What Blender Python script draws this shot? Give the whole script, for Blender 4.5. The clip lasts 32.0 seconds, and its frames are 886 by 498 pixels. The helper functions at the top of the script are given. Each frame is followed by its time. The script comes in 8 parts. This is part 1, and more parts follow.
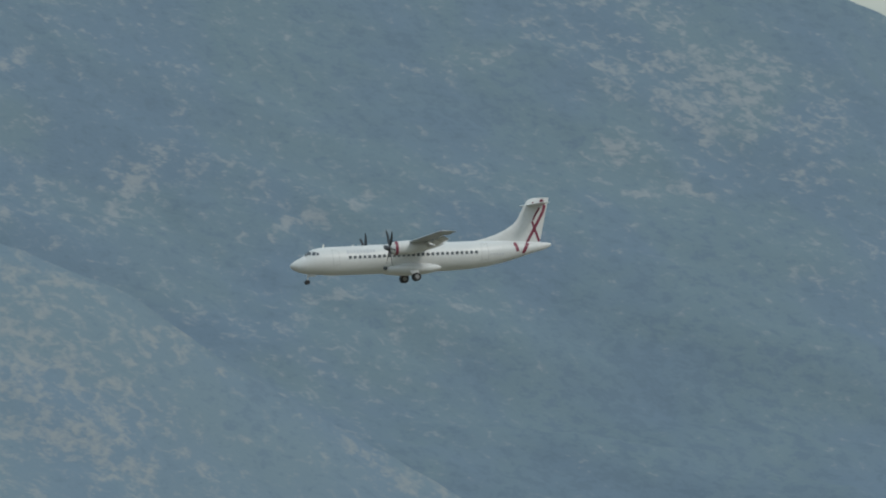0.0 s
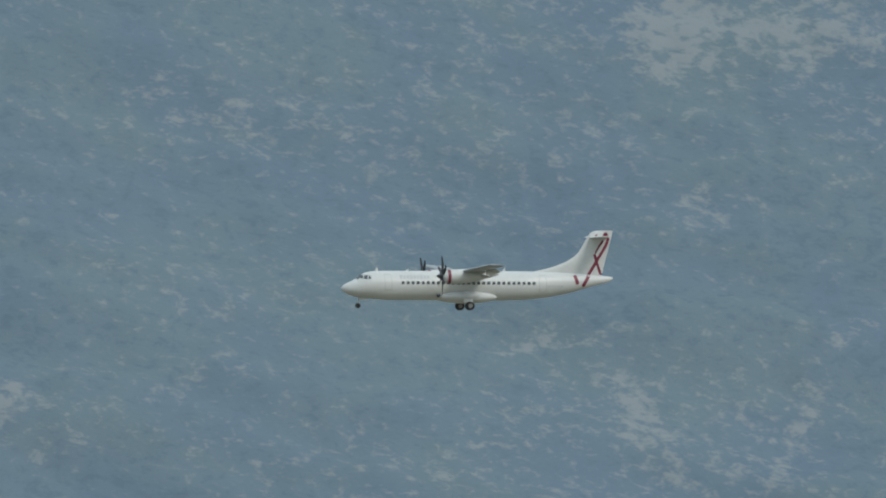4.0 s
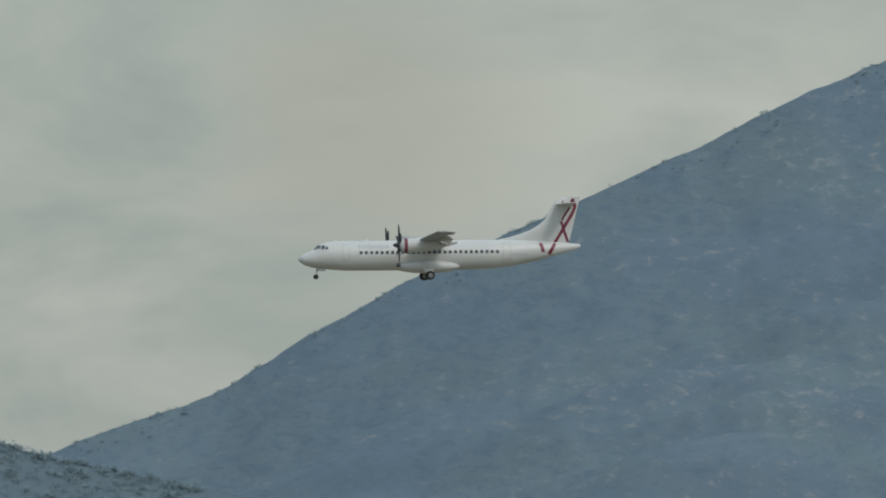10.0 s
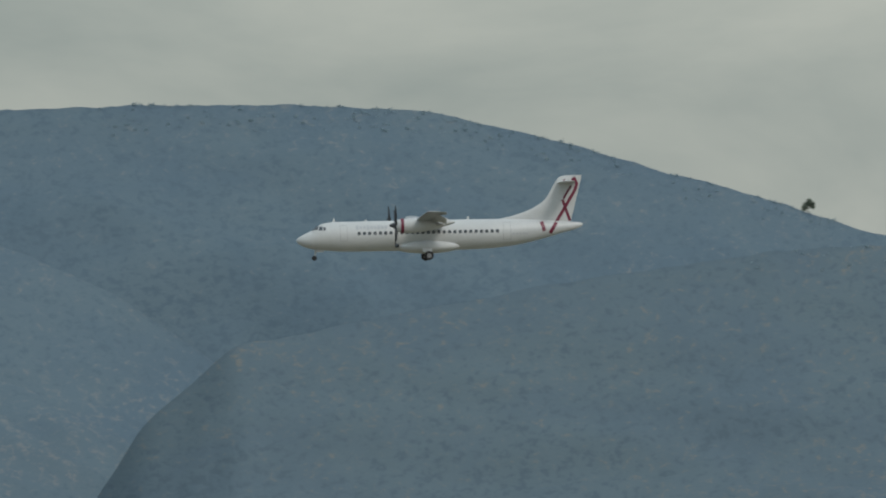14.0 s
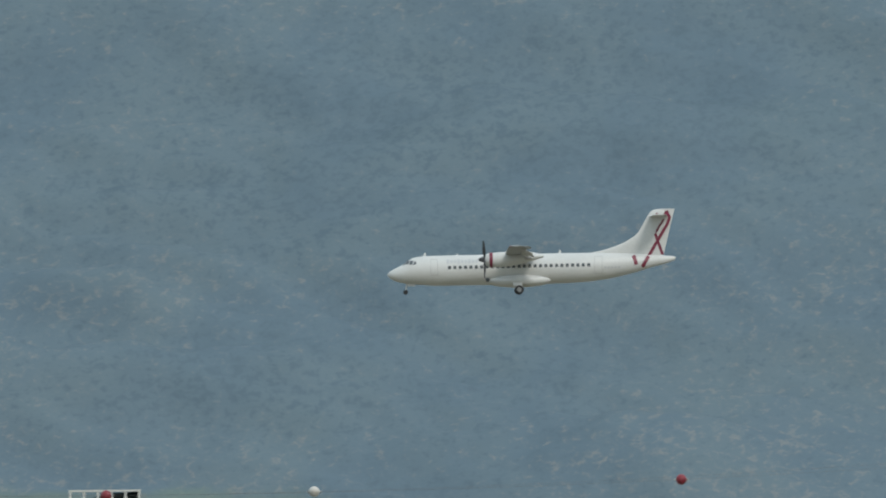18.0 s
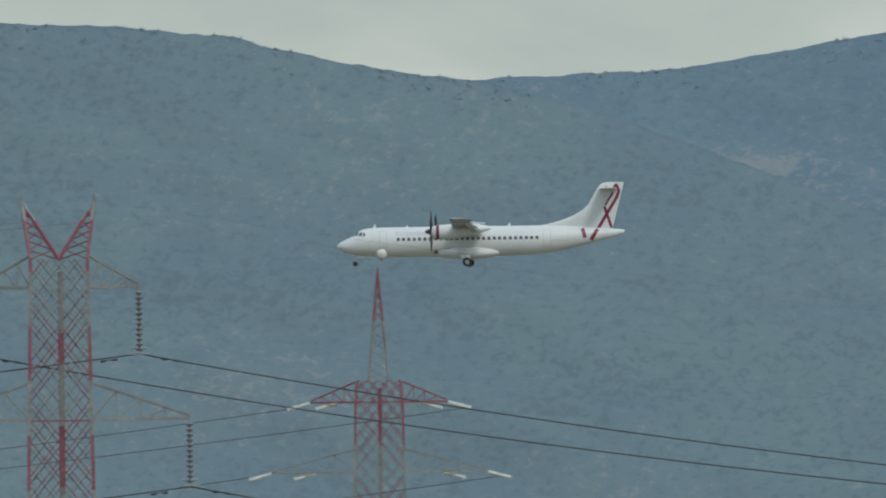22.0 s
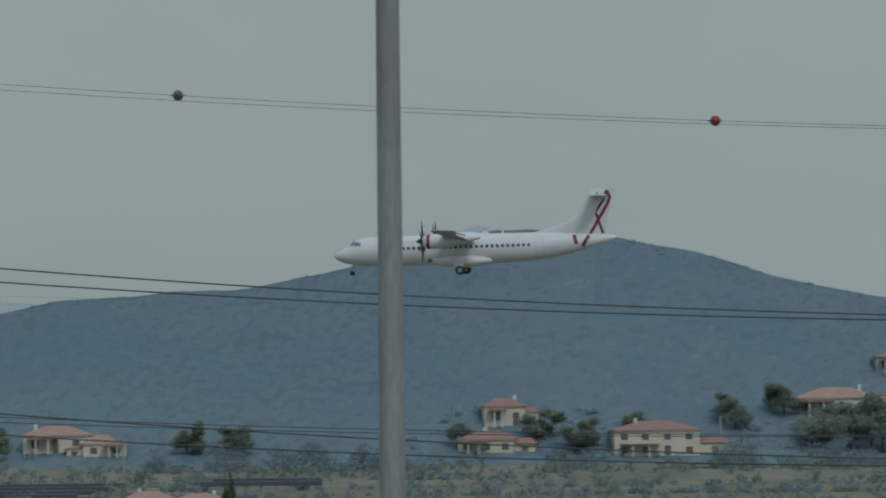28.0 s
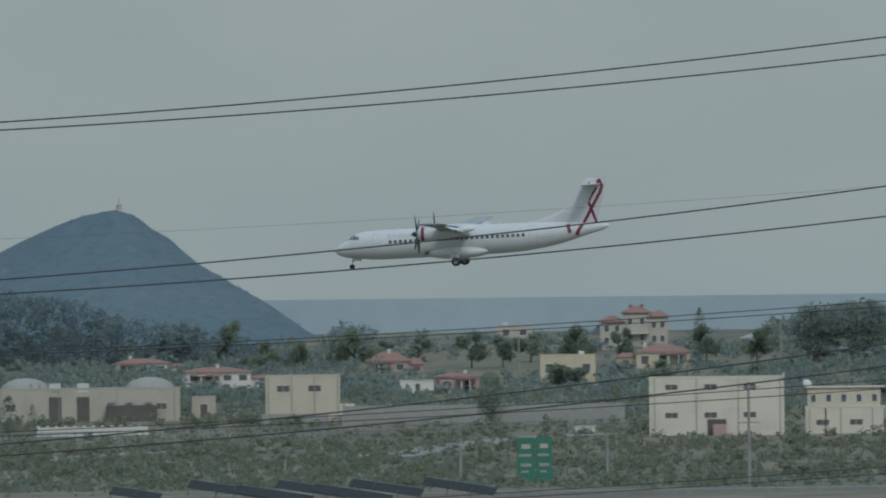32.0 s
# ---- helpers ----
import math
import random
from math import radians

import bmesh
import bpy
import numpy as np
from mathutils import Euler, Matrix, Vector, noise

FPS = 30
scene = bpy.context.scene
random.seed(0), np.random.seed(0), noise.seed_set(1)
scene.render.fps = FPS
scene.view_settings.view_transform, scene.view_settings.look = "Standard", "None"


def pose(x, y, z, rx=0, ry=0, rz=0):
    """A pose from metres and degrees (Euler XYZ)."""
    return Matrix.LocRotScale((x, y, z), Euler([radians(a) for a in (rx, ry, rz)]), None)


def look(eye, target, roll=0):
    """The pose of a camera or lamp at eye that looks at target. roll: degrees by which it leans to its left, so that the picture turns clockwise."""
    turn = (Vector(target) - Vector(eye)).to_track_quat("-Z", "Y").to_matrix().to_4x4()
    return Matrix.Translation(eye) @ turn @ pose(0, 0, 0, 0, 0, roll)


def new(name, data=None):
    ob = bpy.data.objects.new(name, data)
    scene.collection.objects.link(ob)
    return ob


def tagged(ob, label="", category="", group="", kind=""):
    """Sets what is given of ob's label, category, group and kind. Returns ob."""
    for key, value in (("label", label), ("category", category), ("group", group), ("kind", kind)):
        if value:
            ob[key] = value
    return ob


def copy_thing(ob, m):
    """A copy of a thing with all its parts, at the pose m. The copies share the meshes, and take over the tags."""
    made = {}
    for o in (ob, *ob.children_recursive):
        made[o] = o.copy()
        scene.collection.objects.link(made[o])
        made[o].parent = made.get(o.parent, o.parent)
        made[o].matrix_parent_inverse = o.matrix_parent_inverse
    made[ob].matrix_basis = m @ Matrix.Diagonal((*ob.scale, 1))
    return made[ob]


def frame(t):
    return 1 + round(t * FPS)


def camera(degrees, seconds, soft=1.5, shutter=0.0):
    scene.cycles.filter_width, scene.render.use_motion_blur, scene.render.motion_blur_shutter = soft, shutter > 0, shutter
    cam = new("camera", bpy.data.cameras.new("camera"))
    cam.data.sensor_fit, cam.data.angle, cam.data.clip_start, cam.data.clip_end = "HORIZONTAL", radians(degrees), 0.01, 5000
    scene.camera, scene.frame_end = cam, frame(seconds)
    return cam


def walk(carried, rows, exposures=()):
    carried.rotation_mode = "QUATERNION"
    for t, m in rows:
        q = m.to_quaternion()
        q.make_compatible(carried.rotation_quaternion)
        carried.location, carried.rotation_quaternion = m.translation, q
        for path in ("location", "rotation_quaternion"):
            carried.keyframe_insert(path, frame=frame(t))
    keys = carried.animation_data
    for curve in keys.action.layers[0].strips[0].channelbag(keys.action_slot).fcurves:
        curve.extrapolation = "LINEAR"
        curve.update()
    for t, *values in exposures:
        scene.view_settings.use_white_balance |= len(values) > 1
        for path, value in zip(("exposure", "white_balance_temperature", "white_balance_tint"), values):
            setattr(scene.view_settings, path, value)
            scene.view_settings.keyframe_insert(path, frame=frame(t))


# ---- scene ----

EYE = Vector((0, 0, 20))


def spot(az, rise, d):
    """A point d metres off, at az degrees right of the runway's abeam line and rise thousandths above eye level."""
    a = radians(az)
    return Vector((d * math.sin(a), d * math.cos(a), EYE.z + d * rise / 1000))


cam = camera(1.449, 32.0, soft=2.0, shutter=0.12)
CAMERA_ROWS = (
    (0, 17.7016, 23.238), (0.25, 17.4480, 23.512), (0.5, 17.2060, 23.647), (0.75, 16.9827, 23.563), (1, 16.7693, 23.357), (1.25, 16.5568, 23.129),
    (1.5, 16.3454, 22.837), (1.75, 16.1357, 22.447), (2, 15.9209, 22.045), (2.25, 15.6929, 21.724), (2.5, 15.4419, 21.511), (2.75, 15.1655, 21.402),
    (3, 14.8838, 21.359), (3.25, 14.6164, 21.335), (3.5, 14.3615, 21.295), (3.75, 14.1134, 21.215), (4, 13.8706, 21.102), (4.25, 13.6324, 20.965),
    (4.5, 13.3980, 20.818), (4.75, 13.1667, 20.671), (5, 12.9377, 20.534), (5.25, 12.7102, 20.421), (5.5, 12.4837, 20.341), (5.75, 12.2581, 20.277),
    (6, 12.0364, 20.119), (6.25, 11.8195, 19.778), (6.5, 11.5991, 19.339), (6.75, 11.3677, 18.914), (7, 11.1291, 18.587), (7.25, 10.8868, 18.411),
    (7.5, 10.6365, 18.354), (7.75, 10.3765, 18.350), (8, 10.1206, 18.307), (8.25, 9.8804, 18.155), (8.5, 9.6475, 17.924), (8.75, 9.4124, 17.661),
    (9, 9.1785, 17.374), (9.25, 8.9497, 17.065), (9.5, 8.7206, 16.744), (9.75, 8.4859, 16.429), (10, 8.2476, 16.157), (10.25, 8.0077, 15.952),
    (10.5, 7.7627, 15.747), (10.75, 7.5099, 15.484), (11, 7.2521, 15.190), (11.25, 6.9933, 14.904), (11.5, 6.7369, 14.636), (11.75, 6.4864, 14.392),
    (12, 6.2464, 14.166), (12.25, 6.0203, 13.953), (12.5, 5.8034, 13.729), (12.75, 5.5894, 13.485), (13, 5.3715, 13.270), (13.25, 5.1452, 13.130),
    (13.5, 4.9133, 13.057), (13.75, 4.6799, 13.035), (14, 4.4453, 13.047), (14.25, 4.2094, 13.077), (14.5, 3.9720, 13.108), (14.75, 3.7328, 13.124),
    (15, 3.4916, 13.109), (15.25, 3.2482, 13.046), (15.5, 3.0023, 12.921), (15.75, 2.7527, 12.732), (16, 2.4939, 12.536), (16.25, 2.2231, 12.392),
    (16.5, 1.9484, 12.343), (16.75, 1.6795, 12.394), (17, 1.4229, 12.442), (17.25, 1.1821, 12.386), (17.5, 0.9537, 12.211), (17.75, 0.7326, 11.939),
    (18, 0.5137, 11.643), (18.25, 0.2929, 11.376), (18.5, 0.0697, 11.086), (18.75, -0.1555, 10.739), (19, -0.3817, 10.447), (19.25, -0.6096, 10.303),
    (19.5, -0.8469, 10.208), (19.75, -1.0967, 10.061), (20, -1.3430, 9.902), (20.25, -1.5707, 9.778), (20.5, -1.7848, 9.654), (20.75, -1.9949, 9.497),
    (21, -2.2089, 9.343), (21.25, -2.4323, 9.224), (21.5, -2.6636, 9.096), (21.75, -2.9002, 8.937), (22, -3.1425, 8.848), (22.25, -3.3903, 8.906),
    (22.5, -3.6376, 8.995), (22.75, -3.8790, 8.994), (23, -4.1142, 8.918), (23.25, -4.3433, 8.804), (23.5, -4.5634, 8.645), (23.75, -4.7739, 8.442),
    (24, -4.9841, 8.225), (24.25, -5.2032, 8.028), (24.5, -5.4326, 7.849), (24.75, -5.6709, 7.686), (25, -5.9143, 7.548), (25.25, -6.1581, 7.438),
    (25.5, -6.3946, 7.324), (25.75, -6.6183, 7.173), (26, -6.8317, 6.986), (26.25, -7.0384, 6.769), (26.5, -7.2423, 6.528), (26.75, -7.4472, 6.268),
    (27, -7.6570, 5.995), (27.25, -7.8756, 5.715), (27.5, -8.1066, 5.434), (27.75, -8.3508, 5.150), (28, -8.5985, 4.826), (28.25, -8.8390, 4.443),
    (28.5, -9.0669, 4.069), (28.75, -9.2803, 3.771), (29, -9.4856, 3.551), (29.25, -9.6897, 3.397), (29.5, -9.8962, 3.295), (29.75, -10.1088, 3.220),
    (30, -10.3352, 3.108), (30.25, -10.5795, 2.902), (30.5, -10.8305, 2.604), (30.75, -11.0756, 2.248), (31, -11.3108, 1.920), (31.25, -11.5339, 1.694),
    (31.5, -11.7443, 1.556), (31.75, -11.9428, 1.469), (32, -12.1348, 1.406))
walk(cam, [(t, look(EYE, spot(az, rise, 1000), -0.65)) for t, az, rise in CAMERA_ROWS],
     exposures=((0, -0.30, 6400, 10), (3, -0.24, 6430, 10), (6, -0.05, 6500, 10), (9, -0.08, 6500, 10), (11, -0.70, 6580, 13), (13.5, -0.6, 6500, 12), (15.5, -0.15, 6560, 11), (18, -0.08, 6600, 11), (20, -0.07, 6420, 10), (22, -0.16, 6250, 10), (23, -0.1, 6000, 10), (23.8, -0.2, 5950, 10), (25, -0.68, 5920, 9), (28, -0.73, 5940, 9), (29, -0.60, 5940, 9), (30, -0.63, 5900, 9), (32, -0.62, 5870, 9)))

# ---- light ----
SUN_AZ, SUN_EL = 150, 42      # degrees clockwise from +y, and above the horizon
world = bpy.data.worlds.new("overcast_sky")
scene.world = world
world.use_nodes = True
wn, wl = world.node_tree.nodes, world.node_tree.links
wn.clear()


def wnode(kind, **kw):
    n = wn.new(kind)
    for k, v in kw.items():
        n.inputs[k].default_value = v
    return n


w_out = wn.new("ShaderNodeOutputWorld")
w_co = wn.new("ShaderNodeTexCoord")
w_sky = wn.new("ShaderNodeTexSky")
w_sky.sky_type = 'NISHITA'
w_sky.sun_disc = False
w_sky.sun_elevation, w_sky.sun_rotation = radians(SUN_EL), radians(SUN_AZ)
w_map = wn.new("ShaderNodeMapping")
w_map.inputs["Scale"].default_value = (1, 1, 2.2)
w_n1 = wnode("ShaderNodeTexNoise", Scale=85.0, Detail=7.0, Roughness=0.52, Distortion=0.3)
w_n2 = wnode("ShaderNodeTexNoise", Scale=9.0, Detail=3.0, Roughness=0.5)
w_mix = wn.new("ShaderNodeMath")
w_mix.operation = 'MULTIPLY_ADD'
w_mix.inputs[1].default_value = 0.65
w_add = wn.new("ShaderNodeMath")
w_add.operation = 'MULTIPLY'
w_add.inputs[1].default_value = 0.35
w_ramp = wn.new("ShaderNodeValToRGB")
w_ramp.color_ramp.elements[0].position = 0.355
w_ramp.color_ramp.elements[0].color = (0.170, 0.231, 0.250, 1)
w_ramp.color_ramp.elements[1].position = 0.635
w_ramp.color_ramp.elements[1].color = (0.348, 0.392, 0.379, 1)
w_sep = wn.new("ShaderNodeSeparateXYZ")
w_up = wn.new("ShaderNodeMath")            # overcast skies grow brighter towards the zenith
w_up.operation = 'MULTIPLY_ADD'
w_up.use_clamp = False
w_up.inputs[1].default_value = 1.9
w_up.inputs[2].default_value = 1.0
w_max = wn.new("ShaderNodeMath")
w_max.operation = 'MAXIMUM'
w_max.inputs[1].default_value = 0.0
w_bg = wnode("ShaderNodeBackground")
w_bg2 = wnode("ShaderNodeBackground", Strength=0.05)
w_sum = wn.new("ShaderNodeAddShader")
wl.new(w_co.outputs["Generated"], w_map.inputs["Vector"])
wl.new(w_map.outputs["Vector"], w_n1.inputs["Vector"])
wl.new(w_map.outputs["Vector"], w_n2.inputs["Vector"])
wl.new(w_n2.outputs["Fac"], w_add.inputs[0])
wl.new(w_n1.outputs["Fac"], w_mix.inputs[0])
wl.new(w_add.outputs[0], w_mix.inputs[2])
# clouds are broken over the mountains and even towards the sea
w_c1, w_c2 = wn.new("ShaderNodeMapRange"), wn.new("ShaderNodeMapRange")
for k, v in (("From Min", -0.12), ("From Max", -0.06), ("To Min", 0.25), ("To Max", 1.0)):
    w_c1.inputs[k].default_value = v
for k, v in (("From Min", 0.05), ("From Max", 0.09), ("To Min", 1.0), ("To Max", 1.55)):
    w_c2.inputs[k].default_value = v
w_con, w_off, w_sc, w_back = (wn.new("ShaderNodeMath") for _ in range(4))
w_con.operation = w_sc.operation = 'MULTIPLY'
w_off.inputs[1].default_value, w_back.inputs[1].default_value = -0.5, 0.5
wl.new(w_sep.outputs["X"], w_c1.inputs["Value"])
wl.new(w_sep.outputs["X"], w_c2.inputs["Value"])
wl.new(w_c1.outputs[0], w_con.inputs[0])
wl.new(w_c2.outputs[0], w_con.inputs[1])
wl.new(w_mix.outputs[0], w_off.inputs[0])
wl.new(w_off.outputs[0], w_sc.inputs[0])
wl.new(w_con.outputs[0], w_sc.inputs[1])
wl.new(w_sc.outputs[0], w_back.inputs[0])
wl.new(w_back.outputs[0], w_ramp.inputs["Fac"])
# a smoky dark cloud beside the mountain's edge
w_far, w_blur, w_smk, w_dim = wn.new("ShaderNodeVectorMath"), wn.new("ShaderNodeMath"), wn.new("ShaderNodeMapRange"), wn.new("ShaderNodeMix")
w_far.operation = 'DISTANCE'
w_far.inputs[1].default_value = (0.1408, 0.9899, 0.0205)
w_blur.operation = 'MULTIPLY_ADD'
w_blur.inputs[1].default_value = -0.02
w_smk.interpolation_type = 'SMOOTHSTEP'
for k, v in (("From Min", -0.0035), ("From Max", -0.0115), ("To Min", 0.0), ("To Max", 0.62)):
    w_smk.inputs[k].default_value = v
w_dim.data_type, w_dim.blend_type = 'RGBA', 'MULTIPLY'
w_dim.inputs["B"].default_value = (0.60, 0.56, 0.54, 1)
wl.new(w_co.outputs["Generated"], w_far.inputs[0])
wl.new(w_n1.outputs["Fac"], w_blur.inputs[0])
wl.new(w_far.outputs["Value"], w_blur.inputs[2])
wl.new(w_blur.outputs[0], w_smk.inputs["Value"])
wl.new(w_smk.outputs[0], w_dim.inputs["Factor"])
wl.new(w_ramp.outputs["Color"], w_dim.inputs["A"])
wl.new(w_co.outputs["Generated"], w_sep.inputs[0])
wl.new(w_sep.outputs["Z"], w_max.inputs[0])
wl.new(w_max.outputs[0], w_up.inputs[0])
wl.new(w_dim.outputs["Result"], w_bg.inputs["Color"])
wl.new(w_up.outputs[0], w_bg.inputs["Strength"])
wl.new(w_sky.outputs["Color"], w_bg2.inputs["Color"])
wl.new(w_bg.outputs[0], w_sum.inputs[0])
wl.new(w_bg2.outputs[0], w_sum.inputs[1])
wl.new(w_sum.outputs[0], w_out.inputs["Surface"])

sun = new("sun", bpy.data.lights.new("sun", 'SUN'))
sun.data.energy, sun.data.angle, sun.data.color = 1.4, radians(12), (1.0, 0.95, 0.87)
sun.matrix_world = look((0, 0, 0), -Vector((math.sin(radians(SUN_AZ)) * math.cos(radians(SUN_EL)),
                                           math.cos(radians(SUN_AZ)) * math.cos(radians(SUN_EL)),
                                           math.sin(radians(SUN_EL)))))

# ---- materials ----


def material(name, color, rough=0.6, metal=0.0, vary=0.15, scale=3.0, fine=30.0, bump=0.0, color2=None, patch=0.55,
             per_object=0.0, per_island=0.0, spec=0.5, stretch=(1, 1, 1), leafy=0.0):
    """A surface with broad and fine variation: color shifts to color2 where a broad noise passes patch."""
    m = bpy.data.materials.new(name)
    m.use_nodes = True
    n, l = m.node_tree.nodes, m.node_tree.links
    b = n["Principled BSDF"]
    b.inputs["Metallic"].default_value = metal
    b.inputs["Specular IOR Level"].default_value = spec
    co = n.new("ShaderNodeTexCoord")
    mp = n.new("ShaderNodeMapping")
    mp.inputs["Scale"].default_value = stretch
    l.new(co.outputs["Object"], mp.inputs["Vector"])
    big = n.new("ShaderNodeTexNoise")
    big.inputs["Scale"].default_value, big.inputs["Detail"].default_value = scale, 5
    small = n.new("ShaderNodeTexNoise")
    small.inputs["Scale"].default_value, small.inputs["Detail"].default_value = fine, 4
    l.new(mp.outputs[0], big.inputs["Vector"])
    l.new(mp.outputs[0], small.inputs["Vector"])
    ramp = n.new("ShaderNodeValToRGB")
    c2 = color2 or tuple(c * (1 - vary) for c in color)
    ramp.color_ramp.elements[0].position, ramp.color_ramp.elements[1].position = patch - 0.13, patch + 0.13
    ramp.color_ramp.elements[0].color = (*color, 1)
    ramp.color_ramp.elements[1].color = (*c2, 1)
    l.new(big.outputs["Fac"], ramp.inputs["Fac"])
    hsv = n.new("ShaderNodeHueSaturation")
    l.new(ramp.outputs["Color"], hsv.inputs["Color"])
    val = n.new("ShaderNodeMapRange")
    val.inputs["From Min"].default_value, val.inputs["From Max"].default_value = 0.25, 0.75
    val.inputs["To Min"].default_value, val.inputs["To Max"].default_value = 1 - vary, 1 + vary
    l.new(small.outputs["Fac"], val.inputs["Value"])
    last = val.outputs[0]
    for amount, kind, socket in ((per_object, "ShaderNodeObjectInfo", "Random"), (per_island, "ShaderNodeNewGeometry", "Random Per Island")):
        if amount:
            src = n.new(kind)
            rng = n.new("ShaderNodeMapRange")
            rng.inputs["To Min"].default_value, rng.inputs["To Max"].default_value = 1 - amount, 1 + amount
            l.new(src.outputs[socket], rng.inputs["Value"])
            mul = n.new("ShaderNodeMath")
            mul.operation = 'MULTIPLY'
            l.new(last, mul.inputs[0])
            l.new(rng.outputs[0], mul.inputs[1])
            last = mul.outputs[0]
    l.new(last, hsv.inputs["Value"])
    l.new(hsv.outputs[0], b.inputs["Base Color"])
    rr = n.new("ShaderNodeMapRange")
    rr.inputs["To Min"].default_value, rr.inputs["To Max"].default_value = max(0.02, rough - 0.12), min(1, rough + 0.12)
    l.new(big.outputs["Fac"], rr.inputs["Value"])
    l.new(rr.outputs[0], b.inputs["Roughness"])
    if bump:
        bp = n.new("ShaderNodeBump")
        bp.inputs["Distance"].default_value = bump
        l.new(small.outputs["Fac"], bp.inputs["Height"])
        l.new(bp.outputs[0], b.inputs["Normal"])
    if leafy:       # thin leaves let light through
        thin = n.new("ShaderNodeBsdfTranslucent")
        l.new(hsv.outputs[0], thin.inputs["Color"])
        mixed = n.new("ShaderNodeMixShader")
        mixed.inputs[0].default_value = leafy
        l.new(b.outputs[0], mixed.inputs[1])
        l.new(thin.outputs[0], mixed.inputs[2])
        l.new(mixed.outputs[0], n["Material Output"].inputs["Surface"])
    return m


def scrub_material(name, scrub, scrub2, rock, rocky=0.0, grain=0.55, fine=1.9, tilt=0.0, shade=0.91):
    """Hillside: bushes in two tones over pale stones, which show where the mesh's rock value and the noise are high."""
    m = bpy.data.materials.new(name)
    m.use_nodes = True
    n, l = m.node_tree.nodes, m.node_tree.links
    b = n["Principled BSDF"]
    b.inputs["Roughness"].default_value = 0.95
    b.inputs["Specular IOR Level"].default_value = 0.1
    co = n.new("ShaderNodeTexCoord")
    mp = n.new("ShaderNodeMapping")
    mp.inputs["Scale"].default_value = (0.85, 0.28, 1.15)
    turn = n.new("ShaderNodeMapping")
    turn.inputs["Rotation"].default_value = (0, radians(tilt), 0)
    l.new(co.outputs["Object"], turn.inputs["Vector"])
    l.new(turn.outputs[0], mp.inputs["Vector"])

    def noisy(scale, detail, rough=0.55):
        k = n.new("ShaderNodeTexNoise")
        k.inputs["Scale"].default_value, k.inputs["Detail"].default_value, k.inputs["Roughness"].default_value = scale, detail, rough
        k.inputs["Distortion"].default_value = 0.4
        l.new(mp.outputs[0], k.inputs["Vector"])
        return k.outputs["Fac"]

    def blend(fac, a, color):
        k = n.new("ShaderNodeMix")
        k.data_type = 'RGBA'
        l.new(fac, k.inputs["Factor"])
        if isinstance(a, tuple):
            k.inputs["A"].default_value = (*a, 1)
        else:
            l.new(a, k.inputs["A"])
        k.inputs["B"].default_value = (*color, 1)
        return k.outputs["Result"]

    def span(value, lo, hi, top=1.0):
        k = n.new("ShaderNodeMapRange")
        k.interpolation_type = 'SMOOTHSTEP'
        k.inputs["From Min"].default_value, k.inputs["From Max"].default_value, k.inputs["To Max"].default_value = lo, hi, top
        l.new(value, k.inputs["Value"])
        return k.outputs[0]

    def weigh(value, gain, base):
        k = n.new("ShaderNodeMath")
        k.operation = 'MULTIPLY_ADD'
        k.inputs[1].default_value = gain
        l.new(value, k.inputs[0])
        if isinstance(base, float):
            k.inputs[2].default_value = base
        else:
            l.new(base, k.inputs[2])
        return k.outputs[0]

    broad_n, mid_n, fine_n = noisy(0.05, 4), noisy(grain, 5, 0.6), noisy(fine, 4, 0.65)
    at = n.new("ShaderNodeAttribute")
    at.attribute_name = "rock"
    cover = weigh(at.outputs["Fac"], 1.0, weigh(mid_n, 2.3, weigh(fine_n, 1.0, rocky - 1.65)))
    tone = blend(span(broad_n, 0.38, 0.62), scrub, scrub2)
    dark = tuple(shade * c for c in scrub)
    last = blend(span(weigh(cover, -1.0, 0.0), 0.06, 0.42), tone, dark)
    last = blend(span(cover, 0.10, 0.66), last, rock)
    # meadows (above zero) and bare fields (below)
    fa = n.new("ShaderNodeAttribute")
    fa.attribute_name = "meadow"
    for sign, tint in ((1, (0.142, 0.192, 0.166)), (-1, (0.160, 0.190, 0.206))):
        last = blend(span(weigh(fa.outputs["Fac"], sign * 1.0, 0.0), 0.0, 1.0, 0.72), last, tint)
    l.new(last, b.inputs["Base Color"])
    bp = n.new("ShaderNodeBump")
    bp.inputs["Distance"].default_value, bp.inputs["Strength"].default_value = 0.35, 0.35
    l.new(mid_n, bp.inputs["Height"])
    l.new(bp.outputs[0], b.inputs["Normal"])
    return m


WHITE_PAINT = material("white_aircraft_paint", (0.59, 0.60, 0.59), 0.38, vary=0.05, scale=0.35, fine=6, color2=(0.55, 0.563, 0.558))
GREY_PAINT = material("grey_wing_paint", (0.31, 0.33, 0.34), 0.45, vary=0.08, scale=0.6, fine=8)
RED_PAINT = material("dark_red_paint", (0.185, 0.022, 0.052), 0.4, vary=0.1, scale=1, fine=10)
# dark glass lightened a little, to carry haze in its colour
DARK_GLASS = material("dark_cabin_glass", (0.085, 0.10, 0.115), 0.2, vary=0.2, scale=1, fine=8)
BLACK = material("black_rubber", (0.02, 0.02, 0.022), 0.75, vary=0.2, scale=4, fine=30)
BARE_METAL = material("bare_metal", (0.5, 0.5, 0.5), 0.35, 0.9, vary=0.12, scale=2, fine=20)
PALE_GREY = material("pale_grey_paint", (0.6, 0.61, 0.6), 0.5, vary=0.05)
FAINT_GREY = material("faint_lettering_grey", (0.47, 0.49, 0.51), 0.5, vary=0.04)
GALV = material("galvanised_steel", (0.30, 0.32, 0.31), 0.55, 0.35, vary=0.18, scale=1.5, fine=14)
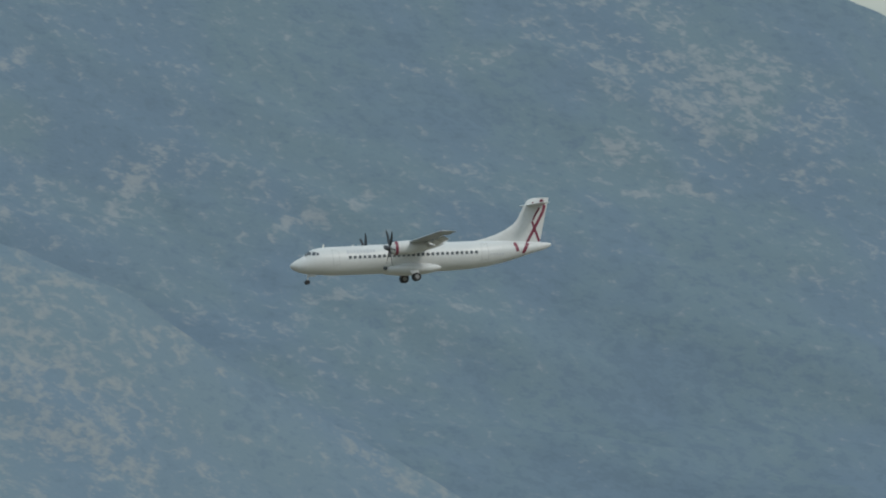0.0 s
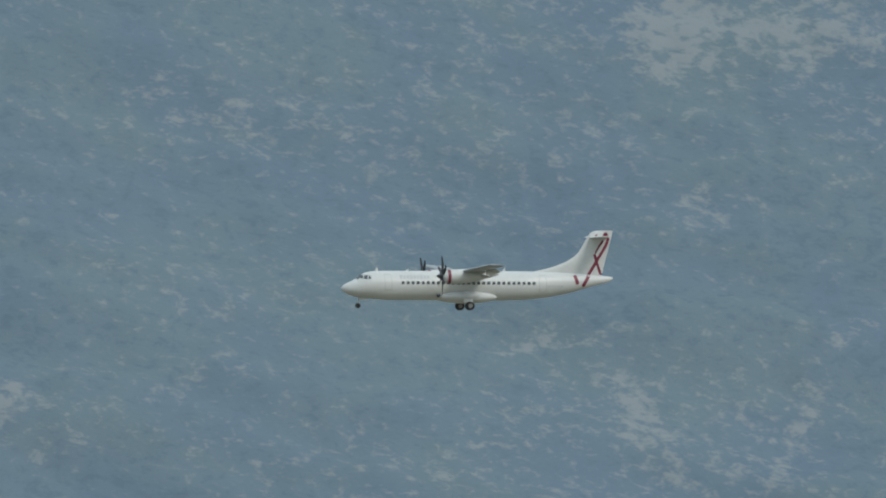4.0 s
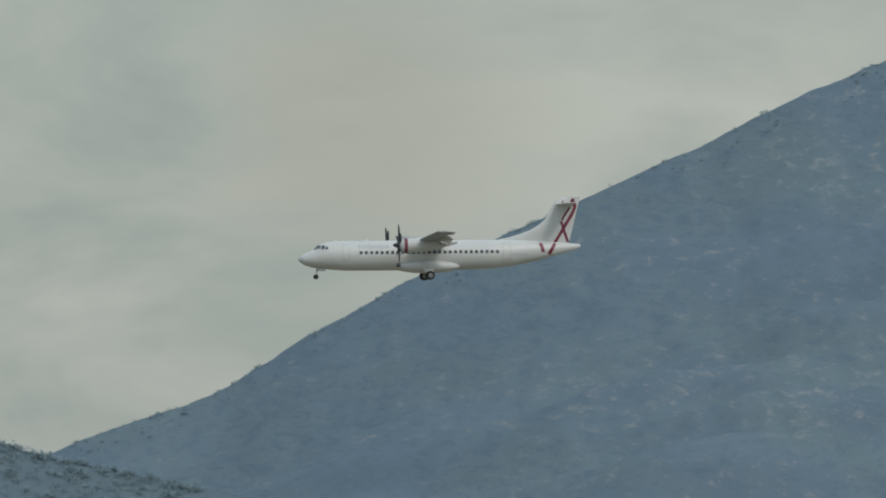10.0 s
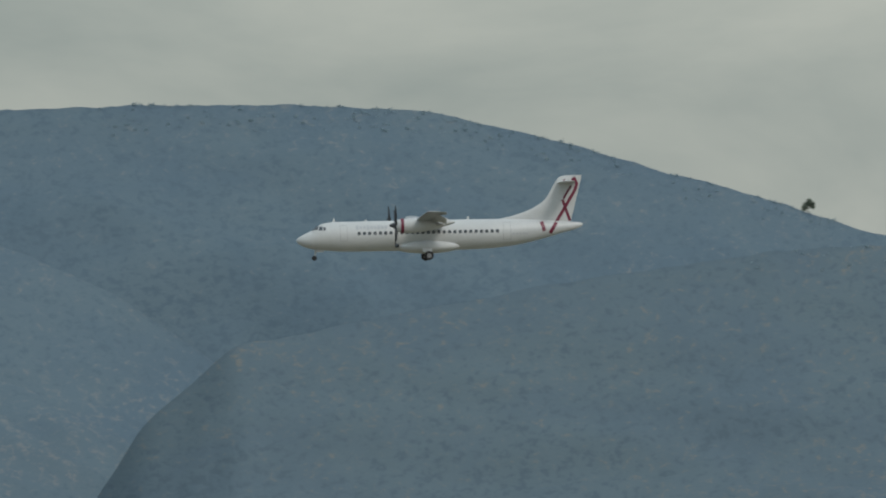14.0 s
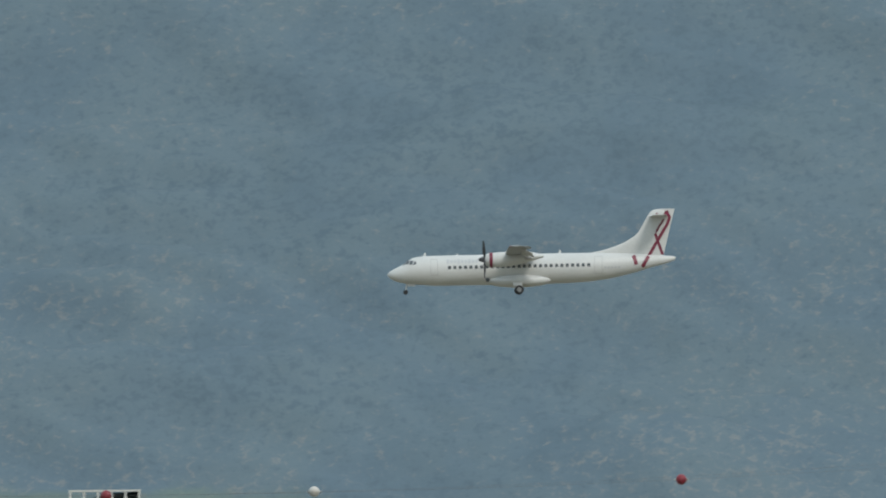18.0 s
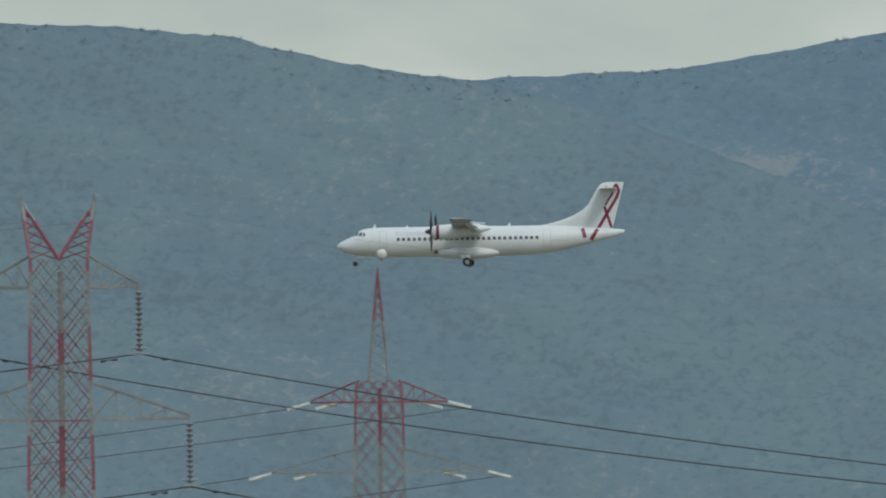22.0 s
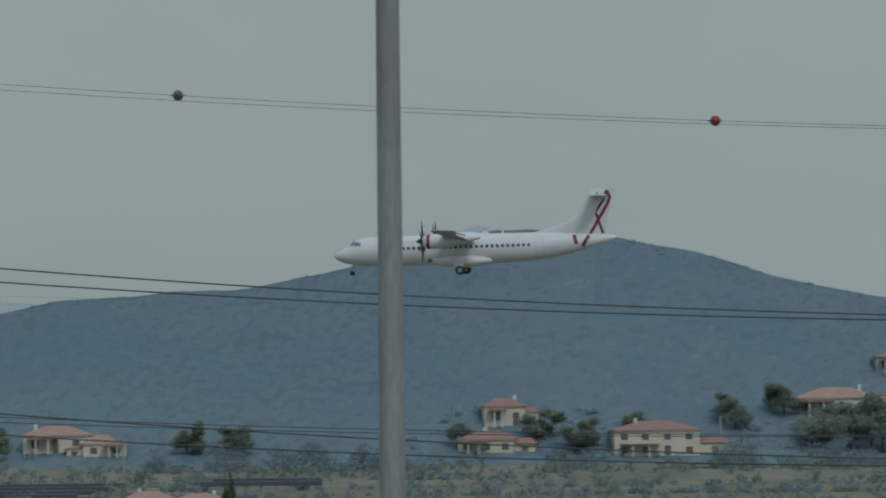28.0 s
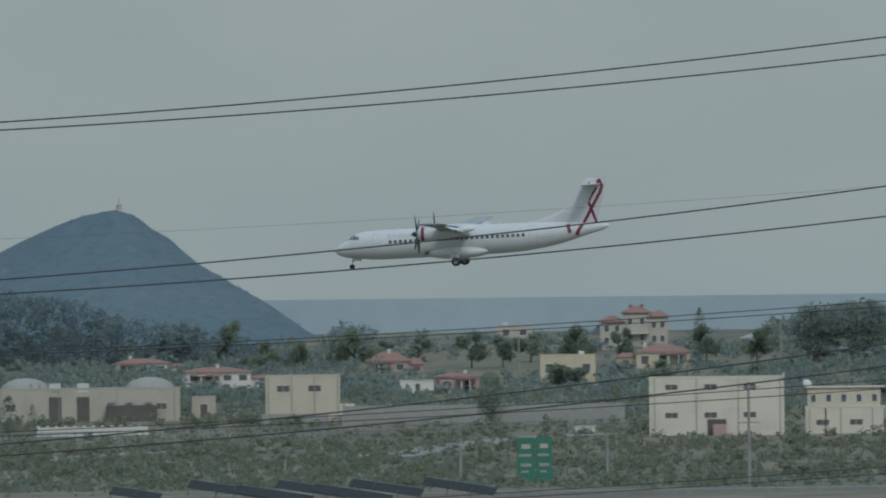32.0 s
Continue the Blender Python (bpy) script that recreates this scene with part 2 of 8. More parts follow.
RED_STEEL = material("faded_red_steel_paint", (0.205, 0.060, 0.078), 0.7, vary=0.25, scale=0.9, fine=8, color2=(0.175, 0.095, 0.10))
WHITE_STEEL = material("weathered_white_steel_paint", (0.21, 0.215, 0.20), 0.7, vary=0.25, scale=0.9, fine=8, color2=(0.15, 0.14, 0.125))
WIRE = material("dark_cable", (0.06, 0.06, 0.065), 0.6, 0.3, vary=0.2)

# ---- land ----


def lattice(i, j, seed):
    v = np.sin(i * 127.1 + j * 311.7 + seed * 74.7) * 43758.5453
    return v - np.floor(v)


def value_noise(x, y, seed=0):
    i, j = np.floor(x), np.floor(y)
    u, v = x - i, y - j
    u, v = u * u * (3 - 2 * u), v * v * (3 - 2 * v)
    a, b = lattice(i, j, seed), lattice(i + 1, j, seed)
    c, d = lattice(i, j + 1, seed), lattice(i + 1, j + 1, seed)
    return (a * (1 - u) + b * u) * (1 - v) + (c * (1 - u) + d * u) * v


def fbm(x, y, seed=0, octaves=5):
    total, amp = 0, 0.5
    for k in range(octaves):
        total = total + amp * value_noise(x, y, seed + k)
        x, y, amp = x * 2.03, y * 2.03, amp * 0.5
    return total


def mesh_grid(name, verts, ny, nx, mat, attr=None, meadow=None):
    """A sheet of ny rows by nx columns of points."""
    idx = np.arange(ny * nx).reshape(ny, nx)
    faces = np.stack([idx[:-1, :-1], idx[:-1, 1:], idx[1:, 1:], idx[1:, :-1]], -1).reshape(-1, 4)
    me = bpy.data.meshes.new(name)
    me.from_pydata(verts.reshape(-1, 3).tolist(), [], faces.tolist())
    me.polygons.foreach_set("use_smooth", np.ones(len(faces), bool))
    if attr is not None:
        a = me.attributes.new("rock", 'FLOAT', 'POINT')
        a.data.foreach_set("value", attr.reshape(-1).astype(np.float32))
    if meadow is not None:
        a = me.attributes.new("meadow", 'FLOAT', 'POINT')
        a.data.foreach_set("value", meadow.reshape(-1).astype(np.float32))
    me.materials.append(mat)
    return new(name, me)


def smooth_profile(pts, az, blur):
    p = np.array(sorted(pts), float)
    fine = np.linspace(p[0, 0], p[-1, 0], 4000)
    v = np.interp(fine, p[:, 0], p[:, 1])
    k = max(1, int(blur / (fine[1] - fine[0])))
    v = np.convolve(np.pad(v, (k, k), mode="edge"), np.hanning(2 * k + 1) / np.hanning(2 * k + 1).sum(), "same")[k:-k]
    return np.interp(az, fine, v)


GROUND_D = (0, 60, 150, 260, 420, 800, 1500, 3300, 3600, 4200, 4500, 4650, 4800, 4900, 4990)
GROUND_Z = (18.3, 17.0, 11.0, 8.0, 6.0, 3.0, 1.2, 1.0, 0.8, 2.4, 5.5, 8.0, 11.5, 14.3, 15.5)


def ground_z(d):
    return np.interp(d, GROUND_D, GROUND_Z)


K = 1000 / 62000.0      # the finest step of slope, in thousandths


class Hill:
    """A hillside from its foot to its crest line; pts are (azimuth, rise) of the crest."""

    def __init__(self, name, label, pts, crest, foot, mat, step=0.012, rows=70, blur=0.03, relief=9.0, crisp=1.2, rocks=(), seed=1,
                 bulge=0.35, gully=28.0, fields=()):
        az = np.arange(min(p[0] for p in pts), max(p[0] for p in pts), step)
        rise = smooth_profile(pts, az, blur)
        s = np.concatenate([np.linspace(0, 1, rows), [1.05, 1.25, 1.6]])
        a, s2 = np.meshgrid(np.radians(az), s)
        r2 = np.broadcast_to(rise, a.shape)
        d = foot + (crest - foot) * s2
        x, y = d * np.sin(a), d * np.cos(a)
        up = s2 * 1000.0
        zb = ground_z(foot) - 3
        top = EYE.z + crest * r2 / 1000
        t = np.clip(s2, 0, 1)
        z = zb + (top - zb) * ((1 - bulge) * t + bulge * t * t)
        gul = np.abs(fbm(x / gully + up / 90, up / 130, seed, 4) - 0.47) * 2
        lump = fbm(x / 60, up / 80, seed + 9, 5) - 0.47
        hump = np.sin(np.pi * np.clip(s2, 0, 1)) ** 0.7 * (0.4 + 0.6 * np.clip(s2 * 1.4, 0, 1))
        z = z + hump * (relief * 1.6 * lump + relief * 0.8 * (gul - 0.3)) * np.clip((top - zb) / 60, 0.15, 1.2)
        z = z + (fbm(x / 2.6, up / 30, seed + 20, 3) - 0.45) * crisp * 0.7 * np.clip(s2 * 3, 0, 1)
        z = np.where(s2 > 1, z - (s2 - 1) * 0.6 * (top - zb + 20), z)
        self.az, self.s, self.x, self.y, self.z = az, s, x, y, z
        rock = (fbm(x / 45 + 7, z / 14, seed + 40, 5) - 0.47) * 0.7 + (gul - 0.3) * 0.10
        e = (z - EYE.z) / d * 1000
        edge = 1.1 * (fbm(x / 4, z / 2.5, seed + 60, 5) - 0.47) * 2
        bare = np.zeros_like(rock)
        for raz, rv, length, width, lean, gain in rocks:      # outcrops, screes, thickets and painted valley shade as strokes along the slope
            u, w = (np.degrees(a) - raz) * 1082, e / K - rv
            c, sn = math.cos(radians(lean)), math.sin(radians(lean))
            q = ((u * c + w * sn) / length) ** 2 + ((w * c - u * sn) / width) ** 2
            bare = np.maximum(bare, 1.4 * gain * np.clip(1.25 - q + edge, 0, 1)) if gain > 0 else bare + gain * np.clip(1.25 - q + edge, 0, 1)
        rock = rock + bare
        self.rock = rock
        meadow = np.zeros_like(rock)
        for az0, az1, v0, v1, kind in fields:           # fields cut into the slope: azimuths, rises, green (+) or bare (-)
            q = np.abs((np.degrees(a) - (az0 + az1) / 2) / (az1 - az0) * 2) ** 3 + np.abs((e - (v0 + v1) / 2) / (v1 - v0) * 2) ** 3
            meadow = meadow + 0.8 * kind * np.clip(1.3 - q + (fbm(x / 6, z / 2.5, seed + 77, 4) - 0.45) * 2.2, 0, 1)
        self.ob = mesh_grid(name, np.stack([x, y, z], -1), len(s), len(az), mat, rock, meadow)
        tagged(self.ob, label, "hill", kind="structure")

    def at(self, u, v):
        """Surface points for arrays u (along the crest, 0 to 1) and v (foot to crest, 0 to 1)."""
        rows = int(np.searchsorted(self.s, 1.0 + 1e-6))
        fi, fj = np.clip(v, 0, 1) * (rows - 1), np.clip(u, 0, 1) * (len(self.az) - 1)
        i, j = np.minimum(fi.astype(int), rows - 2), np.minimum(fj.astype(int), len(self.az) - 2)
        p, q = (fi - i)[:, None], (fj - j)[:, None]
        g = np.stack([self.x, self.y, self.z, self.rock], -1)
        g = (g[i, j] * (1 - q) + g[i, j + 1] * q) * (1 - p) + (g[i + 1, j] * (1 - q) + g[i + 1, j + 1] * q) * p
        return g[:, :3].copy(), g[:, 3]

    def on(self, az, rise):
        """The surface point seen at that azimuth and rise."""
        j = int(np.argmin(np.abs(self.az - az)))
        rows = np.searchsorted(self.s, 1.0 + 1e-6)
        e = (self.z[:rows, j] - EYE.z) / np.hypot(self.x[:rows, j], self.y[:rows, j]) * 1000
        i = int(np.argmax(e >= rise)) if (e >= rise).any() else rows - 1
        return Vector((self.x[i, j], self.y[i, j], self.z[i, j]))


# distance haze is mixed into all these scrub and rock colours
SCRUB_BLUE = scrub_material("haze_blue_scrub", (0.134, 0.184, 0.234), (0.143, 0.195, 0.226), (0.231, 0.257, 0.275), tilt=-8)
# the face's scrub brightened, to offset shade on the spur's left flank
SCRUB_SPUR = scrub_material("brightened_spur_scrub", (0.144, 0.197, 0.248), (0.153, 0.206, 0.241), (0.233, 0.257, 0.268), tilt=-8)
SCRUB_MID = scrub_material("mid_scrub", (0.115, 0.164, 0.203), (0.129, 0.177, 0.208), (0.191, 0.215, 0.226), rocky=0.02, grain=0.8, fine=2.4, tilt=6)
SCRUB_WARM = scrub_material("hazed_scrub_and_limestone", (0.117, 0.161, 0.194), (0.127, 0.171, 0.196), (0.195, 0.200, 0.190), grain=0.7, tilt=4, shade=0.88)
# painted haze lifts this scrub most, close to the sky's tone
SCRUB_FAR = material("far_haze_pale_scrub", (0.335, 0.378, 0.374), 0.95, vary=0.02, scale=0.02, fine=0.2, spec=0.05, color2=(0.340, 0.382, 0.376))
SCRUB_DARK = scrub_material("dark_haze_blue_scrub", (0.122, 0.167, 0.194), (0.131, 0.178, 0.196), (0.185, 0.210, 0.218), rocky=-0.06, grain=0.8, shade=0.88)

def crest(*pairs):
    return [(a, v * K) for a, v in pairs]


def outcrop(az, v, waz, wv, gain):
    return (az, v, waz * 1082, wv, 0, gain)


FACE_EAST = (
    (18.086, 1751, 330, 110, -20, 0.22), (17.716, 1761, 140, 30, 10, 0.25), (18.077, 1536, 90, 10, 0, 0.30), (17.994, 1621, 60, 40, 0, 0.20),
    (17.513, 1506, 110, 14, 18, 0.28), (17.208, 1571, 90, 30, -20, 0.15), (17.790, 1341, 90, 35, -15, 0.20), (17.476, 1336, 30, 25, 0, 0.15),
    # the broad negative stroke paints the dark valley shadow beside the spur
    (18.040, 1281, 380, 190, -25, -0.22), (17.208, 1761, 250, 120, 0, -0.12), (16.248, 1719, 170, 22, -33, 0.32), (16.063, 1709, 60, 30, 0, 0.22),
    (16.618, 1829, 100, 40, 40, 0.22),
)
FACE_MIDDLE = (
    (16.978, 1779, 70, 14, 20, 0.22), (17.200, 1559, 130, 30, 55, 0.18), (17.440, 1489, 60, 12, 35, 0.25), (16.682, 1704, 14, 22, 0, 0.20),
    (16.830, 1569, 130, 30, 0, 0.15), (16.047, 1727, 60, 25, -10, 0.25), (15.316, 1657, 140, 90, -10, 0.22), (15.437, 1537, 30, 10, 0, 0.30),
    (15.316, 1457, 40, 14, -30, 0.25), (16.509, 1257, 90, 20, -15, 0.22), (15.335, 967, 180, 42, -5, 0.42), (15.538, 1007, 90, 18, -10, 0.30),
    (15.973, 1167, 300, 60, -15, 0.10), (15.751, 1477, 300, 60, -15, -0.12),
)
FACE_CRAGS = (
    (14.260, 1684, 100, 80, 0, 0.30), (14.500, 1684, 200, 70, 0, 0.20), (15.175, 1594, 200, 60, 30, 0.22), (14.546, 1414, 60, 14, -10, 0.30),
    (14.879, 1442, 30, 13, 0, 0.35), (14.315, 1384, 110, 55, 0, 0.20), (14.712, 1174, 140, 35, -5, 0.28), (14.518, 1134, 80, 20, 35, 0.25),
    (14.463, 1004, 130, 22, 62, 0.25), (14.611, 944, 60, 15, 35, 0.30), (14.971, 944, 50, 9, 30, 0.35), (15.101, 1194, 50, 10, -30, 0.25),
    (14.084, 1144, 150, 14, 8, 0.25), (14.149, 1074, 60, 20, 0, 0.22), (14.204, 974, 120, 40, -60, 0.18), (14.879, 1094, 50, 10, 0, 0.25),
)
FACE_SLIDE = (
    (12.572, 1552, 190, 60, 12, 0.26), (12.277, 1452, 150, 14, 27, 0.36), (12.637, 1472, 60, 70, 70, 0.22), (12.794, 1462, 110, 40, -20, 0.20),
    (12.859, 1352, 60, 16, 35, 0.30), (12.817, 1222, 130, 14, 88, 0.24), (12.711, 1102, 90, 35, -40, 0.22), (12.905, 1002, 110, 18, -50, 0.32),
    (12.988, 887, 45, 6, -20, 0.30), (12.970, 1402, 40, 18, 0, 0.30), (13.099, 1352, 60, 16, 50, 0.25), (12.230, 902, 60, 22, 20, 0.45),
    (11.852, 1292, 100, 12, 33, 0.28), (13.155, 1052, 40, 35, 0, 0.25), (12.545, 1642, 130, 18, 20, 0.15), (12.314, 1282, 300, 60, 10, -0.10),
)
FACE_WEST = (
    (11.700, 1428, 120, 9, 35, 0.36), (11.903, 1303, 70, 10, 38, 0.26), (12.550, 1118, 90, 9, 0, 0.25), (11.386, 958, 90, 25, 0, 0.18),
    (10.677, 1489, 100, 14, 12, 0.28), (10.400, 1469, 90, 30, 10, 0.22), (11.139, 1259, 90, 10, 38, 0.36), (10.677, 1164, 120, 25, 0, 0.22),
    (10.455, 914, 120, 25, -5, 0.30), (11.315, 949, 140, 22, 0, 0.22), (11.232, 759, 150, 20, 0, 0.16), (11.675, 799, 90, 9, 25, 0.22),
    (10.705, 849, 80, 40, -30, 0.14), (11.139, 1059, 500, 60, 0, -0.08),
)
FACE_EDGE = (
    (9.075, 1178, 90, 45, -25, 0.26), (9.674, 1148, 40, 15, 0, 0.20), (8.574, 778, 300, 80, 0, 0.08), (8.863, 722, 200, 60, 0, 0.10),
    (8.262, 752, 80, 30, 0, 0.15), (8.678, 892, 150, 40, 40, 0.12), (8.124, 672, 70, 10, 20, 0.20), (8.355, 882, 200, 60, 30, -0.10),
)
SPUR_STONES = (
    (17.069, 1231, 300, 130, -35, 0.25), (17.254, 1301, 140, 14, -38, 0.26), (17.624, 1051, 150, 40, -35, 0.16), (16.969, 1239, 350, 200, -20, 0.20),
    (17.172, 1329, 200, 16, -33, 0.20), (16.507, 1249, 90, 20, -10, 0.25), (17.154, 1089, 130, 30, -40, 0.15),
)
RIDGE_STONES = (
    (6.851, 732, 140, 35, -12, 0.28), (7.174, 682, 160, 20, -15, 0.30), (7.396, 607, 60, 9, 10, 0.50), (7.211, 602, 40, 6, -8, 0.50),
    (6.833, 592, 90, 60, 0, 0.15), (7.378, 642, 90, 14, -5, 0.30), (7.498, 627, 40, 6, 0, 0.35),
)
OUTCROPS_D = [outcrop(*r) for r in (
    (6.803, 748, 0.1386, 20, 0.3), (7.338, 632, 0.1386, 25, 0.3), (7.402, 601, 0.037, 10, 0.4), (7.116, 684, 0.0555, 12, 0.25),
    (6.81, 588, 0.0647, 40, 0.15), (3.066, 982, 0.1109, 30, 0.25), (3.292, 435, 0.0555, 10, 0.4), (3.591, 766, 0.0555, 20, 0.25),
    (2.576, 958, 0.0555, 15, 0.2), (1.408, 424, 0.0416, 9, 0.5), (1.635, 901, 0.0555, 20, 0.25), (-0.983, 911, 0.0277, 15, 0.3),
    (-2.68, 705, 0.19, 22, 0.14), (-1.055, 247, 0.1017, 20, 0.3), (-1.682, 339, 0.0832, 12, 0.4), (-1.48, 247, 0.305, 35, 0.25), (-2.627, 683, 0.0647, 20, 0.3))]
OUTCROPS_E = [outcrop(*r) for r in (
    (-3.31, 792, 0.0924, 30, 0.15), (-4.254, 766, 0.0277, 40, 0.4), (-4.027, 393, 0.0739, 30, 0.15), (-4.804, 302, 0.037, 10, 0.5),
    (-4.749, 262, 0.0462, 20, 0.4), (-5.271, 481, 0.0739, 60, 0.2), (-6.207, 213, 0.0832, 15, 0.25), (-8.379, 238, 0.0277, 12, 0.3),
    (-8.881, 174, 0.1109, 12, 0.15))]

hill_1 = Hill("hill_1", "high mountain face of scrub and pale rock, blued by haze", crest(
    (7.2, 480), (7.61, 651), (7.69, 685), (7.82, 728), (7.90, 767), (8.01, 841), (8.17, 934), (8.35, 1026), (8.51, 1103), (8.67, 1177),
    (8.83, 1265), (8.95, 1315), (9.09, 1380), (9.3, 1428), (9.38, 1450), (9.53, 1490), (9.8, 1571), (10.4, 1720), (11.4, 1920),
    (13, 2150), (14.6, 2250), (16, 2230), (17.2, 2080), (18.0, 1950), (18.37, 1874), (18.6, 1760), (19.4, 1500)),
    4900, 4520, SCRUB_BLUE, rows=170, relief=8, seed=3, gully=45, rocks=FACE_EAST + FACE_MIDDLE + FACE_CRAGS + FACE_SLIDE + FACE_WEST + FACE_EDGE)
hill_2 = Hill("hill_2", "rocky spur of scrub below the mountain face", crest(
    (14.4, 250), (15.2, 700), (15.6, 940), (16.0, 1240), (16.4, 1430), (16.7, 1490), (16.98, 1461), (17.19, 1368), (17.34, 1246), (17.73, 999), (18.2, 700)),
    4150, 3930, SCRUB_SPUR, rows=80, relief=7, seed=8, rocks=SPUR_STONES)
hill_3 = Hill("hill_3", "dark wooded ridge with bare limestone patches", crest(
    (7.95, 560), (7.6, 640), (7.5, 672), (7.41, 690), (7.3, 680), (7.12, 720), (7.0, 755), (6.9, 772), (6.7, 790), (6.5, 795), (6.41, 790),
    (6.3, 783), (6.2, 790), (6.11, 806), (5.98, 823), (5.88, 829), (5.75, 820), (5.6, 810), (5.4, 802), (5.24, 808), (5.0, 800), (4.6, 740), (4.1, 640), (3.95, 500), (3.8, 250), (3.68, -50)),
    4650, 4510, SCRUB_WARM, rows=70, relief=5, seed=14, rocks=OUTCROPS_D + list(RIDGE_STONES))
hill_4 = Hill("hill_4", "dark scrub-covered hill with an even shoulder", crest(
    (6.6, 0), (6.3, 250), (5.9, 520), (5.5, 720), (5.24, 808), (5.13, 835), (5.04, 868), (4.95, 900), (4.8, 944), (4.65, 995), (4.43, 1052), (4.21, 1066), (3.95, 1068),
    (3.75, 1064), (3.59, 1051), (3.3, 1039), (3.0, 1015), (2.5, 950)), 4800, 4620, SCRUB_MID, rows=70, relief=9, seed=21, rocks=OUTCROPS_D)
hill_5 = Hill("hill_5", "broad mountain side mottled with low scrub", crest(
    (5.0, -80), (4.8, 60), (4.5, 300), (4.2, 520), (3.9, 740), (3.5, 930), (3.3, 1025), (3.19, 1051), (3.1, 1082), (3.02, 1113), (2.89, 1159), (2.78, 1211), (2.70, 1247), (2.4, 1350), (2.0, 1450),
    (1.0, 1520), (0, 1450), (-1, 1270), (-1.93, 1042), (-2.15, 975), (-2.29, 942), (-2.49, 911), (-2.63, 885), (-2.75, 862), (-3.08, 848),
    (-3.3, 820), (-3.8, 720)), 4750, 4500, SCRUB_MID, rows=130, relief=10, seed=30, rocks=OUTCROPS_D,
    fields=((-0.36, 0.38, 205 * K, 300 * K, 1.0), (-1.90, -0.98, 190 * K, 308 * K, -1.0), (-1.78, -1.50, 322 * K, 364 * K, 0.5), (0.98, 1.27, 904 * K, 1007 * K, 0.22)))
hill_6 = Hill("hill_6", "rounded scrub hill that falls in steps to the plain", crest(
    (-1.35, -80), (-1.6, 80), (-1.8, 215), (-1.95, 350), (-2.2, 500), (-2.45, 610), (-2.7, 715), (-2.9, 795), (-3.08, 843), (-3.22, 866), (-3.31, 882), (-3.4, 905), (-3.49, 928), (-3.59, 940), (-3.68, 950), (-3.8, 953),
    (-3.9, 959), (-4.0, 953), (-4.07, 940), (-4.13, 911), (-4.19, 888), (-4.24, 848), (-4.30, 815), (-4.37, 802), (-4.42, 780), (-4.53, 754),
    (-4.59, 717), (-4.65, 691), (-4.72, 654), (-4.76, 604), (-4.83, 551), (-4.88, 502), (-4.98, 453), (-5.08, 409), (-5.22, 336), (-5.31, 290),
    (-5.44, 257), (-5.51, 222), (-5.59, 190), (-5.66, 166), (-5.75, 128), (-5.85, 105), (-6.0, 60), (-6.2, -40)),
    4600, 4440, SCRUB_DARK, step=0.008, rows=80, blur=0.015, relief=7, seed=37, rocks=OUTCROPS_E)
hill_7 = Hill("hill_7", "farther hill ending in a sheer rock cliff", crest(
    (-4.5, 420), (-4.89, 502), (-5.03, 509), (-5.14, 527), (-5.21, 550), (-5.27, 538), (-5.31, 510), (-5.34, 450), (-5.37, 388), (-5.39, 345),
    (-5.41, 300), (-5.44, 262), (-5.5, 130), (-5.56, 0)), 4900, 4800, SCRUB_MID, step=0.006, rows=50, blur=0.010, relief=3, crisp=1.0, seed=44, rocks=OUTCROPS_E)
hill_8 = Hill("hill_8", "low rocky hill with a radio mast on it", crest(
    (-5.8, -20), (-5.92, 80), (-5.98, 108), (-6.05, 146), (-6.09, 186), (-6.14, 227), (-6.18, 237), (-6.27, 243), (-6.34, 240), (-6.44, 227), (-6.5, 208),
    (-6.6, 195), (-6.66, 180), (-6.71, 178), (-6.82, 172), (-6.93, 155), (-7.05, 138), (-7.2, 110), (-7.5, 40), (-7.7, -60)),
    4500, 4410, SCRUB_DARK, step=0.006, rows=50, blur=0.012, relief=2.5, seed=51, rocks=OUTCROPS_E)
hill_9 = Hill("hill_9", "dark wooded hill behind the scattered villas", crest(
    (-6.8, -40), (-7.1, 60), (-7.37, 130), (-7.52, 163), (-7.61, 175), (-7.75, 186), (-7.89, 207), (-8.05, 242), (-8.11, 265), (-8.18, 288), (-8.31, 315),
    (-8.44, 331), (-8.51, 332), (-8.6, 312), (-8.66, 296), (-8.72, 275), (-8.8, 257), (-8.93, 231), (-9.05, 229), (-9.1, 222), (-9.23, 216),
    (-9.3, 199), (-9.42, 170), (-9.5, 149), (-9.61, 103), (-9.71, 64), (-9.79, 35), (-9.84, 6), (-9.95, -50), (-10.1, -140)),
    4930, 4850, SCRUB_DARK, step=0.008, rows=60, blur=0.02, relief=1.5, crisp=0.5, seed=58, rocks=OUTCROPS_E)
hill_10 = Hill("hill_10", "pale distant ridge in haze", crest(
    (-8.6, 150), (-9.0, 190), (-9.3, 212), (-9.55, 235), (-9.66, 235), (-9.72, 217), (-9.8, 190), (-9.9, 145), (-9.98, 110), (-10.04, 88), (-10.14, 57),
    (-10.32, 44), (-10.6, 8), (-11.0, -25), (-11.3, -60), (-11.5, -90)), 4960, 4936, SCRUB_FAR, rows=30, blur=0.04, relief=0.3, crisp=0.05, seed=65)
hill_11 = Hill("hill_11", "conical hill with a small tower on its top", crest(
    (-12.1, -190), (-12.25, -120), (-12.33, -76), (-12.42, -8), (-12.49, 38), (-12.54, 70), (-12.58, 108), (-12.61, 130), (-12.64, 155), (-12.67, 166),
    (-12.71, 155), (-12.75, 144), (-12.8, 121), (-12.86, 92), (-12.95, 50), (-13.1, -40), (-13.3, -140)),
    4940, 4800, SCRUB_DARK, step=0.006, rows=50, blur=0.012, relief=2, seed=72)

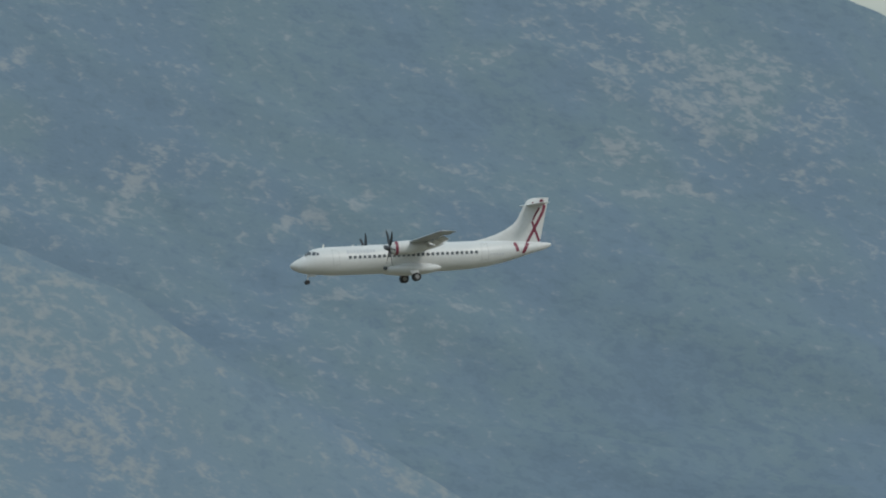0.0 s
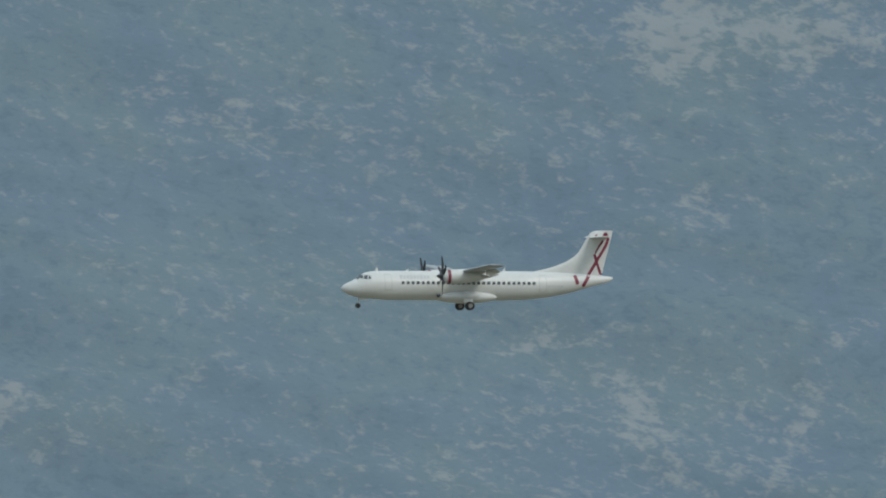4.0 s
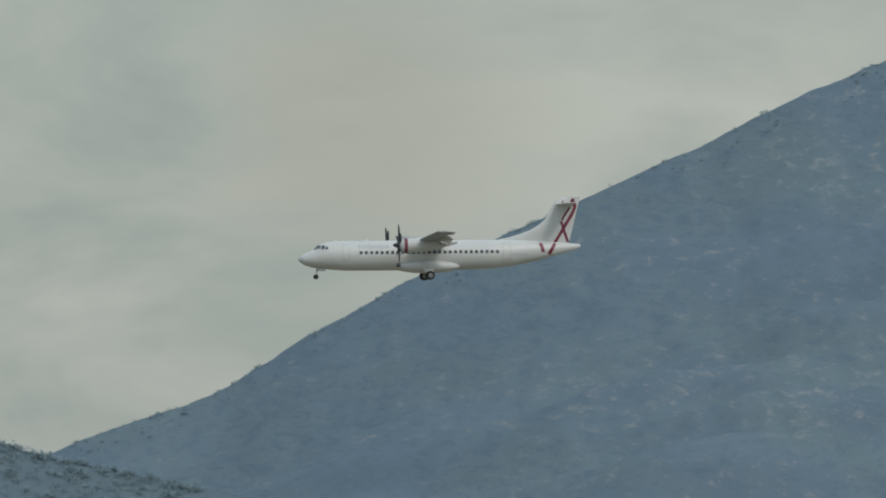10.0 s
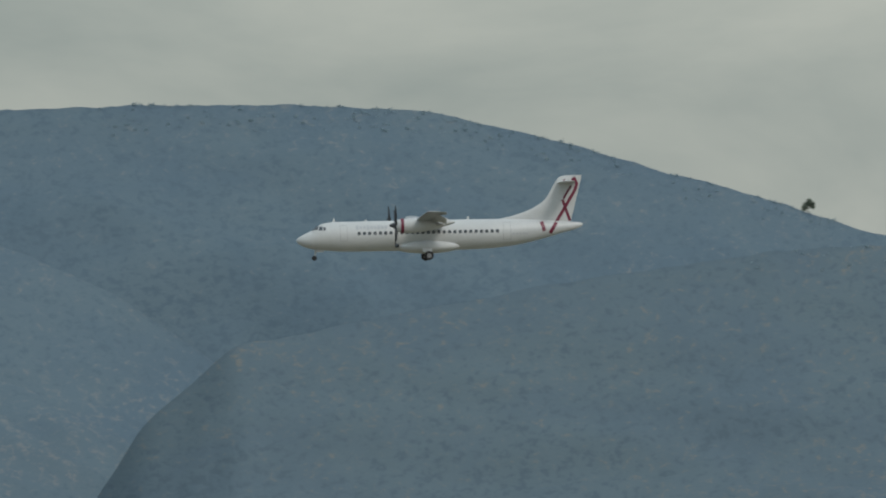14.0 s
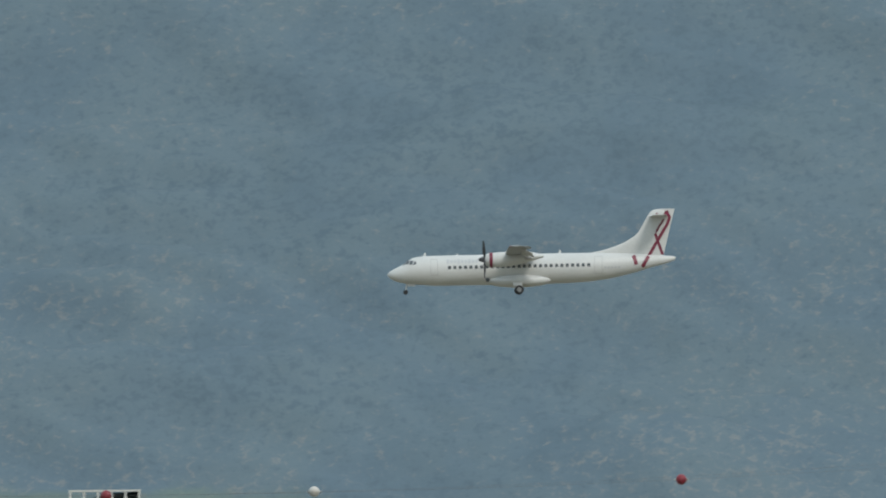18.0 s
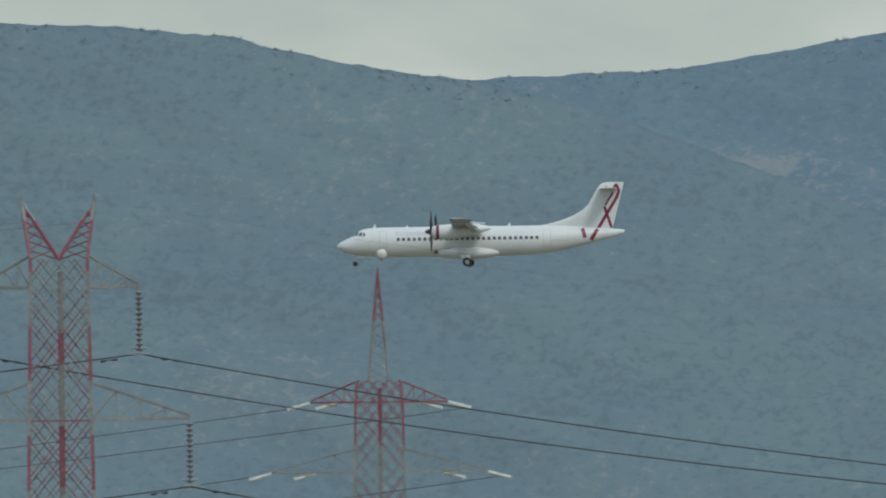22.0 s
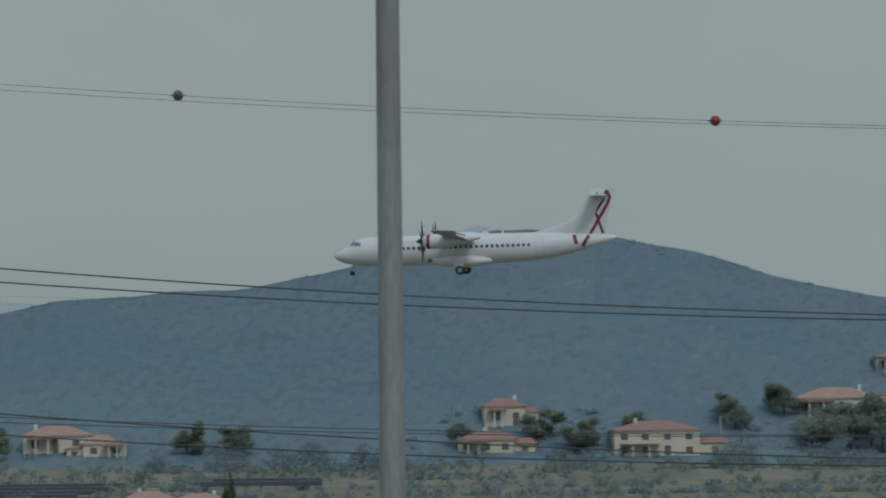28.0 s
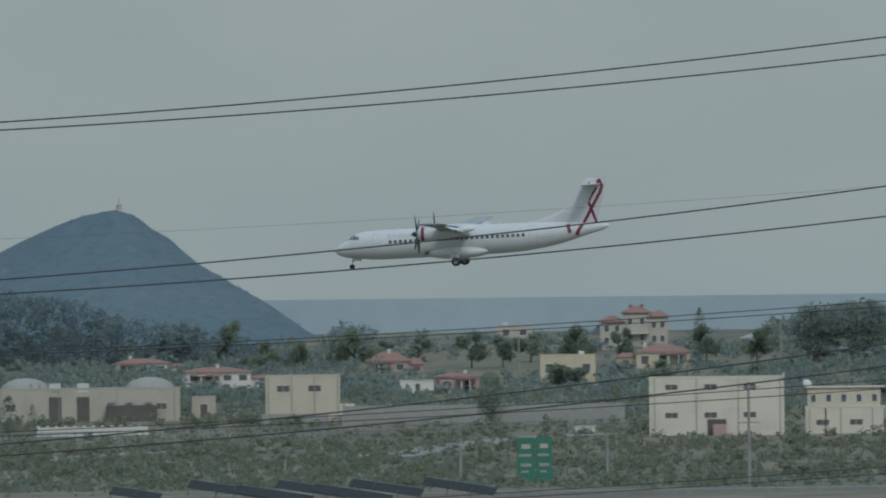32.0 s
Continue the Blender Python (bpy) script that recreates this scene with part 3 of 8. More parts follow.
GROUND_MAT = material("dry_field_ground", (0.176, 0.170, 0.138), 0.95, vary=0.2, scale=0.012, fine=0.25, color2=(0.205, 0.182, 0.150), patch=0.52, spec=0.1, stretch=(1, 0.35, 1))


def field_parcels(m):
    """Fields of slightly different crops, as cells of uneven size."""
    n, l = m.node_tree.nodes, m.node_tree.links
    co, mp, cell, bw, rng, mul = (n.new("ShaderNode" + k) for k in ("TexCoord", "Mapping", "TexVoronoi", "SeparateColor", "MapRange", "MixRGB"))
    mp.inputs["Scale"].default_value = (0.055, 0.012, 0)
    cell.inputs["Scale"].default_value = 1.0
    cell.inputs["Randomness"].default_value = 0.8
    mul.blend_type = 'MULTIPLY'
    mul.inputs["Fac"].default_value = 0.5
    ramp = n.new("ShaderNodeValToRGB")
    ramp.color_ramp.elements[0].color = (0.62, 0.72, 0.60, 1)
    ramp.color_ramp.elements[1].color = (1.35, 1.2, 1.0, 1)
    l.new(co.outputs["Object"], mp.inputs["Vector"])
    l.new(mp.outputs[0], cell.inputs["Vector"])
    l.new(cell.outputs["Color"], bw.inputs[0])
    l.new(bw.outputs[0], ramp.inputs["Fac"])
    b = n["Principled BSDF"]
    src = b.inputs["Base Color"].links[0].from_socket
    l.new(src, mul.inputs[1])
    l.new(ramp.outputs["Color"], mul.inputs[2])
    l.new(mul.outputs[0], b.inputs["Base Color"])
    n.remove(rng)


field_parcels(GROUND_MAT)
g_az = np.concatenate([np.arange(-180, -16, 4.0), np.arange(-16, 22, 0.25), np.arange(22, 180.1, 4.0)])
g_d = np.concatenate([[0.0, 20, 60, 100, 150, 200, 260, 340, 420, 600, 800, 1100, 1500, 2000, 2500], np.arange(2800, 4990, 25.0)])
ga, gd = np.meshgrid(np.radians(g_az), g_d)
gz = ground_z(gd) + (fbm(gd * np.sin(ga) / 130, gd * np.cos(ga) / 130, 90, 3) - 0.45) * np.clip((gd - 900) / 1000, 0, 1) * 1.2
ground = mesh_grid("ground", np.stack([gd * np.sin(ga), gd * np.cos(ga), gz], -1), len(g_d), len(g_az), GROUND_MAT)
tagged(ground, "olive-green fields and dry grass on the plain", "ground", kind="structure")

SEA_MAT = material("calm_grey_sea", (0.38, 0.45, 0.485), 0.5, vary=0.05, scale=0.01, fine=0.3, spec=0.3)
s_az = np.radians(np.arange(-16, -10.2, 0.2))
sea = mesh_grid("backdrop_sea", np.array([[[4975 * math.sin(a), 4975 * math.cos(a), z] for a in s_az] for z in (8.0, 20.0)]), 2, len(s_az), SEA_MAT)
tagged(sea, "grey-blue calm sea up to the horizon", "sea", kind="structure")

# ---- building helpers ----


def part(name, bm, mat, parent=None, label="", smooth=None, at=None):
    """Links a bmesh as one mesh object under a thing or a part."""
    me = bpy.data.meshes.new(name)
    bmesh.ops.recalc_face_normals(bm, faces=bm.faces)
    bm.to_mesh(me)
    bm.free()
    if smooth is not None:
        me.polygons.foreach_set("use_smooth", np.ones(len(me.polygons), bool))
        if smooth < 179:
            me.set_sharp_from_angle(angle=radians(smooth))
    me.materials.append(mat)
    ob = new(name, me)
    ob.parent = parent
    if at is not None:
        ob.matrix_local = at
    if label:
        ob["label"] = label
    return ob


def shared(name, me, parent, m):
    """One more object on the same mesh."""
    ob = new(name, me)
    ob.parent = parent
    ob.matrix_local = m
    return ob


def empty(name, m, label="", category="", group="", kind=""):
    ob = new(name)
    ob.matrix_world = m
    ob.empty_display_size = 0.1
    return tagged(ob, label, category, group, kind)


def loft(rings, close=True, caps=True, bm=None):
    """Skin through rings of equally many points."""
    bm = bm or bmesh.new()
    vs = [[bm.verts.new(p) for p in r] for r in rings]
    n = len(rings[0])
    for a, b in zip(vs[:-1], vs[1:]):
        for i in range(n if close else n - 1):
            j = (i + 1) % n
            try:
                bm.faces.new((a[i], a[j], b[j], b[i]))
            except ValueError:
                pass
    if caps:
        for r in (vs[0], vs[-1]):
            try:
                bm.faces.new(r)
            except ValueError:
                pass
    return bm


def add_box(bm, c, size, m=None):
    r = bmesh.ops.create_cube(bm, size=1)
    t = Matrix.Translation(c) @ (m or Matrix()) @ Matrix.Diagonal((*size, 1))
    bmesh.ops.transform(bm, matrix=t, verts=r["verts"])
    return r["verts"]


def box(c, size, bevel=0.0, m=None):
    bm = bmesh.new()
    add_box(bm, c, size, m)
    if bevel:
        bmesh.ops.bevel(bm, geom=bm.edges[:], offset=bevel, segments=2, affect='EDGES')
    return bm


def add_rod(bm, a, b, r1, r2=None, n=8):
    """A round bar from a to b."""
    a, b = Vector(a), Vector(b)
    q = (b - a).to_track_quat('Z', 'Y').to_matrix().to_4x4()
    ring = [Vector((math.cos(2 * math.pi * i / n), math.sin(2 * math.pi * i / n), 0)) for i in range(n)]
    r2 = r1 if r2 is None else r2
    loft([[a + q @ (v * r1) for v in ring], [b + q @ (v * r2) for v in ring]], bm=bm)
    return bm


def rod(a, b, r1, r2=None, n=8):
    return add_rod(bmesh.new(), a, b, r1, r2, n)


def add_bar(bm, a, b, w):
    """A square steel member from a to b."""
    a, b = Vector(a), Vector(b)
    q = (b - a).to_track_quat('Z', 'Y').to_matrix().to_4x4()
    ring = [Vector((x * w / 2, y * w / 2, 0)) for x, y in ((-1, -1), (1, -1), (1, 1), (-1, 1))]
    loft([[a + q @ v for v in ring], [b + q @ v for v in ring]], bm=bm)


def lathe(profile, axis='x', n=20):
    """Turns (along, radius) pairs round an axis."""
    rings = []
    for u, r in profile:
        ring = []
        for i in range(n):
            c, s = math.cos(2 * math.pi * i / n) * r, math.sin(2 * math.pi * i / n) * r
            ring.append({'x': (u, c, s), 'y': (c, u, s), 'z': (c, s, u)}[axis])
        rings.append(ring)
    return loft(rings)


# ---- the airliner ----
# cabin panes greyed further by haze put into the colour
CABIN_GLASS = material("grey_cabin_window", (0.13, 0.15, 0.17), 0.2, vary=0.1)
SEAM_GREY = material("grey_door_seam", (0.40, 0.41, 0.41), 0.6, vary=0.08)
PROP_BLACK = material("matt_dark_grey_blade", (0.055, 0.06, 0.07), 0.6, vary=0.15)
WHEEL_GREY = material("dull_wheel_metal", (0.28, 0.285, 0.29), 0.5, 0.3, vary=0.1)
FUSE = ((-13.585, -0.37, -0.41, 0.02), (-13.5, -0.20, -0.56, 0.18), (-13.3, -0.02, -0.74, 0.40), (-12.9, 0.20, -0.95, 0.68), (-12.5, 0.38, -1.09, 0.88),
        (-12.15, 0.55, -1.18, 1.02), (-11.7, 0.90, -1.26, 1.16), (-11.2, 1.17, -1.31, 1.28), (-10.7, 1.28, -1.34, 1.35), (-10.0, 1.34, -1.42, 1.40),
        (-9.0, 1.36, -1.48, 1.42), (-4.0, 1.36, -1.50, 1.42), (1.0, 1.36, -1.50, 1.42), (3.0, 1.36, -1.48, 1.42), (5.0, 1.35, -1.40, 1.38),
        (7.0, 1.32, -1.18, 1.24), (8.5, 1.25, -0.90, 1.02), (9.9, 1.15, -0.56, 0.78), (11.4, 1.03, -0.12, 0.52), (12.8, 0.93, 0.22, 0.29), (13.4, 0.87, 0.45, 0.17), (13.585, 0.80, 0.58, 0.06))


def fuse_at(x):
    f = np.array(FUSE)
    return tuple(float(np.interp(x, f[:, 0], f[:, k])) for k in (1, 2, 3))


def skin(x, z):
    top, bot, w = fuse_at(x)
    c, h = (top + bot) / 2, (top - bot) / 2
    return w * math.sqrt(max(0.0, 1 - ((z - c) / h) ** 2))


FIN = ((0.9, 5.6, 12.42), (1.36, 5.7, 12.55), (1.6, 6.9, 12.62), (1.9, 7.9, 12.70), (2.3, 8.9, 12.80), (2.8, 9.7, 12.93), (3.2, 10.15, 13.03),
       (4.0, 10.62, 13.24), (4.7, 11.02, 13.42), (5.1, 11.3, 13.53), (5.28, 11.62, 13.57), (5.35, 12.1, 13.58))


def fin_half(x, z):
    f = np.array(FIN)
    le, te = np.interp(z, f[:, 0], f[:, 1]), np.interp(z, f[:, 0], f[:, 2])
    u = min(1, max(0, (x - le) / (te - le)))
    thick = np.interp(z, (0.9, 2, 5.35), (0.10, 0.17, 0.12))
    return thick * (1.9 * math.sqrt(u) * (1 - u) + 0.25 * u * (1 - u) + 0.02)


def foil(chord, thick, n=9):
    """A wing section: (along, up) pairs round it, from the trailing edge over the top."""
    us = [0.5 * (1 + math.cos(math.pi * i / n)) for i in range(n + 1)]
    t = lambda u: thick * chord * (1.48 * math.sqrt(u) - 0.63 * u - 1.76 * u * u + 1.42 * u ** 3 - 0.5 * u ** 4)
    camber = lambda u: 0.1 * thick * chord * 4 * u * (1 - u)
    up = [(u * chord, camber(u) + t(u)) for u in us]
    low = [(u * chord, camber(u) - t(u)) for u in reversed(us)]
    return up + low[1:-1]


def ribbon(points, width, y_of, lift=0.012, side=-1):
    """A painted band along points (x, z), laid on the skin given by y_of."""
    bm = bmesh.new()
    fine = []
    for (x0, z0), (x1, z1) in zip(points[:-1], points[1:]):
        for i in range(6):
            fine.append((x0 + (x1 - x0) * i / 6, z0 + (z1 - z0) * i / 6))
    fine.append(points[-1])
    rows = []
    for i, (x, z) in enumerate(fine):
        xa, za = fine[max(0, i - 1)]
        xb, zb = fine[min(len(fine) - 1, i + 1)]
        l = math.hypot(xb - xa, zb - za) or 1
        nx, nz = -(zb - za) / l * width / 2, (xb - xa) / l * width / 2
        row = []
        for k in (-1, -0.33, 0.33, 1):
            px, pz = x + nx * k, z + nz * k
            row.append((px, side * (y_of(px, pz) + lift), pz))
        rows.append(row)
    return loft(rows, close=False, caps=False, bm=bm)


def build_airliner():
    plane = empty("airliner", Matrix(), "white twin-turboprop regional airliner with red tail stripes, landing gear down", "aircraft")
    n = 28
    rings = []
    f = np.array(FUSE)
    xs = sorted(set([r[0] for r in FUSE] + [x for x in np.arange(-13.5, 13.5, 0.45)]))
    for x in xs:
        top, bot, w = fuse_at(x)
        c, h = (top + bot) / 2, (top - bot) / 2
        rings.append([(x, w * math.cos(2 * math.pi * i / n), c + h * math.sin(2 * math.pi * i / n)) for i in range(n)])
    fuselage = part("fuselage", loft(rings), WHITE_PAINT, plane, smooth=40)
    # belly fairing that houses the wheels
    rings = []
    for i in range(17):
        u = i / 16
        x = -4.35 + 6.3 * u
        g = max(0.02, math.sin(math.pi * u) ** 0.45)
        hw, hz = 1.15 + 0.85 * g, 0.64 * g
        rings.append([(x, hw * math.copysign(abs(math.cos(a)) ** 0.75, math.cos(a)) * (0.6 + 0.4 * g), -1.16 + hz * math.copysign(abs(math.sin(a)) ** 0.75, math.sin(a)))
                      for a in (2 * math.pi * k / 24 for k in range(24))])
    fairing = part("belly_fairing", loft(rings), WHITE_PAINT, plane, smooth=50)
    for s in (-1, 1):
        part("air_inlet", lathe(((-4.32, 0.17), (-4.05, 0.19), (-3.9, 0.02)), 'x', 12), DARK_GLASS, fairing, "dark inlet", at=pose(-0.02, s * 1.42, -1.02))
    # cabin windows, both sides
    wb = bmesh.new()
    ring = [(0.148 * math.copysign(abs(math.cos(a)) ** 0.6, math.cos(a)), 0.21 * math.copysign(abs(math.sin(a)) ** 0.6, math.sin(a))) for a in (2 * math.pi * k / 14 for k in range(14))]
    loft([[(x, -0.02, z) for x, z in ring], [(x, 0.02, z) for x, z in ring]], bm=wb)
    win = part("cabin_window", wb, CABIN_GLASS, plane, "dark rounded cabin window")
    wmesh = win.data
    first = True
    for side in (-1, 1):
        for i in range(27):
            x = -7.73 + i * 0.504
            m = Matrix.Translation((x, side * (skin(x, 0.15) + 0.004), 0.15)) @ Euler((side * -0.2, 0, 0)).to_matrix().to_4x4()
            if first:
                win.matrix_local, first = m, False
            else:
                shared("cabin_window", wmesh, plane, m)
    # flight deck windows
    for side in (-1, 1):
        for pts in (((-11.98, 0.66), (-11.62, 0.58), (-11.45, 0.95), (-11.66, 1.0)), ((-11.55, 0.56), (-11.22, 0.55), (-11.10, 0.90), (-11.38, 0.95)),
                    ((-11.14, 0.55), (-10.88, 0.56), (-10.86, 0.80), (-11.02, 0.89))):
            bm = bmesh.new()
            (a, b, c, d) = pts
            rows = []
            for i in range(5):
                u = i / 4
                p, q = (a[0] + (d[0] - a[0]) * u, a[1] + (d[1] - a[1]) * u), (b[0] + (c[0] - b[0]) * u, b[1] + (c[1] - b[1]) * u)
                rows.append([(p[0] + (q[0] - p[0]) * v, side * (skin(p[0] + (q[0] - p[0]) * v, p[1] + (q[1] - p[1]) * v) + 0.012), p[1] + (q[1] - p[1]) * v) for v in (0, 0.25, 0.5, 0.75, 1)])
            part("flight_deck_window", loft(rows, close=False, caps=False, bm=bm), DARK_GLASS, plane, "dark windscreen pane")
    # windscreen panes at the front
    for side in (-1, 1):
        bm = bmesh.new()
        rows = []
        for i in range(5):
            x = -12.08 + i * 0.12
            top, bot, w = fuse_at(x)
            c, h = (top + bot) / 2, (top - bot) / 2
            rows.append([(x - 0.01, side * w * math.cos(t), c + h * math.sin(t) + 0.012) for t in (1.52, 1.35, 1.18, 1.02)])
        part("flight_deck_window", loft(rows, close=False, caps=False, bm=bm), DARK_GLASS, plane, "dark windscreen pane")
    # door seams and lettering bars
    for side in (-1, 1):
        for x0, x1, z0, z1 in ((5.95, 6.65, -0.62, 1.0), (-9.5, -8.85, -0.5, 1.0)) if side < 0 else ((5.95, 6.65, -0.62, 1.0),):
            door = part("door", ribbon([(x0, z0), (x0, z1)], 0.035, skin, side=side), SEAM_GREY, plane, "passenger door with a thin seam")
            for a, b in (((x1, z0), (x1, z1)), ((x0, z1), (x1, z1)), ((x0, z0), (x1, z0))):
                part("seam", ribbon([a, b], 0.035, skin, side=side), door.data.materials[0], door)
        for k in range(9):
            x = -8.0 + k * 0.34
            part("lettering_bar", ribbon([(x, 0.76), (x + 0.24, 0.76)], 0.30 if k % 3 else 0.42, skin, side=side), FAINT_GREY, plane, "faint grey lettering bar")
        for k in range(5):
            x = 6.85 + k * 0.32
            part("lettering_bar", ribbon([(x, -0.08), (x + 0.2, -0.08)], 0.17, skin, side=side), FAINT_GREY, plane, "small grey lettering bar")
        part("red_wedge", ribbon([(9.62, 1.0), (9.78, 0.55), (9.88, 0.12)], 0.34, skin, lift=0.015, side=side), RED_PAINT, plane, "red painted wedge")
        part("red_stripe", ribbon([(10.45, -0.1), (10.62, 0.2), (10.98, 0.8), (11.05, 0.93)], 0.34, skin, side=side), RED_PAINT, plane, "red stripe on the tail cone")
    # fin
    rings = []
    for z, le, te in FIN:
        ring = []
        us = [0.5 * (1 - math.cos(math.pi * i / 8)) for i in range(9)]
        ring += [(le + (te - le) * u, fin_half(le + (te - le) * u, z), z) for u in us]
        ring += [(le + (te - le) * u, -fin_half(le + (te - le) * u, z), z) for u in reversed(us[1:-1])]
        rings.append(ring)
    fin = part("tail_fin", loft(rings), WHITE_PAINT, plane, smooth=40)
    for side in (-1, 1):
        for pts, w in (([(11.05, 0.9), (12.08, 2.6), (12.88, 3.9), (13.1, 4.5), (12.82, 5.15)], 0.30), ([(12.38, 1.05), (11.92, 2.4), (11.72, 3.05)], 0.26),
                       ([(12.02, 3.55), (11.80, 3.15)], 0.19), ([(12.28, 4.0), (12.04, 3.55)], 0.19), ([(12.55, 4.38), (12.32, 3.95)], 0.18), ([(12.82, 5.15), (12.62, 4.78)], 0.22), ([(11.95, 4.95), (11.72, 4.6)], 0.16)):
            part("red_stripe", ribbon(pts, w, fin_half, side=side), RED_PAINT, fin, "dark red crossing stripe")
        part("rudder_seam", ribbon([(11.55, 1.15), (12.66, 4.6)], 0.03, fin_half, lift=0.008, side=side), PALE_GREY, fin)
    # stabilisers near the fin's top
    for side in (-1, 1):
        rings = []
        for y, le, ch, z in ((0.0, 11.2, 1.75, 4.66), (0.5, 11.25, 1.68, 4.66), (3.5, 11.62, 1.02, 4.74), (3.66, 11.8, 0.75, 4.74)):
            rings.append([(le + u, side * y, z + v) for u, v in foil(ch, 0.12)])
        part("stabiliser", loft(rings), WHITE_PAINT, plane, "grey-white horizontal stabiliser", smooth=40)
    # wings, flaps, engines
    for side in (-1, 1):
        rings = []
        for y, le, ch, z in ((0.0, -2.5, 2.25, 1.24), (1.3, -2.5, 2.25, 1.26), (4.05, -2.5, 2.25, 1.33), (9.0, -2.36, 1.85, 1.64), (13.2, -2.24, 1.52, 1.88), (13.45, -2.05, 1.2, 1.90), (13.55, -1.8, 0.75, 1.905)):
            rings.append([(le + u, side * y, z + v) for u, v in foil(ch, 0.165 if y < 5 else 0.14)])
        wing = part("wing", loft(rings), GREY_PAINT, plane, "grey high-mounted wing", smooth=40)
        for y0, y1, z0, z1, x0, x1 in ((1.5, 3.35, 1.18, 1.22, -0.42, -0.42), (4.75, 9.6, 1.28, 1.60, -0.46, -0.66)):
            rings = [[(x + u * math.cos(0.5) + v * math.sin(0.5), side * y, z - u * math.sin(0.5) + v * math.cos(0.5)) for u, v in foil(c, 0.15, 6)]
                     for y, z, x, c in ((y0, z0, x0, 0.85), (y1, z1, x1, 0.72))]
            part("flap", loft(rings), WHITE_PAINT, wing, "lowered white flap", smooth=40)
        rings = [[(x + u, side * y, z + v) for u, v in foil(0.5, 0.12, 6)] for y, z, x in ((9.7, 1.68, -0.56), (13.0, 1.87, -0.78))]
        part("aileron", loft(rings), GREY_PAINT, wing, smooth=40)
        for y in (5.6, 7.6, 9.3):
            part("flap_track", lathe(((-0.5, 0.02), (-0.3, 0.1), (0.3, 0.1), (0.75, 0.02)), 'x', 8), WHITE_PAINT, wing, at=pose(-0.55, side * y, 1.12 + (y - 4) * 0.055, 0, 14, 0), smooth=60)
        part("tip_light", lathe(((-0.1, 0.01), (0, 0.05), (0.12, 0.01)), 'x', 8), RED_PAINT if side < 0 else PALE_GREY, wing, at=pose(-2.1, side * 13.5, 1.91))
        # nacelle
        rings = []
        for x, ty, tz, zc in ((-4.42, 0.30, 0.34, 1.02), (-4.3, 0.46, 0.55, 0.98), (-3.9, 0.56, 0.66, 0.96), (-3.0, 0.60, 0.70, 0.98), (-2.0, 0.60, 0.68, 1.02), (-0.8, 0.52, 0.50, 1.10), (0.4, 0.36, 0.30, 1.2), (1.15, 0.14, 0.12, 1.25)):
            rings.append([(x, side * 4.05 + ty * math.cos(2 * math.pi * i / 20), zc - 0.17 + tz * math.sin(2 * math.pi * i / 20)) for i in range(20)])
        nac = part("engine_nacelle", loft(rings), WHITE_PAINT, plane, "white engine nacelle with a red band", smooth=40)
        for x0, x1, mat in ((-3.98, -3.68, RED_PAINT), (-3.02, -2.97, PALE_GREY)):
            rings = [[(x, side * 4.05 + 0.595 * math.cos(2 * math.pi * i / 20), 0.795 + 0.695 * math.sin(2 * math.pi * i / 20)) for i in range(20)] for x in (x0, x1)]
            part("band", loft(rings, caps=False), mat, nac, "dark red band" if mat is RED_PAINT else "", smooth=40)
        part("intake", lathe(((-4.46, 0.16), (-4.2, 0.18)), 'x', 12), DARK_GLASS, nac, "dark intake below the spinner", at=pose(0, side * 4.05, 0.41))
        part("exhaust", lathe(((-0.4, 0.16), (0.25, 0.13)), 'x', 12), BARE_METAL, nac, at=pose(-0.3, side * 4.5, 0.88))
        # propeller
        prop = part("propeller", lathe(((-0.62, 0.01), (-0.5, 0.13), (-0.25, 0.25), (0.0, 0.30), (0.05, 0.28)), 'x', 16), PROP_BLACK, plane, "dark spinner with six blades", smooth=60, at=pose(-4.45, side * 4.05, 0.85))
        for k in range(6):
            rings = []
            for r, ch, tw, sw in ((0.2, 0.14, 1.15, 0), (0.55, 0.24, 1.0, 0.0), (1.0, 0.28, 0.8, -0.02), (1.5, 0.26, 0.62, 0.02), (1.85, 0.19, 0.52, 0.07), (1.965, 0.08, 0.5, 0.11)):
                ring = []
                for u, v in ((-0.5, 0), (-0.2, 0.07), (0.2, 0.06), (0.5, 0), (0.2, -0.05), (-0.2, -0.05)):
                    a, b = u * ch + sw, v * ch
                    ring.append((a * math.sin(tw) * -1 + b * math.cos(tw), a * math.cos(tw) + b * math.sin(tw), r))
                rings.append(ring)
            part("blade", loft(rings), PROP_BLACK, prop, "black propeller blade", smooth=50, at=pose(0, 0, 0, k * 60, 0, 0))
        prop["side"] = side
        # main landing gear
        gear = part("main_gear", rod((-1.15, side * 1.75, -1.2), (-1.2, side * 2.02, -1.98), 0.13), PALE_GREY, plane, "main landing gear leg with two wheels", smooth=40)
        part("drag_brace", rod((-1.75, side * 1.7, -1.25), (-1.2, side * 2.0, -1.85), 0.05), PALE_GREY, gear, smooth=40)
        part("axle", rod((-1.2, side * 1.75, -2.0), (-1.2, side * 2.3, -2.0), 0.06), BARE_METAL, gear, smooth=40)
        part("gear_door", box((-1.35, side * 1.95, -1.42), (0.9, 0.05, 0.56), 0.01, Euler((side * 0.25, 0, 0)).to_matrix().to_4x4()), WHITE_PAINT, gear)
        for dy in (-0.2, 0.2):
            part("tyre", lathe(((-0.13, 0.24), (-0.12, 0.37), (-0.07, 0.425), (0.07, 0.425), (0.12, 0.37), (0.13, 0.24)), 'y', 24), BLACK, gear, "black tyre", smooth=35, at=pose(-1.2, side * 2.03 + dy, -2.02))
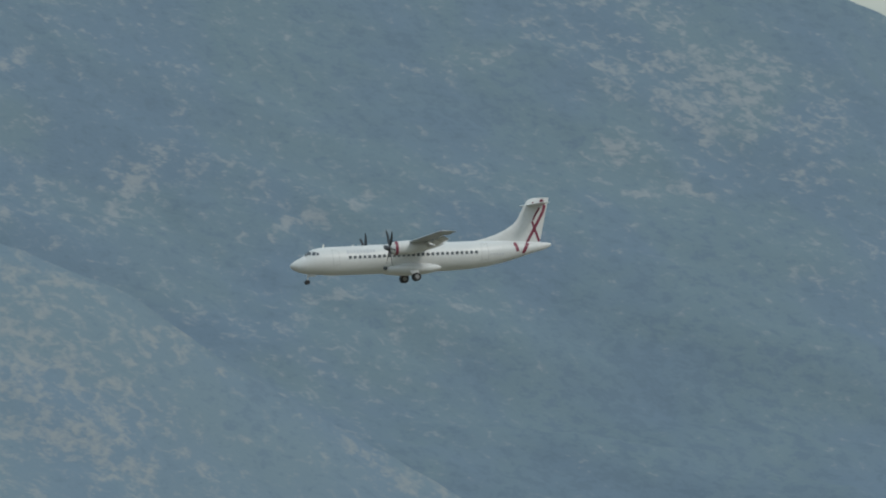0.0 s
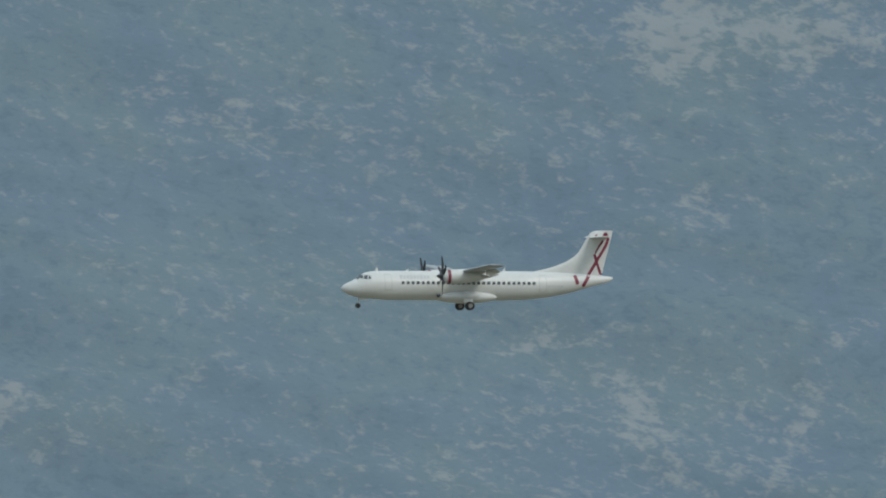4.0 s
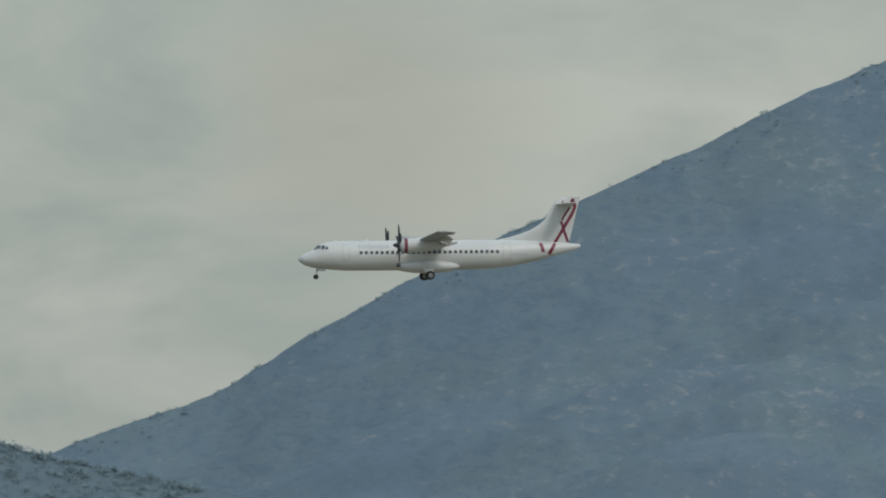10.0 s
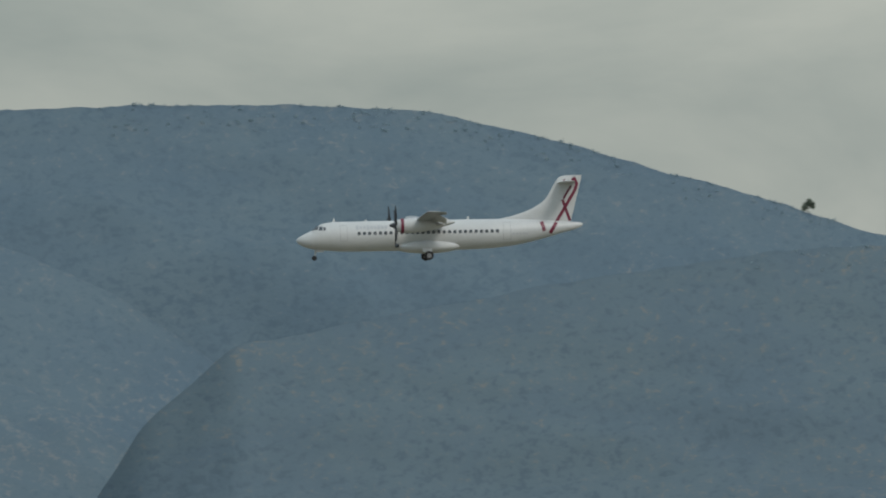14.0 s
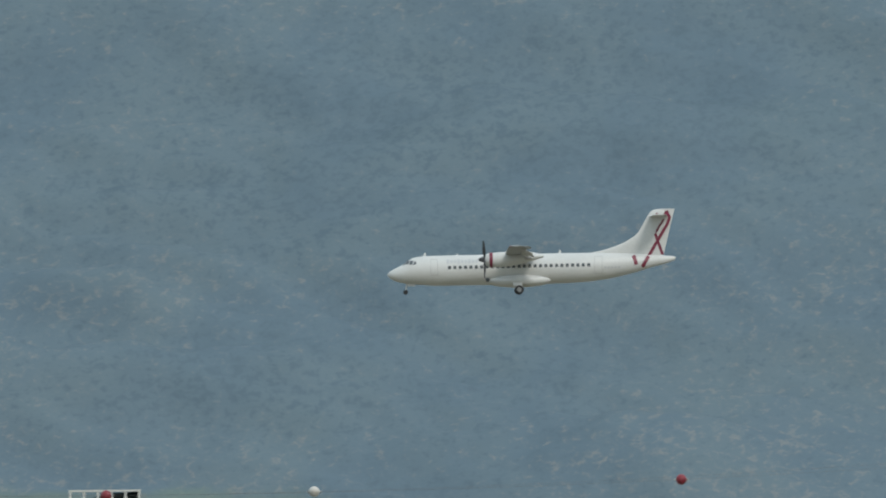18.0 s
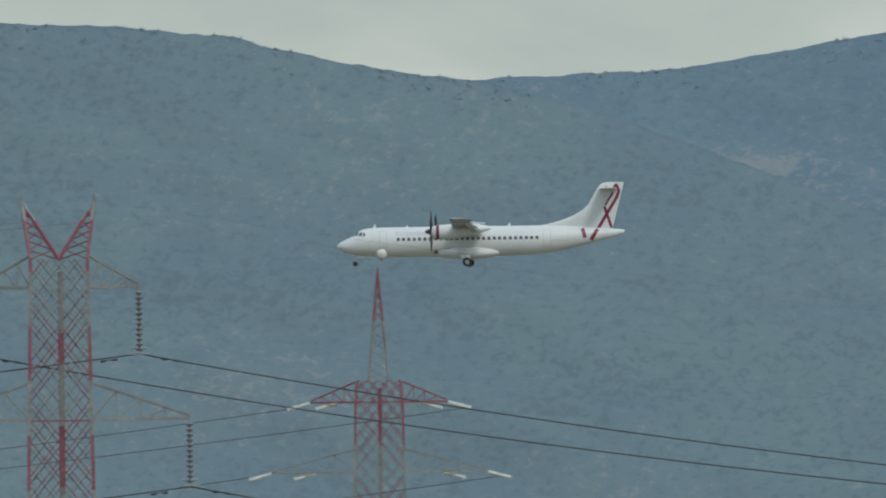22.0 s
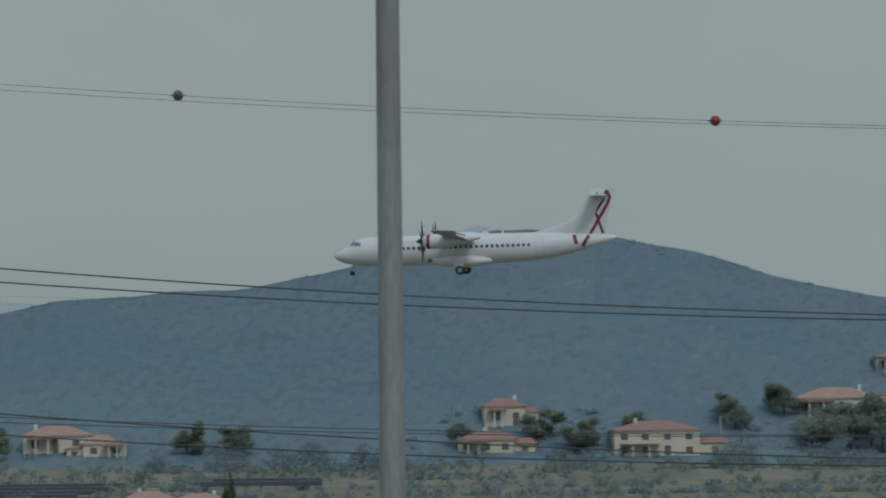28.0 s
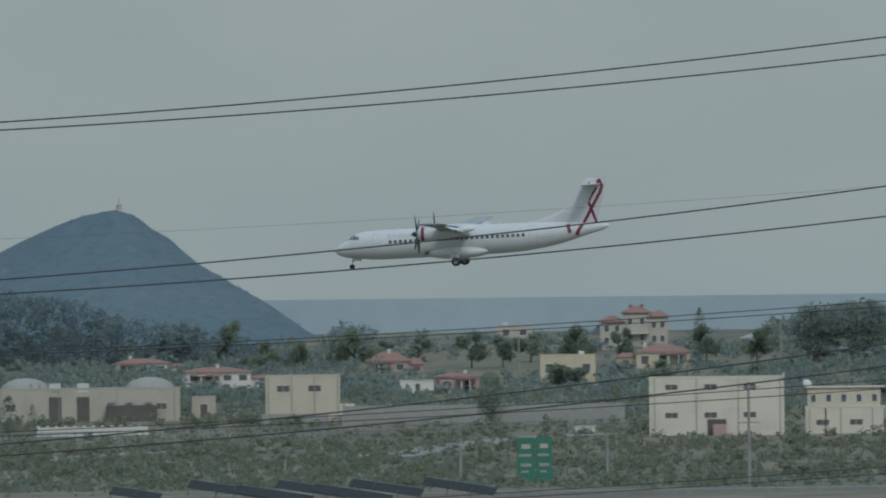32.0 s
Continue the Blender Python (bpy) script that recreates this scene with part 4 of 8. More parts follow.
            part("rim", lathe(((-0.135, 0.22), (-0.05, 0.2), (0.05, 0.2), (0.135, 0.22)), 'y', 16), WHEEL_GREY, gear, "grey wheel rim", smooth=35, at=pose(-1.2, side * 2.03 + dy, -2.02))
    nose = part("nose_gear", rod((-11.75, 0, -1.15), (-11.88, 0, -2.0), 0.06), PALE_GREY, plane, "nose landing gear with twin wheels", smooth=40)
    part("landing_light", lathe(((-0.05, 0.07), (0.03, 0.06)), 'x', 10), BARE_METAL, nose, at=pose(-11.85, 0, -1.45))
    for s in (-1, 1):
        part("tyre", lathe(((-0.08, 0.13), (-0.075, 0.2), (-0.04, 0.23), (0.04, 0.23), (0.075, 0.2), (0.08, 0.13)), 'y', 20), BLACK, nose, "black tyre", smooth=35, at=pose(-11.9, s * 0.17, -2.03))
        part("gear_door", box((-11.35, s * 0.28, -1.38), (0.7, 0.03, 0.2), 0.008), WHITE_PAINT, nose)
    # wing-root fairing and aerials
    rings = []
    for i in range(13):
        u = i / 12
        g = max(0.02, math.sin(math.pi * u) ** 0.6)
        rings.append([(-3.1 + 4.4 * u, 1.35 * g * math.cos(a), 1.08 + 0.50 * g * math.sin(a)) for a in (math.pi * 2 * k / 20 for k in range(20))])
    part("wing_root_fairing", loft(rings), WHITE_PAINT, plane, smooth=50)
    for x, h in ((-10.05, 0.3), (2.68, 0.3), (-7.0, 0.16)):
        part("aerial", loft([[(x - 0.14, 0.015, 1.33), (x + 0.14, 0.015, 1.33), (x + 0.14, -0.015, 1.33), (x - 0.14, -0.015, 1.33)],
                             [(x, 0.01, 1.36 + h), (x + 0.13, 0.01, 1.36 + h), (x + 0.13, -0.01, 1.36 + h), (x, -0.01, 1.36 + h)]]), PALE_GREY, plane, "small blade aerial")
    part("tail_bumper", lathe(((6.6, 0.02), (6.8, 0.09), (7.2, 0.02)), 'x', 8), GREY_PAINT, plane, at=pose(0, 0, -1.1))
    return plane


airliner = build_airliner()

# ---- power lines ----
P_D = 1250.0
PX = P_D / 62000


def two_tone(ob, mat2, band, phase=0.0):
    """Red and white warning bands by height."""
    ob.data.materials.append(mat2)
    for p in ob.data.polygons:
        p.material_index = int((p.center.z + phase) // band) % 2


def lattice_faces(bm, levels, bay, w, faces=(0, 1, 2, 3)):
    """Crossed bracing on the four faces of a tapering square mast; levels are (z, half width)."""
    zs, hs = [l[0] for l in levels], [l[1] for l in levels]
    z = zs[0]
    while z < zs[-1] - 0.2:
        step = bay * max(0.8, float(np.interp(z, zs, hs)) / hs[-1] * 0.9)
        z2 = min(z + step, zs[-1])
        a, b = float(np.interp(z, zs, hs)), float(np.interp(z2, zs, hs))
        lo = [Vector((sx * a, sy * a, z)) for sx, sy in ((-1, -1), (1, -1), (1, 1), (-1, 1))]
        hi = [Vector((sx * b, sy * b, z2)) for sx, sy in ((-1, -1), (1, -1), (1, 1), (-1, 1))]
        for k in faces:
            j = (k + 1) % 4
            add_bar(bm, lo[k], hi[j], w)
            add_bar(bm, lo[j], hi[k], w)
        z = z2


def cross_arm(thing, z, half, body, rise, mat, phase):
    """A pair of tapering lattice arms."""
    for s in (-1, 1):
        bm = bmesh.new()
        tip = Vector((s * half, 0, z))
        for y in (-body, body):
            add_bar(bm, (s * body, y, z), tip, 0.11)
            add_bar(bm, (s * body, y, z + rise), tip + Vector((0, 0, 0.1)), 0.08)
            n = 4
            for k in range(n):
                u, u2 = k / n, (k + 1) / n
                p = Vector((s * body, y, z)).lerp(tip, u)
                q = Vector((s * body, y, z + rise)).lerp(tip, u2)
                r = Vector((s * body, y, z + rise)).lerp(tip, u)
                add_bar(bm, p, q, 0.045)
                add_bar(bm, p, r, 0.045)
        add_bar(bm, (s * body, -body, z), (s * body, body, z), 0.08)
        add_bar(bm, (s * body * 1.0, -body, z + rise), (s * body, body, z + rise), 0.07)
        ob = part("cross_arm", bm, RED_STEEL if mat else WHITE_STEEL, thing, "lattice cross-arm in faded paint")
    return ob


INSULATOR = material("brown_glazed_insulator", (0.16, 0.155, 0.16), 0.35, vary=0.2, scale=2, fine=10)
GREEN_GLASS = material("pale_green_insulator_glass", (0.36, 0.47, 0.43), 0.4, vary=0.15, scale=2, fine=8)
WHITE_INS = material("white_insulator", (0.62, 0.62, 0.57), 0.35, vary=0.1, scale=2, fine=8)


def string_of_discs(a, b, r, pitch):
    """An insulator string of discs from a to b."""
    a, b = Vector(a), Vector(b)
    n = max(3, int((b - a).length / pitch))
    q = (b - a).to_track_quat('Z', 'Y').to_matrix().to_4x4()
    rings = []
    for k in range(n):
        for du, rr in ((0.05, 0.35), (0.3, 1.0), (0.55, 0.9), (0.75, 0.35)):
            c = a.lerp(b, (k + du) / n)
            rings.append([c + q @ Vector((math.cos(t) * r * rr, math.sin(t) * r * rr, 0)) for t in (2 * math.pi * i / 8 for i in range(8))])
    return loft(rings)


_bars = {}


def brace(thing, a, b, w, mat):
    """One steel bar between two points, on a mesh that all bars of its paint share."""
    if mat.name not in _bars:
        bm = bmesh.new()
        add_bar(bm, (0, 0, 0), (0, 0, 1), 1.0)
        me = bpy.data.meshes.new("brace")
        bm.to_mesh(me)
        bm.free()
        me.materials.append(mat)
        _bars[mat.name] = me
    q = (b - a).to_track_quat('Z', 'Y').to_matrix().to_4x4()
    return shared("brace", _bars[mat.name], thing, Matrix.Translation(a) @ q @ Matrix.Diagonal((w, w, (b - a).length, 1)))


def pylon(az, d, label, base, levels, arms, peaks, turn=0.0, bay=0.82, body_w=0.042, leg=0.12, strings="hang", string_len=2.5, phase=0.0, band=5.5, group="pylons"):
    """A lattice pylon: levels (z, half width) of the body, arms (z, half span, red), peaks (x, z) for the earth wires."""
    p = spot(az, 0, d)
    thing = empty("pylon", pose(p.x, p.y, 0, 0, 0, -az + turn), label, "pylon", group)
    zs, hs = [l[0] for l in levels], [l[1] for l in levels]
    half = lambda z: float(np.interp(z, zs, hs))
    for sx, sy in ((-1, -1), (1, -1), (1, 1), (-1, 1)):
        zz = sorted(set(list(np.arange(zs[0], zs[-1], 0.65)) + list(zs)))
        rings = [[(sx * half(z) + a * leg / 2, sy * half(z) + b * leg / 2, z) for a, b in ((-1, -1), (1, -1), (1, 1), (-1, 1))] for z in zz]
        two_tone(part("leg", loft(rings), RED_STEEL, thing, "corner leg banded red and white"), WHITE_STEEL, band, phase)
    # crossed bracing on the four faces, each bar a piece of its own
    corners = ((-1, -1), (1, -1), (1, 1), (-1, 1))
    for k in range(4):
        (ax, ay), (bx, by) = corners[k], corners[(k + 1) % 4]
        z = zs[0] - 2.0 + (0.42 * bay if k > 1 else 0.0)
        while z < zs[-1] - 0.3:
            w = half(max(z, zs[0]))
            z2 = z + 2 * w * 1.22
            for sa, sb in (((ax, ay), (bx, by)), ((bx, by), (ax, ay))):
                u0, u1 = max(0.0, (zs[0] - z) / (z2 - z)), min(1.0, (zs[-1] - z) / (z2 - z))
                ends = []
                for u in (u0, u1):
                    zu = z + (z2 - z) * u
                    hu = half(zu)
                    ends.append(Vector(((sa[0] + (sb[0] - sa[0]) * u) * hu, (sa[1] + (sb[1] - sa[1]) * u) * hu, zu)))
                if (ends[1] - ends[0]).length > 0.3:
                    white = int(((ends[0].z + ends[1].z) / 2 + phase) // band) % 2
                    brace(thing, ends[0], ends[1], body_w, WHITE_STEEL if white else RED_STEEL)
            z += bay * (0.84 if z > 12.5 and k % 2 == 0 else 1.3) * max(1.0, w / hs[-1]) ** 0.6
    for z in zs[1:-1]:
        for k in range(4):
            (ax, ay), (bx, by) = corners[k], corners[(k + 1) % 4]
            brace(thing, Vector((ax * half(z), ay * half(z), z)), Vector((bx * half(z), by * half(z), z)), body_w * 1.2, RED_STEEL)
    bm = bmesh.new()
    for k in range(int((zs[-1] - zs[0]) / 1.1)):
        add_bar(bm, (0.05, -hs[-1] * 0.6, zs[0] + 1.1 * k), (0.05, -hs[-1] * 0.6, zs[0] + 1.1 * k + 1.1), 0.22)
    bmesh.ops.remove_doubles(bm, verts=bm.verts[:], dist=0.001)
    two_tone(part("ladder_rail", bm, RED_STEEL, thing, "climbing rail"), WHITE_STEEL, band, phase)
    for z, half, red in arms:
        b = float(np.interp(z, zs, hs))
        cross_arm(thing, z, half, b, 1.15 if half < 4 else 1.3, red, phase)
        for s in (-1, 1):
            if strings == "hang":
                ins = part("insulator", string_of_discs((s * half, 0, z - 0.15), (s * half, 0, z - string_len), 0.135, 0.17), INSULATOR, thing, "dark disc insulator string")
                part("clamp", box((s * half, 0, z - string_len - 0.06), (0.75, 0.07, 0.07), 0.02), GALV, ins)
                part("arcing_horn", rod((s * half - 0.3, 0, z - string_len + 0.16), (s * half + 0.3, 0, z - string_len + 0.16), 0.03), GALV, ins)
            elif strings == "vee":
                for q in (-1, 1):
                    part("insulator", string_of_discs((s * half + q * 0.12, 0, z - 0.3), (s * half + q * 0.85, 0, z - string_len), 0.12, 0.10), GREEN_GLASS, thing, "pale green glass insulator string")
                part("yoke", rod((s * half - 1.0, 0, z - string_len), (s * half + 1.0, 0, z - string_len), 0.04), GALV, thing)
            else:
                for off in (0.0, 0.42):
                    x = s * half * (1 - off)
                    part("insulator", string_of_discs((x + s * 0.1, -0.2, z - 0.05), (x + s * 1.4, -0.6, z - 0.4), 0.14, 0.16), WHITE_INS, thing, "white tension insulator")
    for x, z in peaks:
        b, zt = hs[-1], zs[-1]
        bm = bmesh.new()
        s = 0 if abs(x) < 0.05 else math.copysign(1, x)
        b0 = b if zt > z - 4.5 else 0.58
        feet = [(-b0, -b0), (b0, -b0), (b0, b0), (-b0, b0)]
        if s:
            feet = [(s * b, -b), (0.0, -b), (0.0, b), (s * b, b)]
        n = 6 if s else 11
        for fx, fy in feet:
            for k in range(n):
                add_bar(bm, Vector((fx, fy, zt)).lerp(Vector((x, 0, z)), k / n), Vector((fx, fy, zt)).lerp(Vector((x, 0, z)), (k + 1) / n), 0.10)
        for k in range(n):
            u, u2 = k / n, (k + 1) / n
            for i in range(4):
                j = (i + 1) % 4
                add_bar(bm, Vector((*feet[i], zt)).lerp(Vector((x, 0, z)), u), Vector((*feet[j], zt)).lerp(Vector((x, 0, z)), u2), 0.045)
        add_rod(bm, (x, 0, z), (x, 0, z + 0.25), 0.05, n=6)
        peak = part("earth_wire_peak", bm, RED_STEEL, thing, "banded peak that carries the earth wire")
        if band < 5:
            two_tone(peak, WHITE_STEEL, band, phase)
    for sx, sy in ((-1, -1), (1, -1), (1, 1), (-1, 1)):
        part("footing", box((sx * hs[0], sy * hs[0], zs[0] - 0.1), (0.9, 0.9, 0.8), 0.04), CONCRETE, thing, "concrete footing")
    return thing


CONCRETE = material("grey_concrete", (0.34, 0.34, 0.32), 0.85, vary=0.15, scale=0.6, fine=9, bump=0.01)
zD = lambda v: 20 + v * PX
pylon(-11.055, P_D, "red and white lattice pylon with hanging insulators", 1.8,
      ((1.8, 4.7), (13.5, 2.72), (zD(71), 1.36), (zD(341), 1.22), (zD(614) + 1.3, 1.12)),
      ((zD(71), 3.17, True), (zD(341), 4.66, False), (zD(614), 2.88, False)), ((-1.35, zD(775)), (1.35, zD(775))), string_len=2.62, phase=1.5)
pylon(-3.771, P_D, "red and white lattice pylon with a forked top", 1.8,
      ((1.8, 4.0), (12, 1.9), (zD(20), 1.2), (zD(252), 1.12), (zD(488) + 1.0, 1.02)),
      ((zD(20), 3.2, True), (zD(254), 4.6, False), (zD(488), 2.84, False)), ((-1.30, zD(640)), (1.28, zD(640))), string_len=2.35, phase=-0.1, band=1.9)
pylon(1.487, P_D, "red and white lattice pylon rising from the low ground", 1.8,
      ((1.8, 3.2), (8, 1.7), (zD(-40), 1.1), (zD(192) + 1.0, 1.0)),
      ((zD(-40), 4.6, False), (zD(192), 2.84, False)), ((-1.28, zD(345)), (1.25, zD(345))), string_len=2.35)
pylon(-17.0, P_D, "red and white lattice pylon at the end of the line", 1.8,
      ((1.8, 4.4), (13, 2.55), (zD(10), 1.36), (zD(300), 1.22), (zD(610) + 1.3, 1.12)),
      ((zD(-37), 3.17, True), (zD(299), 4.66, False), (zD(610), 2.88, False)), ((-1.35, zD(771)), (1.35, zD(771))), string_len=2.62, phase=1.5)
D2 = 2000.0
zB = lambda v: 20 + v * D2 / 62000
pylon(-3.25, D2, "slender red and white pylon with white tension insulators", 1.4,
      ((1.2, 3.6), (14, 1.9), (zB(30), 1.45), (zB(279), 1.36), (zB(318), 1.2)),
      ((zB(30), 4.6, False), (zB(155), 6.1, False), (zB(279), 3.87, True)), ((0.0, zB(509)),), strings="tension", bay=1.0, body_w=0.048, leg=0.13, phase=-0.35, band=3.3)
D3 = 1930.0
zC = lambda v: 20 + v * D3 / 62000
pylon(-10.282, D3, "red and white pylon with pale green glass insulators", 1.4,
      ((1.2, 3.2), (12, 1.5), (zC(-137), 1.2), (zC(16), 1.06), (zC(157), 0.98), (zC(190), 0.85)),
      ((zC(-137), 3.0, False), (zC(16), 3.95, True), (zC(157), 2.5, False)), ((0.0, zC(281)),), strings="vee", string_len=2.65, bay=0.9, body_w=0.045, leg=0.13, phase=4.2)


def wire(name, a, b, sag, r, label, group, mat=None):
    """A hanging cable from a to b, with its sag in metres at mid span."""
    a, b = Vector(a), Vector(b)
    n = 60
    q = (b - a).to_track_quat('Z', 'Y').to_matrix().to_4x4()
    rings = []
    for k in range(n + 1):
        u = k / n
        c = a.lerp(b, u) - Vector((0, 0, 4 * sag * u * (1 - u)))
        rings.append([c + q @ Vector((math.cos(t) * r, math.sin(t) * r, 0)) for t in (0, 1.257, 2.513, 3.77, 5.027)])
    ob = part(name, loft(rings), mat or WIRE, None, smooth=179)
    tagged(ob, label, "power cable", group)
    return a, b, sag


def tip(az, off, z, d, turn=0.0):
    """The place of a point off metres to the right of a pylon's axis."""
    p = spot(az, 0, d)
    a = radians(az)
    return Vector((p.x + off * math.cos(a), p.y - off * math.sin(a), z))


EARTH = material("dull_steel_earth_wire", (0.13, 0.13, 0.135), 0.6, 0.2, vary=0.2)
CW = 0.028
for vD, hD, vA, hA, vE, hE, vF in ((482, 2.88, 369, 2.84, 72, 2.84, 478), (209, 4.66, 133, 4.6, -160, 4.6, 167), (-58, 3.17, -100, 3.2, -330, 3.2, -168)):
    for s in (-1, 1):
        wire("conductor", tip(-11.055, s * hD, zD(vD), P_D), tip(-3.771, s * hA, zD(vA), P_D), 268 * PX, CW, "dark sagging high-voltage conductor", "high-voltage conductors")
        wire("conductor", tip(-3.771, s * hA, zD(vA), P_D), tip(1.487, s * hE, zD(vE), P_D), 200 * PX, CW, "dark sagging high-voltage conductor", "high-voltage conductors")
        wire("conductor", tip(-11.055, s * hD, zD(vD), P_D), tip(-17.0, s * hD, zD(vF), P_D), 199 * PX, CW, "dark sagging high-voltage conductor", "high-voltage conductors")
earth = {}
for s in (-1, 1):
    earth["left", s] = wire("earth_wire", tip(-11.055, s * 1.35, zD(786), P_D), tip(-3.771, s * 1.29, zD(604), P_D), 205 * PX, 0.010, "thin earth wire with warning balls", "earth wires", EARTH)
    earth["right", s] = wire("earth_wire", tip(-3.771, s * 1.29, zD(642), P_D), tip(1.487, s * 1.27, zD(346), P_D), 170 * PX, 0.004, "thin earth wire with warning balls", "earth wires", EARTH)
    wire("earth_wire", tip(-11.055, s * 1.35, zD(778), P_D), tip(-17.0, s * 1.35, zD(774), P_D), 140 * PX, 0.014, "thin dark earth wire between pylons", "earth wires")
wire("earth_wire", tip(-10.282, 0, zC(284), D3), tip(-3.25, 0, zB(512), D2), 195 / 62000 * 1965, 0.006, "thin dark earth wire between pylons", "earth wires", EARTH)
wire("earth_wire", tip(-10.282, 0, zC(284), D3), tip(-17.3, 0, zC(200), D3), 150 / 62000 * 1930, 0.008, "thin dark earth wire between pylons", "earth wires", EARTH)
for vC, hC, vB, hB in ((72, 2.5, 268, 5.2), (-70, 3.95, 148, 7.4), (-222, 3.0, 20, 5.5)):
    for s in (-1, 1):
        wire("conductor", tip(-10.282, s * hC, zC(vC), D3), tip(-3.25, s * hB, zB(vB), D2), 200 / 62000 * 1965, 0.026, "dark conductor of the farther line", "far conductors")
        wire("conductor", tip(-10.282, s * hC, zC(vC), D3), tip(-17.3, s * hC, zC(vC - 60), D3), 150 / 62000 * 1930, 0.026, "dark conductor of the farther line", "far conductors")

# vibration dampers below the conductors on either side of the near pylons
for az, arms in ((-11.055, ((482, 2.88), (209, 4.66), (-58, 3.17))), (-3.771, ((369, 2.84), (133, 4.6), (-100, 3.2)))):
    for v, hh in arms:
        for s in (-1, 1):
            for side in (-1, 1):
                for off in (1.1,):
                    q = tip(az, s * hh + side * off, zD(v) - off * 0.115 - 0.09, P_D)
                    damper = empty("vibration_damper", Matrix.Translation(q) @ Matrix.Rotation(radians(-az), 4, 'Z') @ Matrix.Rotation(0.115 * side, 4, 'Y'), "dark steel vibration damper hung below a conductor", "damper", "vibration dampers")
                    part("messenger", rod((-0.27, 0, 0), (0.27, 0, 0), 0.016, n=5), WIRE, damper)
                    for e in (-1, 1):
                        part("weight", rod((e * 0.12, 0, -0.01), (e * 0.31, 0, -0.01), 0.042, n=8), WIRE, damper)
                    part("clamp", box((0, 0, 0.035), (0.05, 0.04, 0.11), 0.008), GALV, damper)

BALL_RED = material("red_marker_ball", (0.24, 0.025, 0.04), 0.45, vary=0.15, scale=2, fine=9)
BALL_WHITE = material("dirty_white_marker_ball", (0.58, 0.56, 0.52), 0.5, vary=0.15, scale=2, fine=9)
BALL_GREY = material("sooty_marker_ball", (0.10, 0.09, 0.085), 0.6, vary=0.2, scale=2, fine=9)


def marker_ball(span, s, az, mat, label):
    a, b, sag = earth[span, s]
    best = min((abs(math.degrees(math.atan2(*(a.lerp(b, u / 2000)).xy)) - az), u / 2000) for u in range(2001))
    u = best[1]
    c = a.lerp(b, u) - Vector((0, 0, 4 * sag * u * (1 - u)))
    ball = part("warning_ball", lathe([(0.19 * math.sin(t), 0.19 * math.cos(t) + 0.001) for t in np.linspace(-1.57, 1.57, 11)], 'x', 16), mat, None, smooth=179, at=Matrix.Translation(c))
    tagged(ball, label, "warning ball", "warning balls on the wires")
    part("seam_band", lathe([(-0.025, 0.197), (0.025, 0.197)], 'z', 16), mat, ball)
    part("wire_clamp", rod((-0.26, 0, 0), (0.26, 0, 0), 0.028), GALV, ball)


for az, s, m in ((-9.713, 1, "r"), (-9.03, 1, "g"), (-8.149, 1, "r"), (-7.498, 1, "g"), (-6.191, 1, "r"), (-6.107, -1, "g"), (-5.233, -1, "r"), (-4.704, -1, "w"), (-3.959, 1, "r")):
    marker_ball("left", s, az, {"r": BALL_RED, "w": BALL_WHITE, "g": BALL_GREY}[m], {"r": "red warning ball on the earth wire", "w": "white warning ball on the earth wire", "g": "sooty grey warning ball on the earth wire"}[m])
for az, s, m in ((-2.285, 1, "r"), (-1.823, -1, "w"), (-1.114, 1, "r"), (-0.734, -1, "w"), (-0.043, 1, "r"), (0.30, -1, "w"), (0.9, 1, "r"), (1.317, -1, "w")):
    marker_ball("right", s, az, BALL_RED if m == "r" else BALL_WHITE, "red warning ball on the earth wire" if m == "r" else "white warning ball on the earth wire")
# a white cap on the slender pylon's top
cap = part("warning_ball", lathe([(0.3 * math.sin(t), 0.3 * math.cos(t) + 0.001) for t in np.linspace(-1.57, 1.57, 9)], 'z', 14), BALL_WHITE, None, smooth=179, at=Matrix.Translation(tip(-3.243, 0, zB(540), D2)))
tagged(cap, "white warning ball above the pylon peak", "warning ball", "warning balls on the wires")
part("stem", rod((0, 0, -0.75), (0, 0, -0.25), 0.04), GALV, cap)

# ---- street lamps ----
LAMP_HOUSING = material("dusty_dark_grey_lamp_housing", (0.10, 0.105, 0.11), 0.6, vary=0.25, scale=5, fine=40, color2=(0.17, 0.175, 0.17))
LAMP_BOWL = material("dusty_plastic_lamp_bowl", (0.42, 0.41, 0.36), 0.45, vary=0.2, scale=6, fine=30, color2=(0.30, 0.285, 0.25))
POLE_STEEL = material("dull_galvanised_pole", (0.27, 0.275, 0.26), 0.6, 0.25, vary=0.2, scale=2.5, fine=25, stretch=(3, 3, 0.4), color2=(0.20, 0.20, 0.185))
RUSTY = material("rusty_steel_arm", (0.16, 0.12, 0.10), 0.75, 0.2, vary=0.3, scale=5, fine=40, color2=(0.26, 0.25, 0.23))


